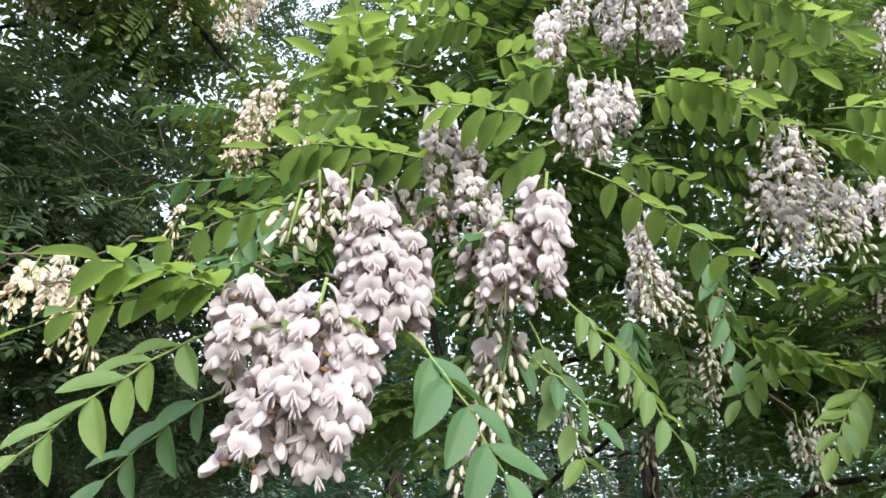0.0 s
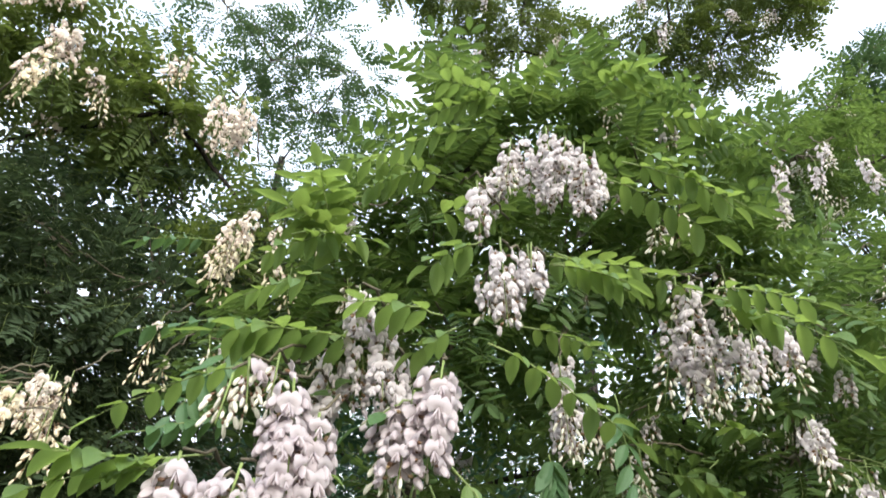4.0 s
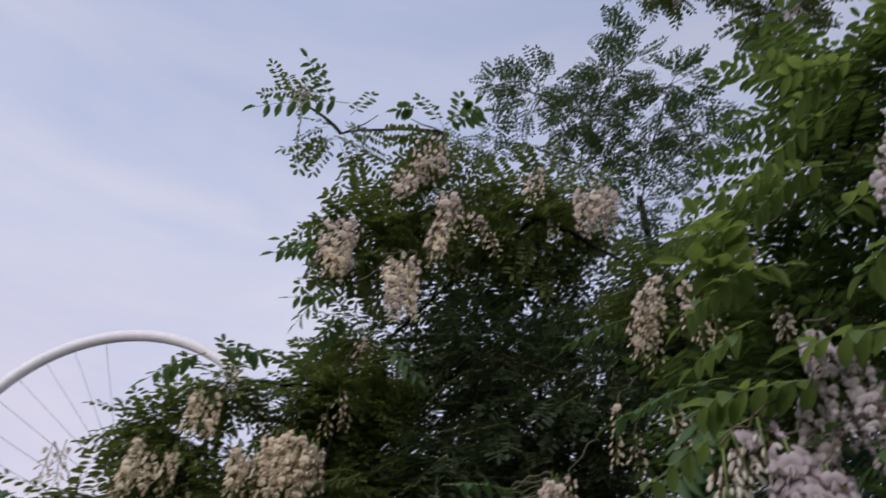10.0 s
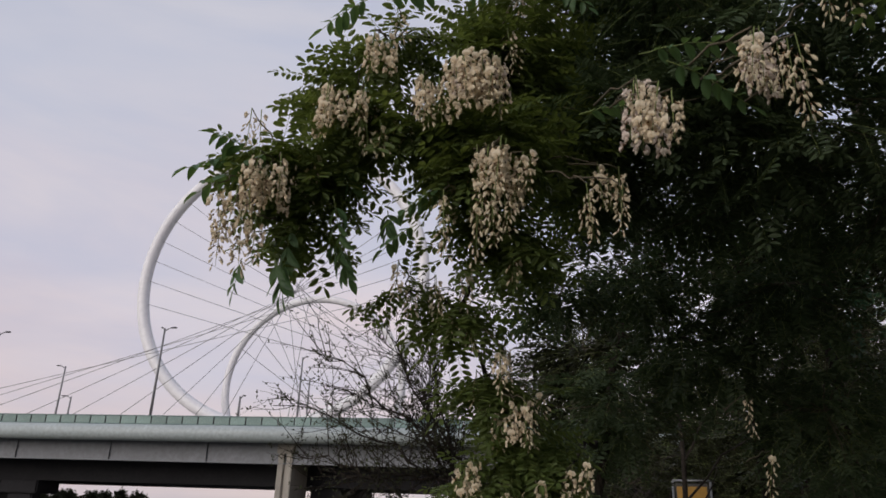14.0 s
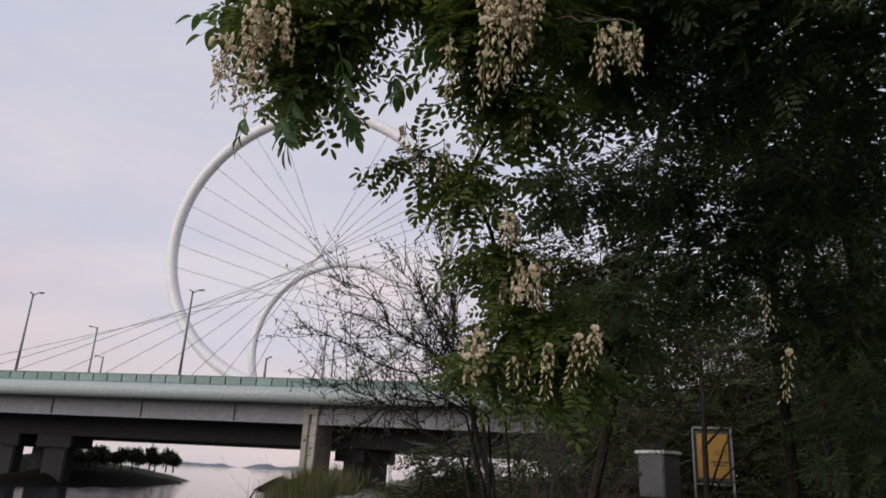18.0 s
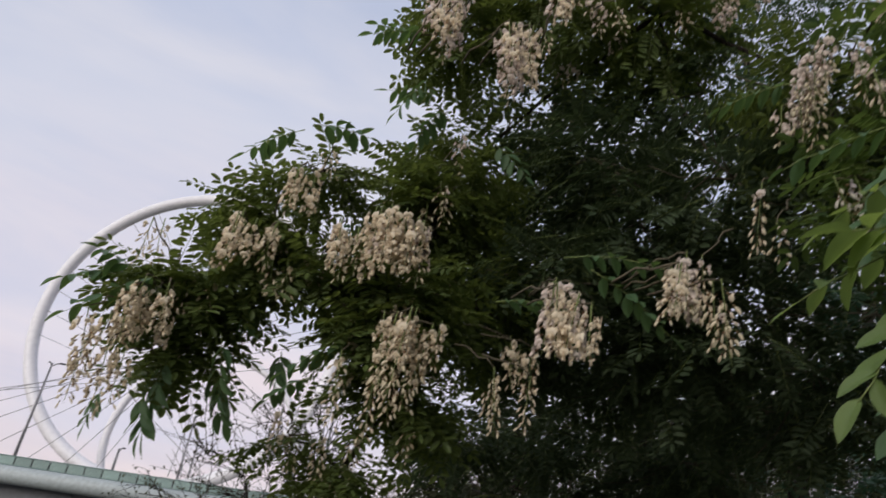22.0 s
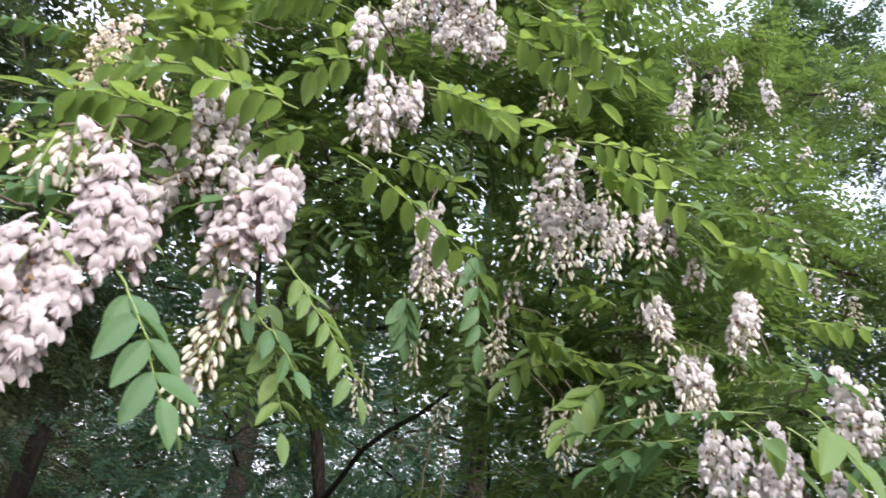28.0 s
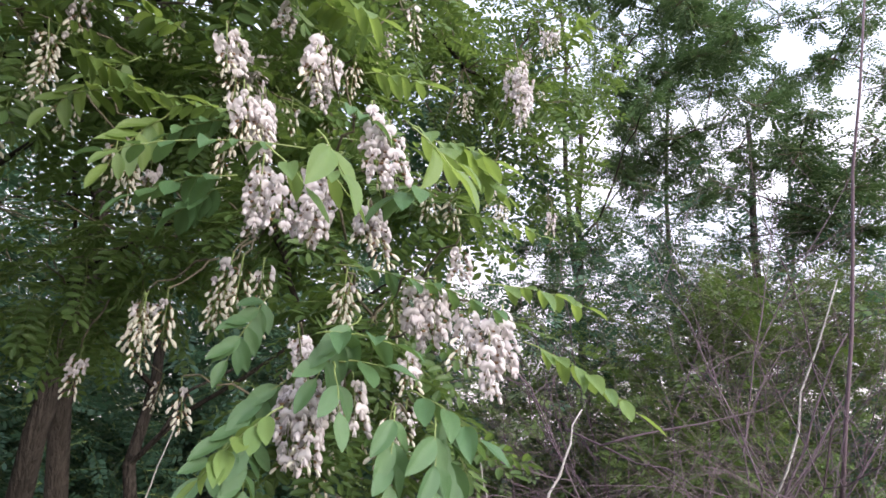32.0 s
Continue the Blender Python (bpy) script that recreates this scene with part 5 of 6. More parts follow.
hang(near_tree, (0.336, 1.094, 1.867), 0.077, "b")
hang(near_tree, (0.101, 1.099, 2.207), 0.063, "m")
hang(near_tree, (0.369, 0.692, 2.426), 0.053, "b")
hang(right_tree, (0.701, 0.621, 1.898), 0.043, "m")
hang(right_tree, (0.620, 0.803, 1.850), 0.072, "b")
hang(droop_tree, (-0.962, 0.564, 2.247), 0.135, "f")
hang(droop_tree, (-0.941, 0.586, 2.255), 0.115, "f")
hang(droop_tree, (-1.058, 0.563, 2.218), 0.098, "m")
hang(droop_tree, (-0.961, 0.641, 2.075), 0.154, "m")
hang(droop_tree, (-0.946, 0.660, 2.074), 0.174, "m")
hang(left_tree, (-0.685, 0.708, 2.111), 0.129, "f")
hang(left_tree, (-0.667, 0.723, 2.109), 0.111, "f")
hang(left_tree, (-0.514, 0.800, 2.159), 0.092, "m")
hang(left_tree, (-0.326, 0.818, 2.453), 0.090, "m")
hang(left_tree, (-0.235, 0.821, 2.398), 0.058, "b")

leaf(near_tree, (-0.153, 0.408, 1.883), (-0.216, 0.353, 1.786), 0.034, 11, "l")
leaf(near_tree, (-0.120, 0.429, 1.933), (-0.249, 0.377, 1.868), 0.031, 13, "l")
leaf(near_tree, (-0.154, 0.395, 1.907), (-0.180, 0.380, 1.892), 0.011, 13, "l")
leaf(near_tree, (-0.157, 0.469, 1.869), (-0.211, 0.445, 1.799), 0.035, 7, "g")
leaf(near_tree, (-0.007, 0.447, 2.056), (-0.143, 0.412, 2.038), 0.044, 17, "l")
leaf(near_tree, (-0.104, 0.497, 2.059), (-0.251, 0.474, 1.975), 0.034, 13, "l")
leaf(near_tree, (-0.117, 0.512, 1.995), (-0.209, 0.475, 1.965), 0.028, 11, "g")
leaf(near_tree, (0.104, 0.479, 2.082), (0.253, 0.528, 2.009), 0.038, 13, "l")
leaf(near_tree, (0.075, 0.454, 1.946), (0.156, 0.476, 1.848), 0.026, 15, "l")
leaf(near_tree, (0.057, 0.493, 1.942), (0.101, 0.509, 1.818), 0.028, 11, "l")
leaf(near_tree, (-0.027, 0.392, 1.881), (0.030, 0.386, 1.797), 0.040, 9, "g")
leaf(near_tree, (0.061, 0.487, 1.906), (0.103, 0.485, 1.863), 0.032, 5, "g")
leaf(near_tree, (0.060, 0.399, 2.061), (-0.024, 0.380, 2.057), 0.039, 11, "l")
leaf(near_tree, (0.151, 0.575, 2.267), (0.377, 0.591, 2.234), 0.041, 15, "l")
leaf(near_tree, (0.144, 0.531, 2.135), (0.230, 0.542, 2.117), 0.028, 11, "l")
leaf(near_tree, (0.258, 0.577, 2.411), (0.404, 0.588, 2.328), 0.046, 13, "l")
leaf(near_tree, (0.389, 0.605, 2.243), (0.431, 0.556, 2.179), 0.042, 13, "l")
leaf(near_tree, (0.095, 0.475, 2.207), (0.037, 0.487, 2.176), 0.039, 9, "l")
leaf(near_tree, (0.072, 0.422, 2.063), (0.036, 0.424, 2.035), 0.031, 7, "l")
leaf(near_tree, (-0.088, 0.698, 2.341), (-0.182, 0.640, 2.380), 0.061, 11, "l")
leaf(near_tree, (-0.078, 0.692, 2.420), (-0.176, 0.653, 2.438), 0.056, 11, "l")
leaf(near_tree, (-0.117, 0.691, 2.344), (-0.139, 0.602, 2.423), 0.050, 11, "l")
leaf(near_tree, (0.062, 0.690, 2.491), (-0.138, 0.666, 2.501), 0.051, 13, "l")
leaf(near_tree, (0.027, 0.618, 2.356), (0.108, 0.602, 2.362), 0.043, 9, "l")
leaf(near_tree, (-0.085, 0.391, 1.889), (-0.111, 0.379, 1.876), 0.024, 3, "l")
leaf(near_tree, (-0.085, 0.388, 1.894), (-0.068, 0.384, 1.887), 0.024, 3, "l")
leaf(near_tree, (-0.063, 0.411, 1.925), (-0.021, 0.408, 1.917), 0.021, 3, "l")
leaf(near_tree, (0.037, 0.431, 1.993), (-0.004, 0.427, 1.964), 0.033, 3, "g")
leaf(near_tree, (0.028, 0.485, 1.941), (0.049, 0.488, 1.906), 0.030, 3, "g")
leaf(near_tree, (0.264, 0.634, 2.113), (0.292, 0.684, 2.000), 0.038, 11, "g")
leaf(near_tree, (0.198, 0.730, 2.071), (0.210, 0.751, 2.018), 0.040, 13, "g")
leaf(near_tree, (0.365, 0.842, 2.101), (0.470, 0.808, 2.060), 0.044, 13, "l")
leaf(near_tree, (0.395, 0.854, 2.045), (0.511, 0.786, 2.052), 0.044, 13, "l")
leaf(near_tree, (-0.049, 0.472, 2.001), (-0.031, 0.446, 2.006), 0.031, 3, "g")
leaf(near_tree, (0.166, 0.442, 2.155), (0.238, 0.438, 2.138), 0.032, 11, "l")
leaf(near_tree, (0.129, 0.584, 2.564), (0.024, 0.563, 2.582), 0.040, 13, "l")
leaf(near_tree, (0.270, 0.587, 2.606), (0.316, 0.553, 2.622), 0.041, 11, "l")
leaf(near_tree, (0.295, 0.541, 2.436), (0.408, 0.529, 2.325), 0.039, 13, "l")
leaf(near_tree, (0.014, 0.663, 2.488), (-0.080, 0.646, 2.418), 0.039, 13, "l")
leaf(near_tree, (-0.070, 0.640, 2.349), (-0.196, 0.610, 2.258), 0.039, 13, "l")
leaf(right_tree, (0.612, 0.619, 1.955), (0.413, 0.652, 1.905), 0.038, 11, "g")
leaf(right_tree, (0.558, 0.474, 1.909), (0.573, 0.442, 1.859), 0.051, 3, "l")
leaf(right_tree, (0.622, 0.414, 1.909), (0.650, 0.390, 1.869), 0.048, 3, "l")
leaf(right_tree, (0.668, 0.638, 1.833), (0.838, 0.513, 1.771), 0.039, 15, "g")
leaf(right_tree, (0.868, 0.605, 1.836), (0.978, 0.535, 1.813), 0.040, 11, "l")
leaf(right_tree, (0.912, 0.584, 1.767), (1.013, 0.489, 1.681), 0.043, 13, "l")
leaf(right_tree, (0.677, 0.580, 1.767), (0.635, 0.590, 1.698), 0.051, 7, "g")
leaf(right_tree, (0.658, 0.587, 1.717), (0.699, 0.564, 1.714), 0.051, 3, "g")
leaf(right_tree, (0.647, 0.672, 1.710), (0.553, 0.668, 1.595), 0.045, 13, "g")
leaf(right_tree, (0.599, 0.673, 1.670), (0.602, 0.671, 1.584), 0.045, 11, "g")
leaf(right_tree, (0.748, 0.594, 1.695), (0.804, 0.532, 1.644), 0.054, 7, "g")
leaf(right_tree, (0.781, 0.573, 1.679), (0.793, 0.565, 1.602), 0.058, 7, "g")
leaf(right_tree, (0.575, 0.729, 1.946), (0.460, 0.734, 1.893), 0.049, 9, "g")
leaf(right_tree, (0.558, 0.705, 2.014), (0.482, 0.710, 1.999), 0.029, 11, "l")
leaf(right_tree, (0.559, 0.707, 2.008), (0.488, 0.720, 1.972), 0.032, 9, "g")
leaf(right_tree, (0.850, 0.664, 2.042), (0.916, 0.642, 1.985), 0.036, 11, "l")
leaf(right_tree, (0.743, 0.560, 1.926), (0.704, 0.569, 1.905), 0.052, 5, "g")
leaf(right_tree, (0.691, 0.674, 2.180), (0.637, 0.687, 2.197), 0.036, 11, "l")
leaf(right_tree, (1.292, 0.868, 2.478), (1.308, 0.817, 2.514), 0.038, 11, "l")
leaf(right_tree, (0.594, 0.828, 1.964), (0.541, 0.858, 1.920), 0.048, 11, "g")
leaf(right_tree, (0.659, 0.791, 1.821), (0.604, 0.774, 1.726), 0.044, 13, "g")
leaf(left_tree, (-0.175, 0.613, 2.147), (-0.238, 0.606, 2.035), 0.042, 13, "g")
leaf(left_tree, (-0.139, 0.404, 1.906), (-0.205, 0.350, 1.899), 0.042, 13, "l")
leaf(left_tree, (-0.651, 0.677, 2.143), (-0.513, 0.734, 2.116), 0.034, 13, "g")
leaf(left_tree, (-0.622, 0.706, 2.130), (-0.534, 0.781, 2.038), 0.034, 13, "g")
leaf(left_tree, (-0.788, 0.693, 2.102), (-0.680, 0.726, 2.082), 0.034, 11, "g")
leaf(near_tree, (-0.164, 0.637, 2.325), (-0.047, 0.607, 2.300), 0.039, 9, "l")
leaf(near_tree, (-0.164, 0.667, 2.198), (-0.311, 0.600, 2.137), 0.033, 13, "g")
leaf(left_tree, (-0.332, 0.781, 2.413), (-0.423, 0.720, 2.357), 0.034, 11, "g")
leaf(left_tree, (-0.954, 0.823, 2.569), (-0.893, 0.870, 2.489), 0.038, 9, "g")
leaf(near_tree, (0.076, 0.612, 2.531), (-0.067, 0.583, 2.423), 0.035, 13, "l")
leaf(near_tree, (0.113, 0.590, 2.581), (0.010, 0.580, 2.515), 0.036, 13, "l")
leaf(near_tree, (-0.082, 0.509, 2.174), (-0.147, 0.472, 2.115), 0.036, 9, "l")
leaf(near_tree, (0.279, 0.550, 2.416), (0.431, 0.538, 2.336), 0.035, 15, "l")
leaf(near_tree, (0.340, 0.495, 2.176), (0.440, 0.468, 2.147), 0.033, 13, "l")
leaf(near_tree, (0.170, 0.449, 2.176), (0.242, 0.451, 2.135), 0.027, 11, "l")
leaf(near_tree, (0.325, 0.639, 2.646), (0.361, 0.594, 2.675), 0.035, 11, "l")
leaf(near_tree, (0.170, 0.659, 2.652), (0.192, 0.609, 2.694), 0.035, 11, "l")
leaf(near_tree, (0.056, 0.655, 2.656), (0.011, 0.615, 2.687), 0.035, 11, "l")
leaf(near_tree, (0.366, 0.655, 2.619), (0.464, 0.599, 2.565), 0.036, 11, "l")
leaf(near_tree, (-0.086, 0.690, 2.447), (-0.173, 0.652, 2.380), 0.034, 13, "l")
leaf(droop_tree, (-1.286, 0.376, 2.118), (-1.348, 0.257, 2.007), 0.045, 11, "g")
leaf(droop_tree, (-1.245, 0.487, 2.039), (-1.293, 0.551, 1.917), 0.047, 9, "g")
leaf(droop_tree, (-1.337, 0.450, 2.004), (-1.389, 0.466, 1.856), 0.050, 9, "g")
leaf(droop_tree, (-1.171, 0.643, 2.001), (-1.232, 0.604, 1.949), 0.037, 9, "g")
leaf(droop_tree, (-1.309, 0.328, 2.108), (-1.318, 0.262, 2.121), 0.043, 9, "g")
leaf(droop_tree, (-1.101, 0.476, 2.445), (-1.042, 0.564, 2.446), 0.043, 11, "g")
leaf(droop_tree, (-1.118, 0.465, 2.432), (-1.197, 0.402, 2.368), 0.040, 11, "g")
leaf(droop_tree, (-1.407, 0.355, 2.140), (-1.416, 0.251, 2.083), 0.042, 11, "g")
leaf(droop_tree, (-1.409, 0.461, 2.009), (-1.422, 0.485, 1.913), 0.049, 7, "g")
leaf(droop_tree, (-1.272, 0.509, 2.133), (-1.271, 0.555, 2.070), 0.040, 9, "g")
leaf(droop_tree, (-1.069, 0.664, 2.069), (-1.147, 0.569, 1.982), 0.039, 11, "g")
leaf(droop_tree, (-1.380, 0.441, 1.931), (-1.378, 0.466, 1.861), 0.048, 7, "g")
leaf(droop_tree, (-1.351, 0.543, 1.992), (-1.340, 0.595, 1.913), 0.042, 9, "g")
leaf(droop_tree, (-1.415, 0.387, 1.925), (-1.433, 0.385, 1.860), 0.035, 7, "g")
leaf(droop_tree, (-1.280, 0.641, 2.064), (-1.285, 0.649, 2.005), 0.041, 9, "g")
leaf(near_tree, (0.371, 0.551, 2.203), (0.496, 0.523, 2.126), 0.050, 9, "l")
leaf(right_tree, (0.614, 0.701, 2.221), (0.708, 0.635, 2.171), 0.050, 11, "l")
leaf(right_tree, (0.765, 0.595, 2.001), (0.819, 0.531, 1.968), 0.045, 11, "l")
leaf(near_tree, (0.179, 0.549, 2.235), (0.286, 0.521, 2.213), 0.040, 9, "l")
leaf(right_tree, (0.645, 0.461, 1.940), (0.686, 0.430, 1.897), 0.047, 5, "l")
leaf(right_tree, (0.540, 0.550, 1.915), (0.576, 0.529, 1.874), 0.048, 3, "l")
leaf(right_tree, (0.578, 0.535, 1.912), (0.614, 0.512, 1.870), 0.046, 3, "l")
leaf(right_tree, (0.848, 0.661, 2.049), (0.917, 0.620, 1.970), 0.033, 11, "l")
leaf(right_tree, (0.873, 0.690, 1.953), (0.963, 0.601, 1.919), 0.033, 11, "l")
leaf(right_tree, (0.629, 0.586, 1.743), (0.690, 0.531, 1.733), 0.047, 5, "g")
leaf(right_tree, (0.648, 0.581, 1.716), (0.649, 0.562, 1.665), 0.047, 3, "g")
leaf(right_tree, (0.718, 0.568, 1.675), (0.711, 0.560, 1.596), 0.048, 7, "g")
leaf(right_tree, (0.753, 0.545, 1.665), (0.749, 0.535, 1.592), 0.051, 5, "g")
leaf(right_tree, (0.608, 0.604, 1.669), (0.534, 0.611, 1.598), 0.041, 11, "l")
leaf(right_tree, (0.698, 0.660, 2.099), (0.766, 0.603, 2.083), 0.038, 9, "l")
leaf(right_tree, (0.624, 0.568, 1.997), (0.653, 0.541, 1.972), 0.038, 5, "g")
leaf(right_tree, (0.507, 0.819, 2.042), (0.444, 0.813, 1.951), 0.043, 11, "l")
leaf(right_tree, (0.474, 0.888, 2.144), (0.380, 0.895, 2.037), 0.043, 11, "l")
leaf(right_tree, (0.502, 0.772, 2.134), (0.446, 0.776, 2.145), 0.040, 9, "l")
leaf(left_tree, (-1.000, 0.626, 2.753), (-1.075, 0.534, 2.718), 0.041, 11, "g")
leaf(left_tree, (-1.023, 0.682, 2.695), (-1.104, 0.660, 2.604), 0.041, 11, "g")
leaf(left_tree, (-1.030, 0.739, 2.643), (-1.106, 0.733, 2.574), 0.041, 11, "g")
leaf(left_tree, (-0.714, 0.686, 3.067), (-0.611, 0.712, 3.071), 0.036, 11, "g")
leaf(left_tree, (-0.772, 0.643, 3.124), (-0.810, 0.613, 3.116), 0.035, 9, "g")
leaf(left_tree, (-0.991, 0.596, 3.250), (-1.141, 0.407, 3.154), 0.044, 13, "g")
leaf(left_tree, (-1.021, 0.565, 3.244), (-1.014, 0.441, 3.306), 0.038, 11, "g")
leaf(left_tree, (-0.730, 0.780, 3.173), (-0.682, 0.771, 3.205), 0.040, 9, "g")
leaf(left_tree, (-1.086, 0.778, 2.724), (-1.161, 0.666, 2.699), 0.040, 11, "g")
leaf(left_tree, (-1.077, 0.686, 2.819), (-1.117, 0.568, 2.799), 0.040, 11, "g")

# ---- the thicket behind ----
def thicket(name, az0, az1, d0, d1, el0, el1, count, size, mat, label, seed):
    """Dense far undergrowth that fills the bank behind the boughs, in ragged clumps from the ground up."""
    rng = np.random.RandomState(seed)
    k = max(8, count // 55)
    a, d = np.radians(rng.uniform(az0, az1, k)), rng.uniform(d0, d1, k)
    top = np.tan(np.radians(el1 * rng.uniform(0.55, 1.0, k))) * d + 1.6
    cx, cy = -np.sin(a) * d, np.cos(a) * d
    low = ground_height(cx, cy)
    cz = low + (np.maximum(top, low + 0.4) - low) * rng.uniform(0.05, 1, k)
    i = rng.randint(0, k, count)
    q = rng.normal(size=(count, 3)) * np.array([0.3, 0.3, 0.26])
    P = np.stack([cx[i], cy[i], cz[i]], 1) + q
    way = q / 0.3 * 0.5 + rng.normal(size=(count, 3)) * 0.6
    way[:, 2] = way[:, 2] * 0.5 - 0.05
    up = rng.normal(size=(count, 3)) * 0.35
    up[:, 2] += 1
    me = scatter_leaves(name, P, way, up, rng.uniform(*size, count), False, mat, rng)
    tagged(shared(name, me, None, Matrix.Identity(4)), label, "undergrowth", kind="stuff")


# The darkest belts carry the shade of the bank in their leaf colour.
thicket("undergrowth", 9, 27, 6, 10, 0, 20, 8500, (0.18, 0.32), CROWN_DARK_SHADE, "undergrowth under the locusts, leaf colour darkened for their shade", 9)
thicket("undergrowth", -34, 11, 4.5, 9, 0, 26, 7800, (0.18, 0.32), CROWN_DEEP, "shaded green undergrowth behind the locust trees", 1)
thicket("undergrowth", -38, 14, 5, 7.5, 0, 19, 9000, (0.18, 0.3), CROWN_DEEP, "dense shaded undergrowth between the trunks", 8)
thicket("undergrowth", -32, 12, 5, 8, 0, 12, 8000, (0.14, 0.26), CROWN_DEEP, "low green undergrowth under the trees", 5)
thicket("undergrowth", 20, 47, 8.8, 12, 0, 5, 7000, (0.2, 0.34), CROWN_DARK_SHADE, "low brambles along the bank, leaf colour darkened for shade", 6)
thicket("undergrowth", 18, 46, 8.6, 13, 0, 17, 9000, (0.22, 0.4), CROWN_DARK_SHADE, "dense undergrowth on the river bank, leaf colour darkened for shade", 2)
thicket("undergrowth", -72, -32, 4.6, 9, 0, 9, 9000, (0.14, 0.26), SHRUB_LEAF, "scrubby green undergrowth beside the levee", 3)
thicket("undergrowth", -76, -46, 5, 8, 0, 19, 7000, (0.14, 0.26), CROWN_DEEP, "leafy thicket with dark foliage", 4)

# small young racemes that dangle all over the flowering boughs
young_rng = random.Random(55)
for owner, crown, share in ((near_tree, near_crown, 1.5), (left_tree, left_crown, 1.2), (droop_tree, droop_crown, 1.2), (right_tree, right_crown, 1.9), (high_tree, high_crown, 1.6)):
    for c, r, n in crown.lumps:
        for _ in range(int(share * 2 * young_rng.random() + 0.5)):
            c_ = Vector(c)
            out = (Vector((0, -0.1, 1.7)) - c_).normalized()
            spot = c_ + out * r * young_rng.uniform(0.5, 1.0) + Vector((young_rng.gauss(0, 0.5), young_rng.gauss(0, 0.3), young_rng.uniform(-0.8, 0.3))) * r
            hang(owner, spot, young_rng.uniform(0.05, 0.085), young_rng.choice("bbbm"))

# thin twigs that carry the racemes
for owner, crown in ((near_tree, near_crown), (left_tree, left_crown), (droop_tree, droop_crown), (right_tree, right_crown), (high_tree, high_crown)):
    spots = ANCHORS.get(owner.name, [])
    for p in spots:
        goal = Vector(min(crown.lumps, key=lambda c: (Vector(c[0]) - p).length)[0])
        way = goal - p
        bm = bmesh.new()
        path = bend(p + Vector((0, 0, 0.018)), p + way * min(1.0, 0.11 / max(way.length, 0.01)), 0.05 * min(way.length, 0.11), 5, 0.006, hang_rng)
        tube(bm, path, taper(0.0013, 0.002, 6), 5)
        part("twig", bm, TWIG, owner, smooth=True)

# ---- the bridge ----
BRIDGE = Matrix.Translation((-46.94, 25.66, -0.23)) @ Matrix(((0.7377, -0.6752, 0, 0), (0.6752, 0.7377, 0, 0), (0, 0, 1, 0), (0, 0, 0, 1)))
bridge = put(new("bridge"), None, BRIDGE)
tagged(bridge, "road bridge with two white steel ring arches and stay cables", "bridge")
X0, X1 = -75.0, 60.0


def on_bridge(name, bm, mat, label="", smooth=False):
    return part(name, bm, mat, bridge, label, BRIDGE, smooth)


def pipe(bm, a, b, r, sides=8):
    tube(bm, [a, b], [r, r], sides)


bm = bmesh.new()
tube(bm, [(X0, -0.4, 6.62), (X1, -0.4, 6.62)], [0.6, 0.6], 20)
on_bridge("edge_pipe", bm, PAINT, "pale rounded steel edge fairing", True)
bm = bmesh.new()
box(bm, (X0, 0.1, 6.9), (X1, 21.0, 7.2), 0.03)
on_bridge("deck", bm, CONCRETE)
bm = bmesh.new()
box(bm, (X0, 1.0, 4.72), (X1, 1.25, 6.4), 0.02)
box(bm, (X0, 0.8, 4.66), (X1, 1.5, 4.74), 0.01)
on_bridge("side_girder", bm, GIRDER, "grey painted plate girder")
# Shade below the deck is put into the girder's colour.
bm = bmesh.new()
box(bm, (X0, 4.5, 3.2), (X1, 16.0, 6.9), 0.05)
on_bridge("box_girder", bm, STEEL_AND_SHADE, "box girder under the deck, coloured near-black for the shade there")
x = X0 + 4
while x < X1:
    bm = bmesh.new()
    box(bm, (x - 0.06, 0.86, 4.75), (x + 0.06, 1.0, 6.35), 0.01)
    on_bridge("girder_rib", bm, GIRDER)
    x += 7.85
bm = bmesh.new()
for z in (7.9, 7.3):
    pipe(bm, (X0, 0, z), (X1, 0, z), 0.045)
on_bridge("handrail", bm, RAILGREEN, "green steel handrail")
post_mesh = None
x = X0
while x < X1:
    if post_mesh is None:
        bm = bmesh.new()
        box(bm, (-0.035, -0.035, 7.15), (0.035, 0.035, 7.9), 0.008)
        post = part("rail_post", bm, STEEL_AND_SHADE, bridge, m=BRIDGE @ Matrix.Translation((x, 0, 0)))
        post_mesh = post.data
        bm = bmesh.new()
        box(bm, (0.05, -0.012, 7.34), (1.2, 0.012, 7.86), 0.004)
        infill = part("rail_panel", bm, RAILGREEN, bridge, "pale green railing infill", m=BRIDGE @ Matrix.Translation((x, 0, 0)))
        infill_mesh = infill.data
    else:
        shared("rail_post", post_mesh, bridge, BRIDGE @ Matrix.Translation((x, 0, 0)))
        shared("rail_panel", infill_mesh, bridge, BRIDGE @ Matrix.Translation((x, 0, 0)))
    x += 1.25
# piers: a pale one on the bank; pairs in the water, coloured dark for shade
def block(name, lo, hi, bevel, mat, label=""):
    bm = bmesh.new()
    box(bm, lo, hi, bevel)
    on_bridge(name, bm, mat, label)


block("pier_column", (-2.5, 0.8, -2.0), (-2.05, 4.6, 5.6), 0.05, CONCRETE, "stained pale concrete pier shaft")
block("pier_column", (-1.85, 0.8, -2.0), (-1.4, 4.6, 5.6), 0.05, CONCRETE, "stained pale concrete pier shaft")
block("pier_groove", (-2.08, 1.0, -2.0), (-1.82, 4.5, 5.5), 0.0, CONCRETE)
block("pier_cap", (-2.6, 0.7, 5.4), (-1.3, 4.7, 6.3), 0.05, CONCRETE)
bm = bmesh.new()
tube(bm, [(-1.95, 0.72, 6.3), (-1.95, 0.72, 7.2)], [0.22, 0.22], 10)
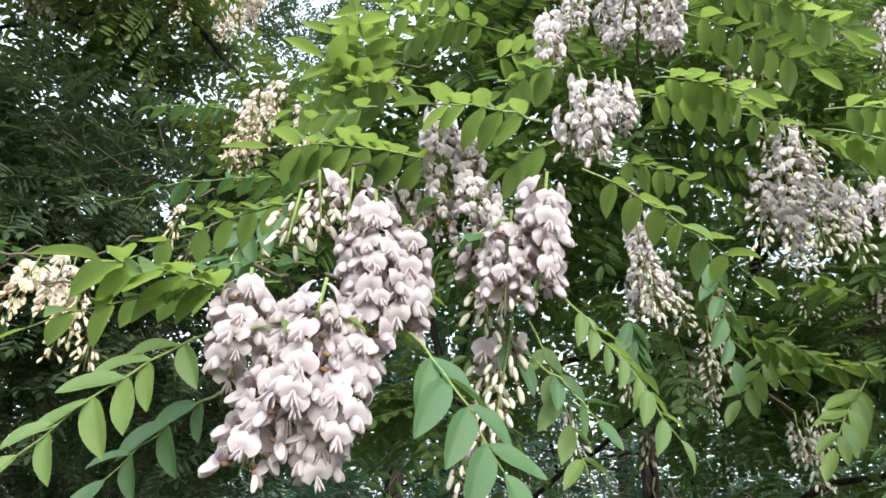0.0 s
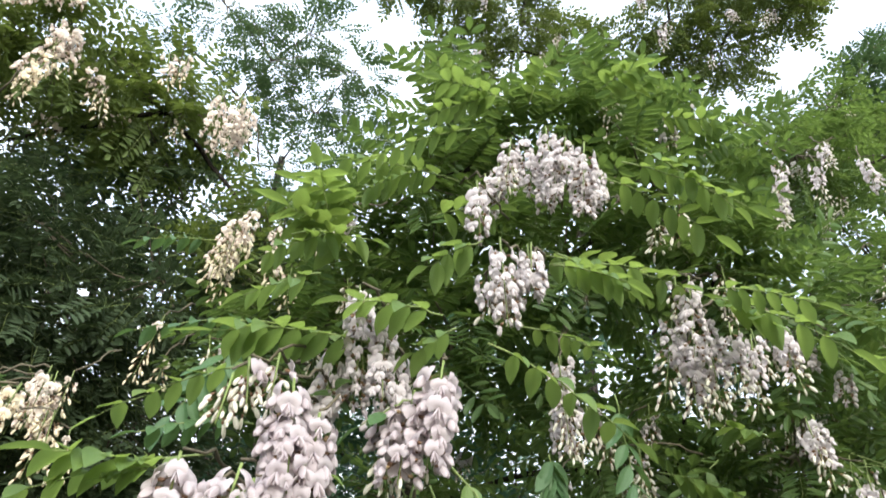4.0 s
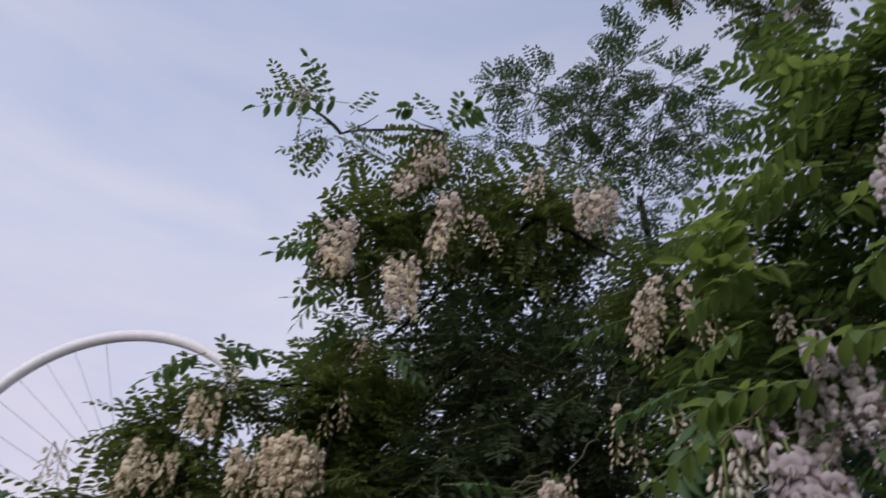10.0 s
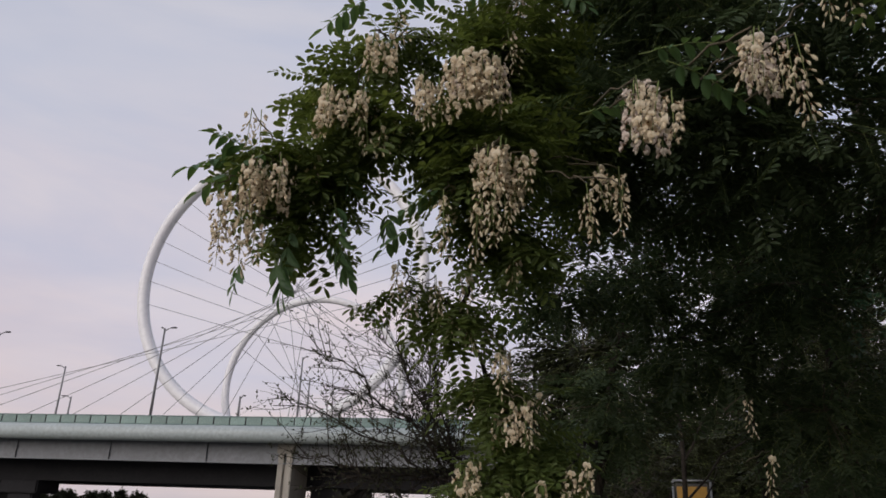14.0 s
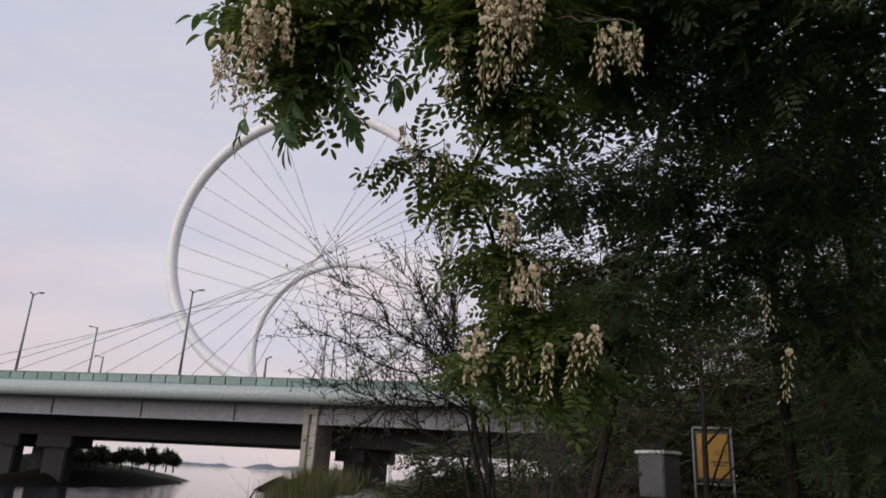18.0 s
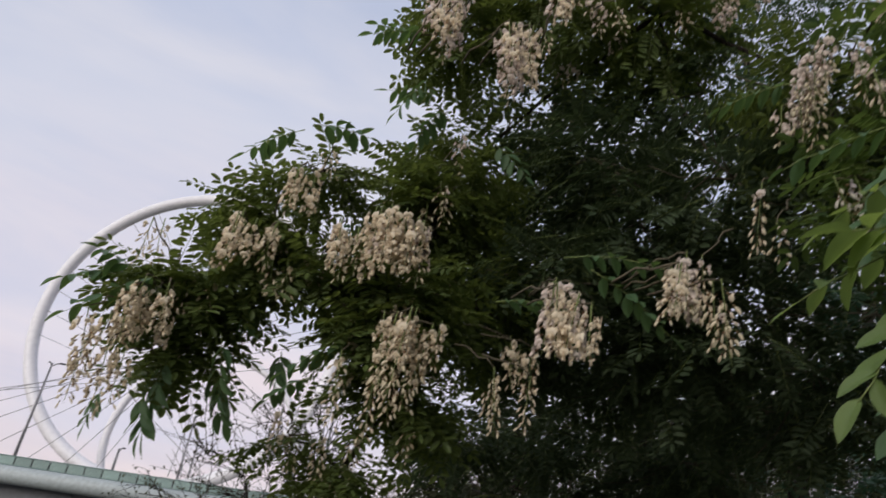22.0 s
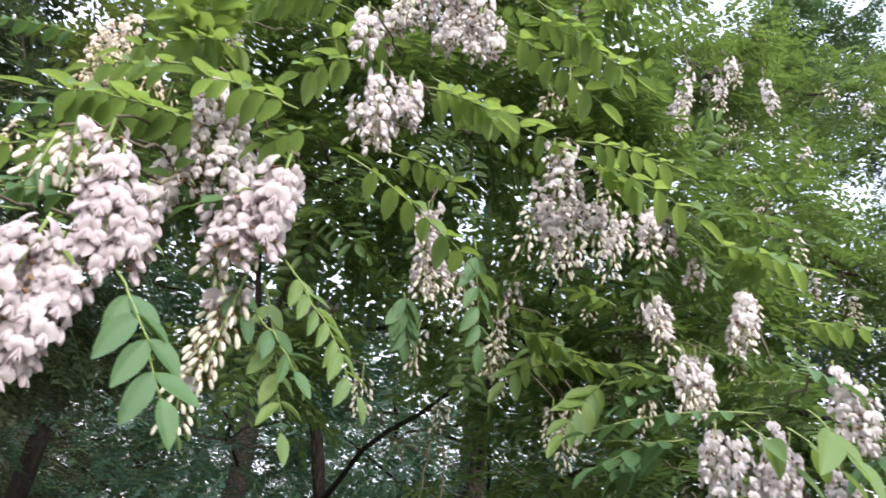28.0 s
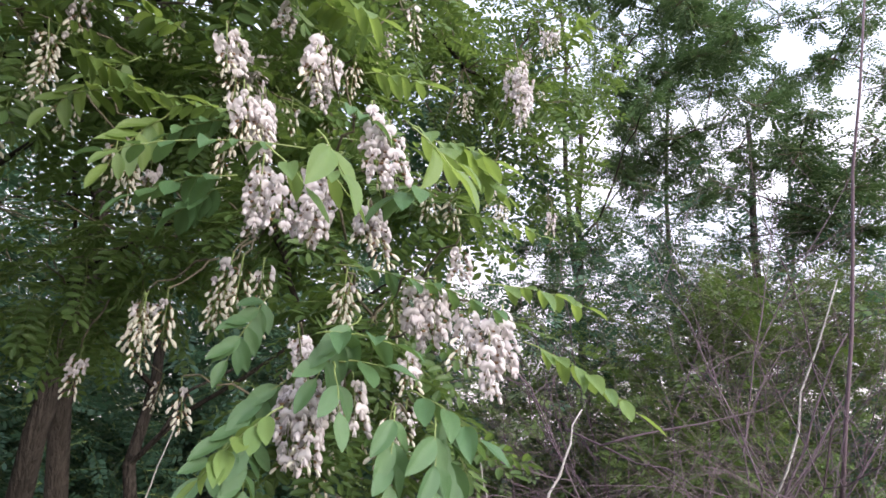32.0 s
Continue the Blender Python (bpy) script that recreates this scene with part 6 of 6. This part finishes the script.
on_bridge("pier_drain", bm, PAINT)
block("pier_column", (-0.6, 5.5, -2.0), (0.6, 15.0, 2.3), 0.05, STEEL_AND_SHADE)
block("pier_cap", (-1.2, 5.0, 2.2), (1.2, 15.5, 3.3), 0.05, STEEL_AND_SHADE)
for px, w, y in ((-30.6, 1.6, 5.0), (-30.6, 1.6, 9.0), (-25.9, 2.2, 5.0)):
    block("pier_column", (px - w / 2, y, -7), (px + w / 2, y + 1.2, 2.3), 0.1, STEEL_AND_SHADE, "pier shaft standing in the river, coloured near-black for shade")
    block("pier_cap", (px - w / 2 - 0.6, y - 0.4, 2.2), (px + w / 2 + 0.6, y + 2.5, 3.3), 0.1, STEEL_AND_SHADE)


def ring_arch(cx, cz, r, y, thick, a0, a1, label):
    bm = bmesh.new()
    pts = [(cx + r * math.cos(radians(a)), y, cz + r * math.sin(radians(a))) for a in np.linspace(a0, a1, 90)]
    tube(bm, pts, [thick] * 90, 16)
    on_bridge("ring_arch", bm, ARCHPAINT, label, True)


def ring_point(cx, cz, r, y, a):
    return (cx + r * math.cos(radians(a)), y, cz + r * math.sin(radians(a)))


ring_arch(-7.67, 21.99, 13.75, 10, 0.56, -82, 262, "large white tubular steel ring arch")
ring_arch(-4.9, 12.48, 8.64, 14, 0.36, -62, 242, "smaller white tubular steel ring arch")
STAYS = ((190, 21), (180, 20), (171, 19), (162, 17.5), (152, 15.5), (142, 12.5), (131, 8.5), (120, 5), (108, 1.8),
         (-6, -41), (3, -36), (10, -32), (16, -27), (21, -22.5), (28, -18), (37, -14), (47, -11), (57, -8.4))
for a, xx in STAYS:
    bm = bmesh.new()
    pipe(bm, ring_point(-7.67, 21.99, 13.4, 10, a), (xx, 2.5, 7.3), 0.026, 5)
    on_bridge("stay_cable", bm, CABLE)
for i, a in enumerate((98, 112, 126, 140, 154)):
    bm = bmesh.new()
    pipe(bm, ring_point(-4.9, 12.48, 8.5, 14, a), (-4.9 + i * 1.6, 8, 7.2), 0.03, 5)
    on_bridge("stay_cable", bm, CABLE)
for xx in (-36, -32, -27, -22.5, -18, -14, -11, -8.4, 1.8, 5):
    bm = bmesh.new()
    tube(bm, [(xx - 0.9, 0.1, 7.0), (xx + 0.7, 1.6, 8.0)], [0.09, 0.09], 8)
    on_bridge("cable_sleeve", bm, PAINT)


def street_lamp(x, y, top, arms):
    m = BRIDGE @ Matrix.Translation((x, y, 7.2))
    lamp = put(new("street_lamp"), None, m)
    tagged(lamp, "slender grey street lamp standing on the bridge deck", "street lamp", "lamps along the bridge")
    h = top - 7.2
    bm = bmesh.new()
    tube(bm, [(0, 0, 0), (0, 0, h * 0.5), (0, 0, h)], [0.13, 0.1, 0.07], 8)
    part("pole", bm, CABLE, lamp, m=m, smooth=True)
    bm = bmesh.new()
    tube(bm, [(0, 0, 0), (0, 0, 0.12)], [0.22, 0.22], 8)
    part("base_plate", bm, CABLE, lamp, m=m)
    for s_ in arms:
        bm = bmesh.new()
        tube(bm, [(0, 0, h - 0.25), (s_ * 0.45, 0, h + 0.02), (s_ * 0.8, 0, h + 0.03)], [0.05, 0.045, 0.04], 6)
        arm = part("arm", bm, CABLE, lamp, m=m)
        bm = bmesh.new()
        box(bm, (min(s_ * 0.6, s_ * 1.05), -0.12, h), (max(s_ * 0.6, s_ * 1.05), 0.12, h + 0.1), 0.03)
        part("lamp_head", bm, STEEL_AND_SHADE, arm, m=m)


for x, y, top, arms in ((-30.6, 4, 15.4, (1, -0.3)), (-33.9, 18, 15.2, (-1,)), (-32.5, 18, 12.0, (-1,)), (-15.0, 4, 15.7, (1, -0.3)), (-5.4, 12, 14.9, (0.5,)), (-6.6, 18, 14.0, (0.5,)), (-6.2, 1.2, 9.6, (0.4,)), (-46, 4, 15.5, (1, -0.3)), (8, 4, 15.5, (1, -0.3))):
    street_lamp(x, y, top, arms)

# ---- far shore with trees, spit ----
def far_clump(x, y, z, r, h, seed, name, label):
    """Distant tree: short trunk and a ragged crown of many small leaf faces."""
    rng = np.random.RandomState(seed)
    root = thing(name, (x, y, z), label, "tree", "trees on the far shore")
    bm = bmesh.new()
    tube(bm, [(x, y, z - 0.5), (x, y, z + h * 0.6)], [0.11, 0.05], 6)
    part("trunk", bm, BARK, root)
    n = 900
    d = rng.normal(size=(n, 3))
    d /= np.linalg.norm(d, axis=1, keepdims=True)
    lump = 0.75 + 0.3 * np.sin(d[:, :1] * 5 + seed) * np.cos(d[:, 1:2] * 4 + seed)
    c = d * rng.uniform(0.35, 1, (n, 1)) * lump * np.array([r, r, h * 0.5]) + np.array([x, y, z + h * 0.55])
    q = rng.normal(size=(n, 4, 3)) * 0.11
    # Far crowns share the leaf colour that was darkened for shade.
    me = mesh_of("crown", (c[:, None, :] + q).reshape(-1, 3), [np.arange(n * 4).reshape(-1, 4)], [0], [CROWN_DARK_SHADE])
    tagged(shared("crown", me, root, Matrix.Identity(4)), kind="stuff")


shore_rng = random.Random(4)
for i in range(15):
    a = radians(72.5 + i * 0.55 + shore_rng.uniform(-0.15, 0.15))
    d = shore_rng.uniform(90, 97)
    far_clump(-math.sin(a) * d, math.cos(a) * d, 0.6, shore_rng.uniform(0.8, 1.6), shore_rng.uniform(1.2, 2.5), i, "shore_tree", "dark leafy tree on the low far shore")


def mound(name, x, y, rx, ry, h, turn, mat, label, seed):
    bm = bmesh.new()
    rows = []
    for i in range(9):
        t = i / 8
        rows.append([bm.verts.new((rx * t * math.cos(a), ry * t * math.sin(a), h * (1 - t * t) * (1 + 0.3 * noise.noise(Vector((t * 3, a, seed)))) - 0.3 * t)) for a in (2 * math.pi * k / 28 for k in range(28))])
    for a, b in zip(rows, rows[1:]):
        for k in range(28):
            bm.faces.new((a[k], b[k], b[(k + 1) % 28], a[(k + 1) % 28]))
    tagged(part(name, bm, mat, None, m=pose(x, y, -1.0, 0, 0, turn), smooth=True), label, "bank", kind="structure")


mound("ground_spit", -73.8, 35.1, 5.7, 2.2, 1.3, 128, BACKLIT_BANK, "stony spit reaching into the river, coloured dark as if backlit", 1)
mound("ground_shore", -93.1, 16.6, 19, 5.3, 2.15, 108, MEADOW, "low grassy far shore under scattered trees", 5)
mound("ground_islet", -75.5, 16.2, 18.5, 3.5, 1.4, 133, BACKLIT_BANK, "low islet with scrub along the river, coloured dark as if backlit", 2)

# ---- riprap bank ----
riprap = thing("riprap_bank", (-20, 8, -2), "bank slope armoured with loose grey riprap stones", "stone bank")
stone_meshes = []
for sd in range(5):
    rng = random.Random(sd)
    bm = bmesh.new()
    bmesh.ops.create_icosphere(bm, subdivisions=1, radius=0.5)
    for v in bm.verts:
        v.co = Vector((v.co.x * 1.15, v.co.y * 0.9, v.co.z * 0.65)) * rng.uniform(0.78, 1.15)
    me = bpy.data.meshes.new("stone")
    bm.to_mesh(me)
    bm.free()
    me.materials.append(STONE)
    stone_meshes.append(me)
stone_rng = random.Random(9)
laid, tries = 0, 0
while laid < 300:
    u = 14 + 34 * stone_rng.random() ** 1.3
    v = -6.4 + 4.8 * stone_rng.random() - 0.1 * max(0, u - 19)
    x, y = -0.8 * u + 0.6 * v, 0.6 * u + 0.8 * v
    g = stone_rng.uniform(0.45, 1.0)
    m = pose(x, y, float(ground_height(x, y)) + 0.14 * g, stone_rng.uniform(-18, 18), stone_rng.uniform(-18, 18), stone_rng.uniform(0, 360)) @ Matrix.Scale(g, 4)
    shared("stone", stone_rng.choice(stone_meshes), riprap, m)
    laid += 1
# the rest of the stones, too many to pick apart
SV = np.array([v.co for v in stone_meshes[0].vertices])
SF = np.array([list(p.vertices) for p in stone_meshes[0].polygons])
nr = np.random.RandomState(3)
n = 2200
u = 12 + 60 * nr.uniform(0, 1, n)
v = -7 + 5.8 * nr.uniform(0, 1, n) - 0.1 * np.maximum(0, u - 19)
cx, cy = -0.8 * u + 0.6 * v, 0.6 * u + 0.8 * v
ang, g = nr.uniform(0, 6.28, n), nr.uniform(0.35, 0.9, n)
co, si = np.cos(ang), np.sin(ang)
W = np.stack([(SV[None, :, 0] * co[:, None] - SV[None, :, 1] * si[:, None]) * g[:, None] + cx[:, None], (SV[None, :, 0] * si[:, None] + SV[None, :, 1] * co[:, None]) * g[:, None] + cy[:, None], SV[None, :, 2] * g[:, None] + ground_height(cx, cy)[:, None]], 2)
me = mesh_of("rubble", W.reshape(-1, 3), [(SF[None] + np.arange(n)[:, None, None] * len(SV)).reshape(-1, 3)], [0], [STONE])
tagged(shared("rubble", me, riprap, Matrix.Identity(4)), kind="stuff")


def blades(name, cx, cy, spread, count, height, mat, label, seed, category="reeds"):
    """A stand of thin upright blades."""
    rng = np.random.RandomState(seed)
    x, y = cx + rng.normal(size=count) * spread, cy + rng.normal(size=count) * spread
    z = ground_height(x, y) - 0.05
    h = height * rng.uniform(0.5, 1.1, count)
    lean = rng.normal(size=(count, 2)) * 0.22 * h[:, None]
    w = 0.004 * height
    a = rng.uniform(0, 6.28, count)
    dx, dy = np.cos(a) * w, np.sin(a) * w
    V = np.stack([np.stack([x - dx, y - dy, z], 1), np.stack([x + dx, y + dy, z], 1), np.stack([x + dx + lean[:, 0] * 0.4, y + dy + lean[:, 1] * 0.4, z + h * 0.6], 1), np.stack([x + lean[:, 0], y + lean[:, 1], z + h], 1), np.stack([x - dx + lean[:, 0] * 0.4, y - dy + lean[:, 1] * 0.4, z + h * 0.6], 1)], 1)
    me = mesh_of(name, V.reshape(-1, 3), [np.arange(count * 5).reshape(-1, 5)], [0], [mat])
    tagged(shared(name, me, None, Matrix.Identity(4)), label, category, kind="stuff")


blades("reed_bed", -46.5, 24.0, 1.3, 3000, 2.6, REED, "olive reeds growing at the foot of the bridge pier", 1)
blades("reed_bed", -43.5, 23.5, 1.2, 1500, 2.0, REED, "straw-coloured reeds on the stony bank", 2)

blades("dead_reed_bed", -5.4, 4.6, 0.7, 5000, 1.0, BROWNREED, "dead brown reeds beside the stony bank", 3)
blades("dead_reed_bed", -6.6, 6.9, 0.8, 5000, 1.3, BROWNREED, "dead brown reeds beside the stony bank", 4)

# ---- switch box and warning sign ----
BOXM = pose(-4.46, 5.84, 0, 0, 0, 2)
cabinet = put(new("switch_box"), None, BOXM @ Matrix.Translation((0, 0, 0.3)))
tagged(cabinet, "grey metal switch box on a galvanised post", "switch box")
bm = bmesh.new()
box(bm, (-0.14, -0.1, 1.16), (0.14, 0.16, 1.55), 0.006)
body = part("body", bm, BOXGREY, cabinet, m=BOXM)
bm = bmesh.new()
box(bm, (-0.13, -0.108, 1.17), (0.13, -0.1, 1.54), 0.003)
door = part("door", bm, BOXGREY, body, m=BOXM)
bm = bmesh.new()
tube(bm, [(-0.105, -0.125, 1.36), (-0.105, -0.1, 1.36)], [0.01, 0.01], 8)
part("lock", bm, SIGNBLACK, body, "black lock", BOXM)
for i in range(4):
    bm = bmesh.new()
    box(bm, (0.139, 0.03, 1.24 + i * 0.02), (0.144, 0.11, 1.25 + i * 0.02), 0.001)
    part("vent_slot", bm, GALV, body, m=BOXM)
bm = bmesh.new()
box(bm, (-0.165, -0.13, 1.55), (0.16, 0.18, 1.578), 0.008)
part("lid", bm, ARCHPAINT, cabinet, "light rain lid", BOXM)
bm = bmesh.new()
tube(bm, [(0.06, 0.0, 0.1), (0.06, 0.0, 1.2)], [0.024, 0.024], 10)
part("post", bm, GALV, cabinet, m=BOXM)
bm = bmesh.new()
box(bm, (-0.12, -0.12, 0.5), (0.22, 0.12, 0.6), 0.01)
part("foot", bm, CONCRETE, cabinet, m=BOXM)

SIGNM = pose(-4.2, 6.37, 0, 0, 0, 31)
sign = put(new("warning_sign"), None, SIGNM @ Matrix.Translation((0, 0, 0.3)))
tagged(sign, "yellow warning sign in a tubular metal stand", "sign")
bm = bmesh.new()
box(bm, (-0.155, -0.008, 1.33), (0.155, 0.008, 1.8), 0.003)
panel = part("panel", bm, SIGNBLACK, sign, m=SIGNM)
bm = bmesh.new()
box(bm, (-0.14, -0.014, 1.36), (0.14, -0.0085, 1.77), 0.002)
face = part("face", bm, SIGNYELLOW, panel, "weathered yellow face", SIGNM)
for xx in (-0.175, 0.175):
    bm = bmesh.new()
    tube(bm, [(xx, 0, 0.1), (xx, 0, 1.82)], [0.012, 0.012], 8)
    part("post", bm, GALV, sign, m=SIGNM, smooth=True)
for zz in (1.825, 1.3):
    bm = bmesh.new()
    tube(bm, [(-0.175, 0, zz), (0.175, 0, zz)], [0.012, 0.012], 8)
    part("crossbar", bm, GALV, sign, m=SIGNM, smooth=True)


def lettering(text, x, z, size, parent, m):
    cu = bpy.data.curves.new("lettering", "FONT")
    cu.body, cu.size, cu.extrude, cu.align_x = text, size, 0.001, "CENTER"
    ob = new("lettering", cu)
    cu.materials.append(SIGNBLACK)
    put(ob, parent, m @ Matrix.Translation((x, -0.016, z)) @ pose(0, 0, 0, 90, 0, 0))


lettering("도", -0.09, 1.57, 0.07, panel, SIGNM)
lettering("스관", 0.07, 1.57, 0.07, panel, SIGNM)
for i, w in enumerate((0.16, 0.12)):
    bm = bmesh.new()
    box(bm, (0.06 - w / 2, -0.017, 1.5 - i * 0.03), (0.06 + w / 2, -0.014, 1.514 - i * 0.03))
    part("small_print", bm, SIGNBLACK, panel, m=SIGNM)

# ---- bare shrub, brushwood, dry stalks, thicket trunks ----
def twiggy(bm, p, way, length, radius, depth, rng, tips, up=0.12, spread=0.55):
    """Branches of a bare bush, forking as they thin out."""
    steps = 4
    pts = [p]
    d = way.normalized()
    for i in range(steps):
        d = (d + Vector((rng.gauss(0, 0.14), rng.gauss(0, 0.14), rng.gauss(0, 0.12) + up * 0.3))).normalized()
        pts.append(pts[-1] + d * length / steps)
    tube(bm, pts, taper(radius, radius * 0.5, len(pts)), 4)
    tips.append((pts[-1].copy(), d.copy()))
    if depth:
        for i in range(1, steps + 1):
            for _ in range(2 if depth > 1 else 1):
                side = Vector((rng.gauss(0, 1), rng.gauss(0, 1), rng.gauss(0, 1)))
                w = (d + side * spread).normalized()
                twiggy(bm, pts[i], w, length * rng.uniform(0.4, 0.65), radius * 0.5, depth - 1, rng, tips, up, spread)


def bare_shrub(name, base, ways, length, radius, depth, mat, leafmat, leaf, label, seed, category="shrub", up=0.12):
    rng = random.Random(seed)
    root = thing(name, base, label, category)
    tips = []
    for w in ways:
        bm = bmesh.new()
        twiggy(bm, Vector(base) + Vector((0, 0, -0.02)), Vector(w), length * rng.uniform(0.8, 1.1), radius, depth, rng, tips, up)
        part("branch", bm, mat, root)
    if leaf:
        V, F = [], []
        for p, d in tips:
            for _ in range(3):
                q = p - d * rng.uniform(0, 0.12)
                a = Vector((rng.gauss(0, 1), rng.gauss(0, 1), rng.gauss(0, 1))).normalized()
                b = a.orthogonal().normalized()
                o = len(V)
                V += [q, q + (a + b * 0.45) * leaf * 0.5, q + a * leaf, q + (a - b * 0.45) * leaf * 0.5]
                F.append((o, o + 1, o + 2, o + 3))
        me = mesh_of("small_leaves", np.array(V), [np.array(F)], [0], [leafmat])
        tagged(shared("small_leaves", me, root, Matrix.Identity(4)), kind="stuff")
    return root


def arching_shrub(base, hub, goals, label, seed):
    """A nearly bare shrub whose limbs rise together and arch out to the open side, with fine forking twigs."""
    rng = random.Random(seed)
    root = thing("bare_shrub", base, label, "shrub")
    V, F = [], []
    for g in goals:
        start = Vector(hub) + Vector((rng.gauss(0, 0.05), rng.gauss(0, 0.05), rng.uniform(-0.25, 0.05)))
        path = bend(base, start, 0.05, 4, 0.03, rng)[:-1] + bend(start, g, 0.09 * (Vector(g) - start).length, 10, 0.035, rng)
        bm = bmesh.new()
        tube(bm, path, taper(0.010, 0.0022, len(path)), 5)
        tips = []
        for i in range(5, len(path) - 1):
            d = (path[i + 1] - path[i]).normalized()
            for _ in range(3):
                w = d + Vector((rng.gauss(0, 0.55), rng.gauss(0, 0.55), rng.gauss(0.15, 0.5)))
                twiggy(bm, path[i], w, rng.uniform(0.14, 0.36), 0.0032, 1, rng, tips, 0.1)
        part("branch", bm, BARK, root)
        for p, d in tips:
            for _ in range(2):
                q = p - d * rng.uniform(0, 0.1)
                a = Vector((rng.gauss(0, 1), rng.gauss(0, 1), rng.gauss(0, 1))).normalized()
                b = a.orthogonal().normalized()
                V += [q, q + (a + b * 0.5) * 0.011, q + a * 0.022, q + (a - b * 0.5) * 0.011]
                F.append(tuple(range(len(V) - 4, len(V))))
    me = mesh_of("small_leaves", np.array(V), [np.array(F)], [0], [CROWN_DARK_SHADE])
    tagged(shared("small_leaves", me, root, Matrix.Identity(4)), kind="stuff")


arching_shrub((-3.23, 2.92, 0.0), (-3.35, 2.67, 1.60), ((-4.10, 1.79, 2.03), (-3.56, 1.72, 2.29), (-3.74, 2.21, 2.56), (-3.51, 1.91, 2.05), (-4.07, 1.94, 1.75), (-3.19, 2.16, 2.58), (-4.00, 2.10, 1.46), (-3.43, 2.10, 1.86), (-3.68, 2.40, 2.34), (-3.54, 1.97, 1.61), (-3.54, 2.55, 2.42)), "nearly bare twiggy shrub with tiny new leaves", 5)

brush_rng = random.Random(77)
for i, (x, y) in enumerate(((3.4, 1.9), (3.6, 2.4), (3.9, 1.8), (4.4, 1.5), (4.3, 2.6), (-5.6, 5.2))):
    z = float(ground_height(x, y))
    ways = [Vector((brush_rng.gauss(0, 0.7), brush_rng.gauss(0, 0.7), brush_rng.uniform(0.5, 1.2))) for _ in range(5)]
    bare_shrub("dry_brush", (x, y, z), ways, 1.7, 0.0065, 3, DEAD, SHRUB_LEAF, 0.0, "tangle of dry purple-grey brushwood", 100 + i, "brushwood", 0.0)


def stalk(a, b, r, mat, label):
    bm = bmesh.new()
    path = bend(a, b, 0.0, 6, 0.012, brush_rng)
    tube(bm, path, taper(r, r * 0.45, 7), 6)
    ob = thing("dry_stalk", a, label, "stalk", "dry stalks")
    part("stem", bm, mat, ob, smooth=True)


stalk((2.562, 1.220, 1.488), (2.715, 1.006, 2.223), 0.0045, DRY, "pale dry reed stalk leaning in the brush")
stalk((2.121, 1.785, 1.449), (2.286, 1.761, 1.790), 0.006, DRY, "broken pale dry stalk")
stalk((2.835, 1.346, 1.473), (3.020, 1.130, 2.093), 0.005, DEAD, "brown dry stalk leaning in the brush")
stalk((2.253, 1.655, 1.661), (2.630, 1.301, 1.791), 0.0045, DEAD, "crooked reddish dry branch")
stalk((3.195, 1.304, 1.470), (2.879, 0.863, 3.298), 0.009, DEAD, "tall bare grey sapling")
stalk((2.317, 1.878, 1.721), (2.499, 1.326, 1.515), 0.0045, DEAD, "fallen thin grey branch")
stalk((1.896, 2.463, 1.397), (1.899, 2.467, 1.794), 0.003, DRY, "thin dry reed stalk")
stalk((1.111, 3.014, 1.365), (1.218, 2.990, 1.834), 0.003, DRY, "thin dry reed stalk")
stalk((2.225, 2.227, 1.411), (2.208, 2.251, 1.694), 0.003, DRY, "thin dry reed stalk")

for i, (x, y, lean, h, g) in enumerate(((-3.76, 5.64, -0.06, 3.0, 0.034), (1.2, 3.7, 0.1, 3.2, 0.04), (5.4, 4.6, -0.3, 5.5, 0.04), (6.4, 4.3, 0.05, 5.5, 0.035), (6.9, 3.4, 0.4, 5.0, 0.03))):
    z = float(ground_height(x, y))
    ob = thing("bare_tree", (x, y, z), "slim dark trunk in the thicket with a few branches", "tree", "trunks in the thicket")
    bm = bmesh.new()
    path = bend((x, y, z - 0.1), (x + lean, y, z + h), 0, 8, 0.05, brush_rng)
    tube(bm, path, taper(g, g * 0.4, 9), 8)
    part("trunk", bm, BARK, ob, smooth=True)
    for k in range(6):
        p = path[3 + k % 5]
        bm = bmesh.new()
        tube(bm, bend(p, p + Vector((brush_rng.gauss(0, 0.7), brush_rng.gauss(0, 0.7), brush_rng.uniform(0.3, 0.9))), 0.05, 4, 0.04, brush_rng), taper(g * 0.35, g * 0.12, 5), 5)
        part("branch", bm, BARK, ob)

# grass and stalks on the near bank
def grass_field(name, x0, x1, y0, y1, count, height, mat, label, seed):
    rng = np.random.RandomState(seed)
    x, y = rng.uniform(x0, x1, count), rng.uniform(y0, y1, count)
    z = ground_height(x, y) - 0.02
    h = height * rng.uniform(0.4, 1.2, count)
    lean = rng.normal(size=(count, 2)) * 0.35 * h[:, None]
    a = rng.uniform(0, 6.28, count)
    dx, dy = np.cos(a) * 0.006, np.sin(a) * 0.006
    V = np.stack([np.stack([x - dx, y - dy, z], 1), np.stack([x + dx, y + dy, z], 1), np.stack([x + lean[:, 0], y + lean[:, 1], z + h], 1)], 1)
    me = mesh_of(name, V.reshape(-1, 3), [np.arange(count * 3).reshape(-1, 3)], [0], [mat])
    tagged(shared(name, me, None, Matrix.Identity(4)), label, "grass", kind="stuff")


GRASS = leafy("grass", (0.09, 0.15, 0.04), (0.16, 0.20, 0.06), (0.16, 0.22, 0.05), 0.3)
grass_field("grass", -7, 9, -5, 14, 110000, 0.2, GRASS, "rough green grass on the bank", 1)
grass_field("dry_grass", -6, 8, 2.6, 10, 9000, 0.5, DRY, "scattered dry straw-coloured grass", 2)
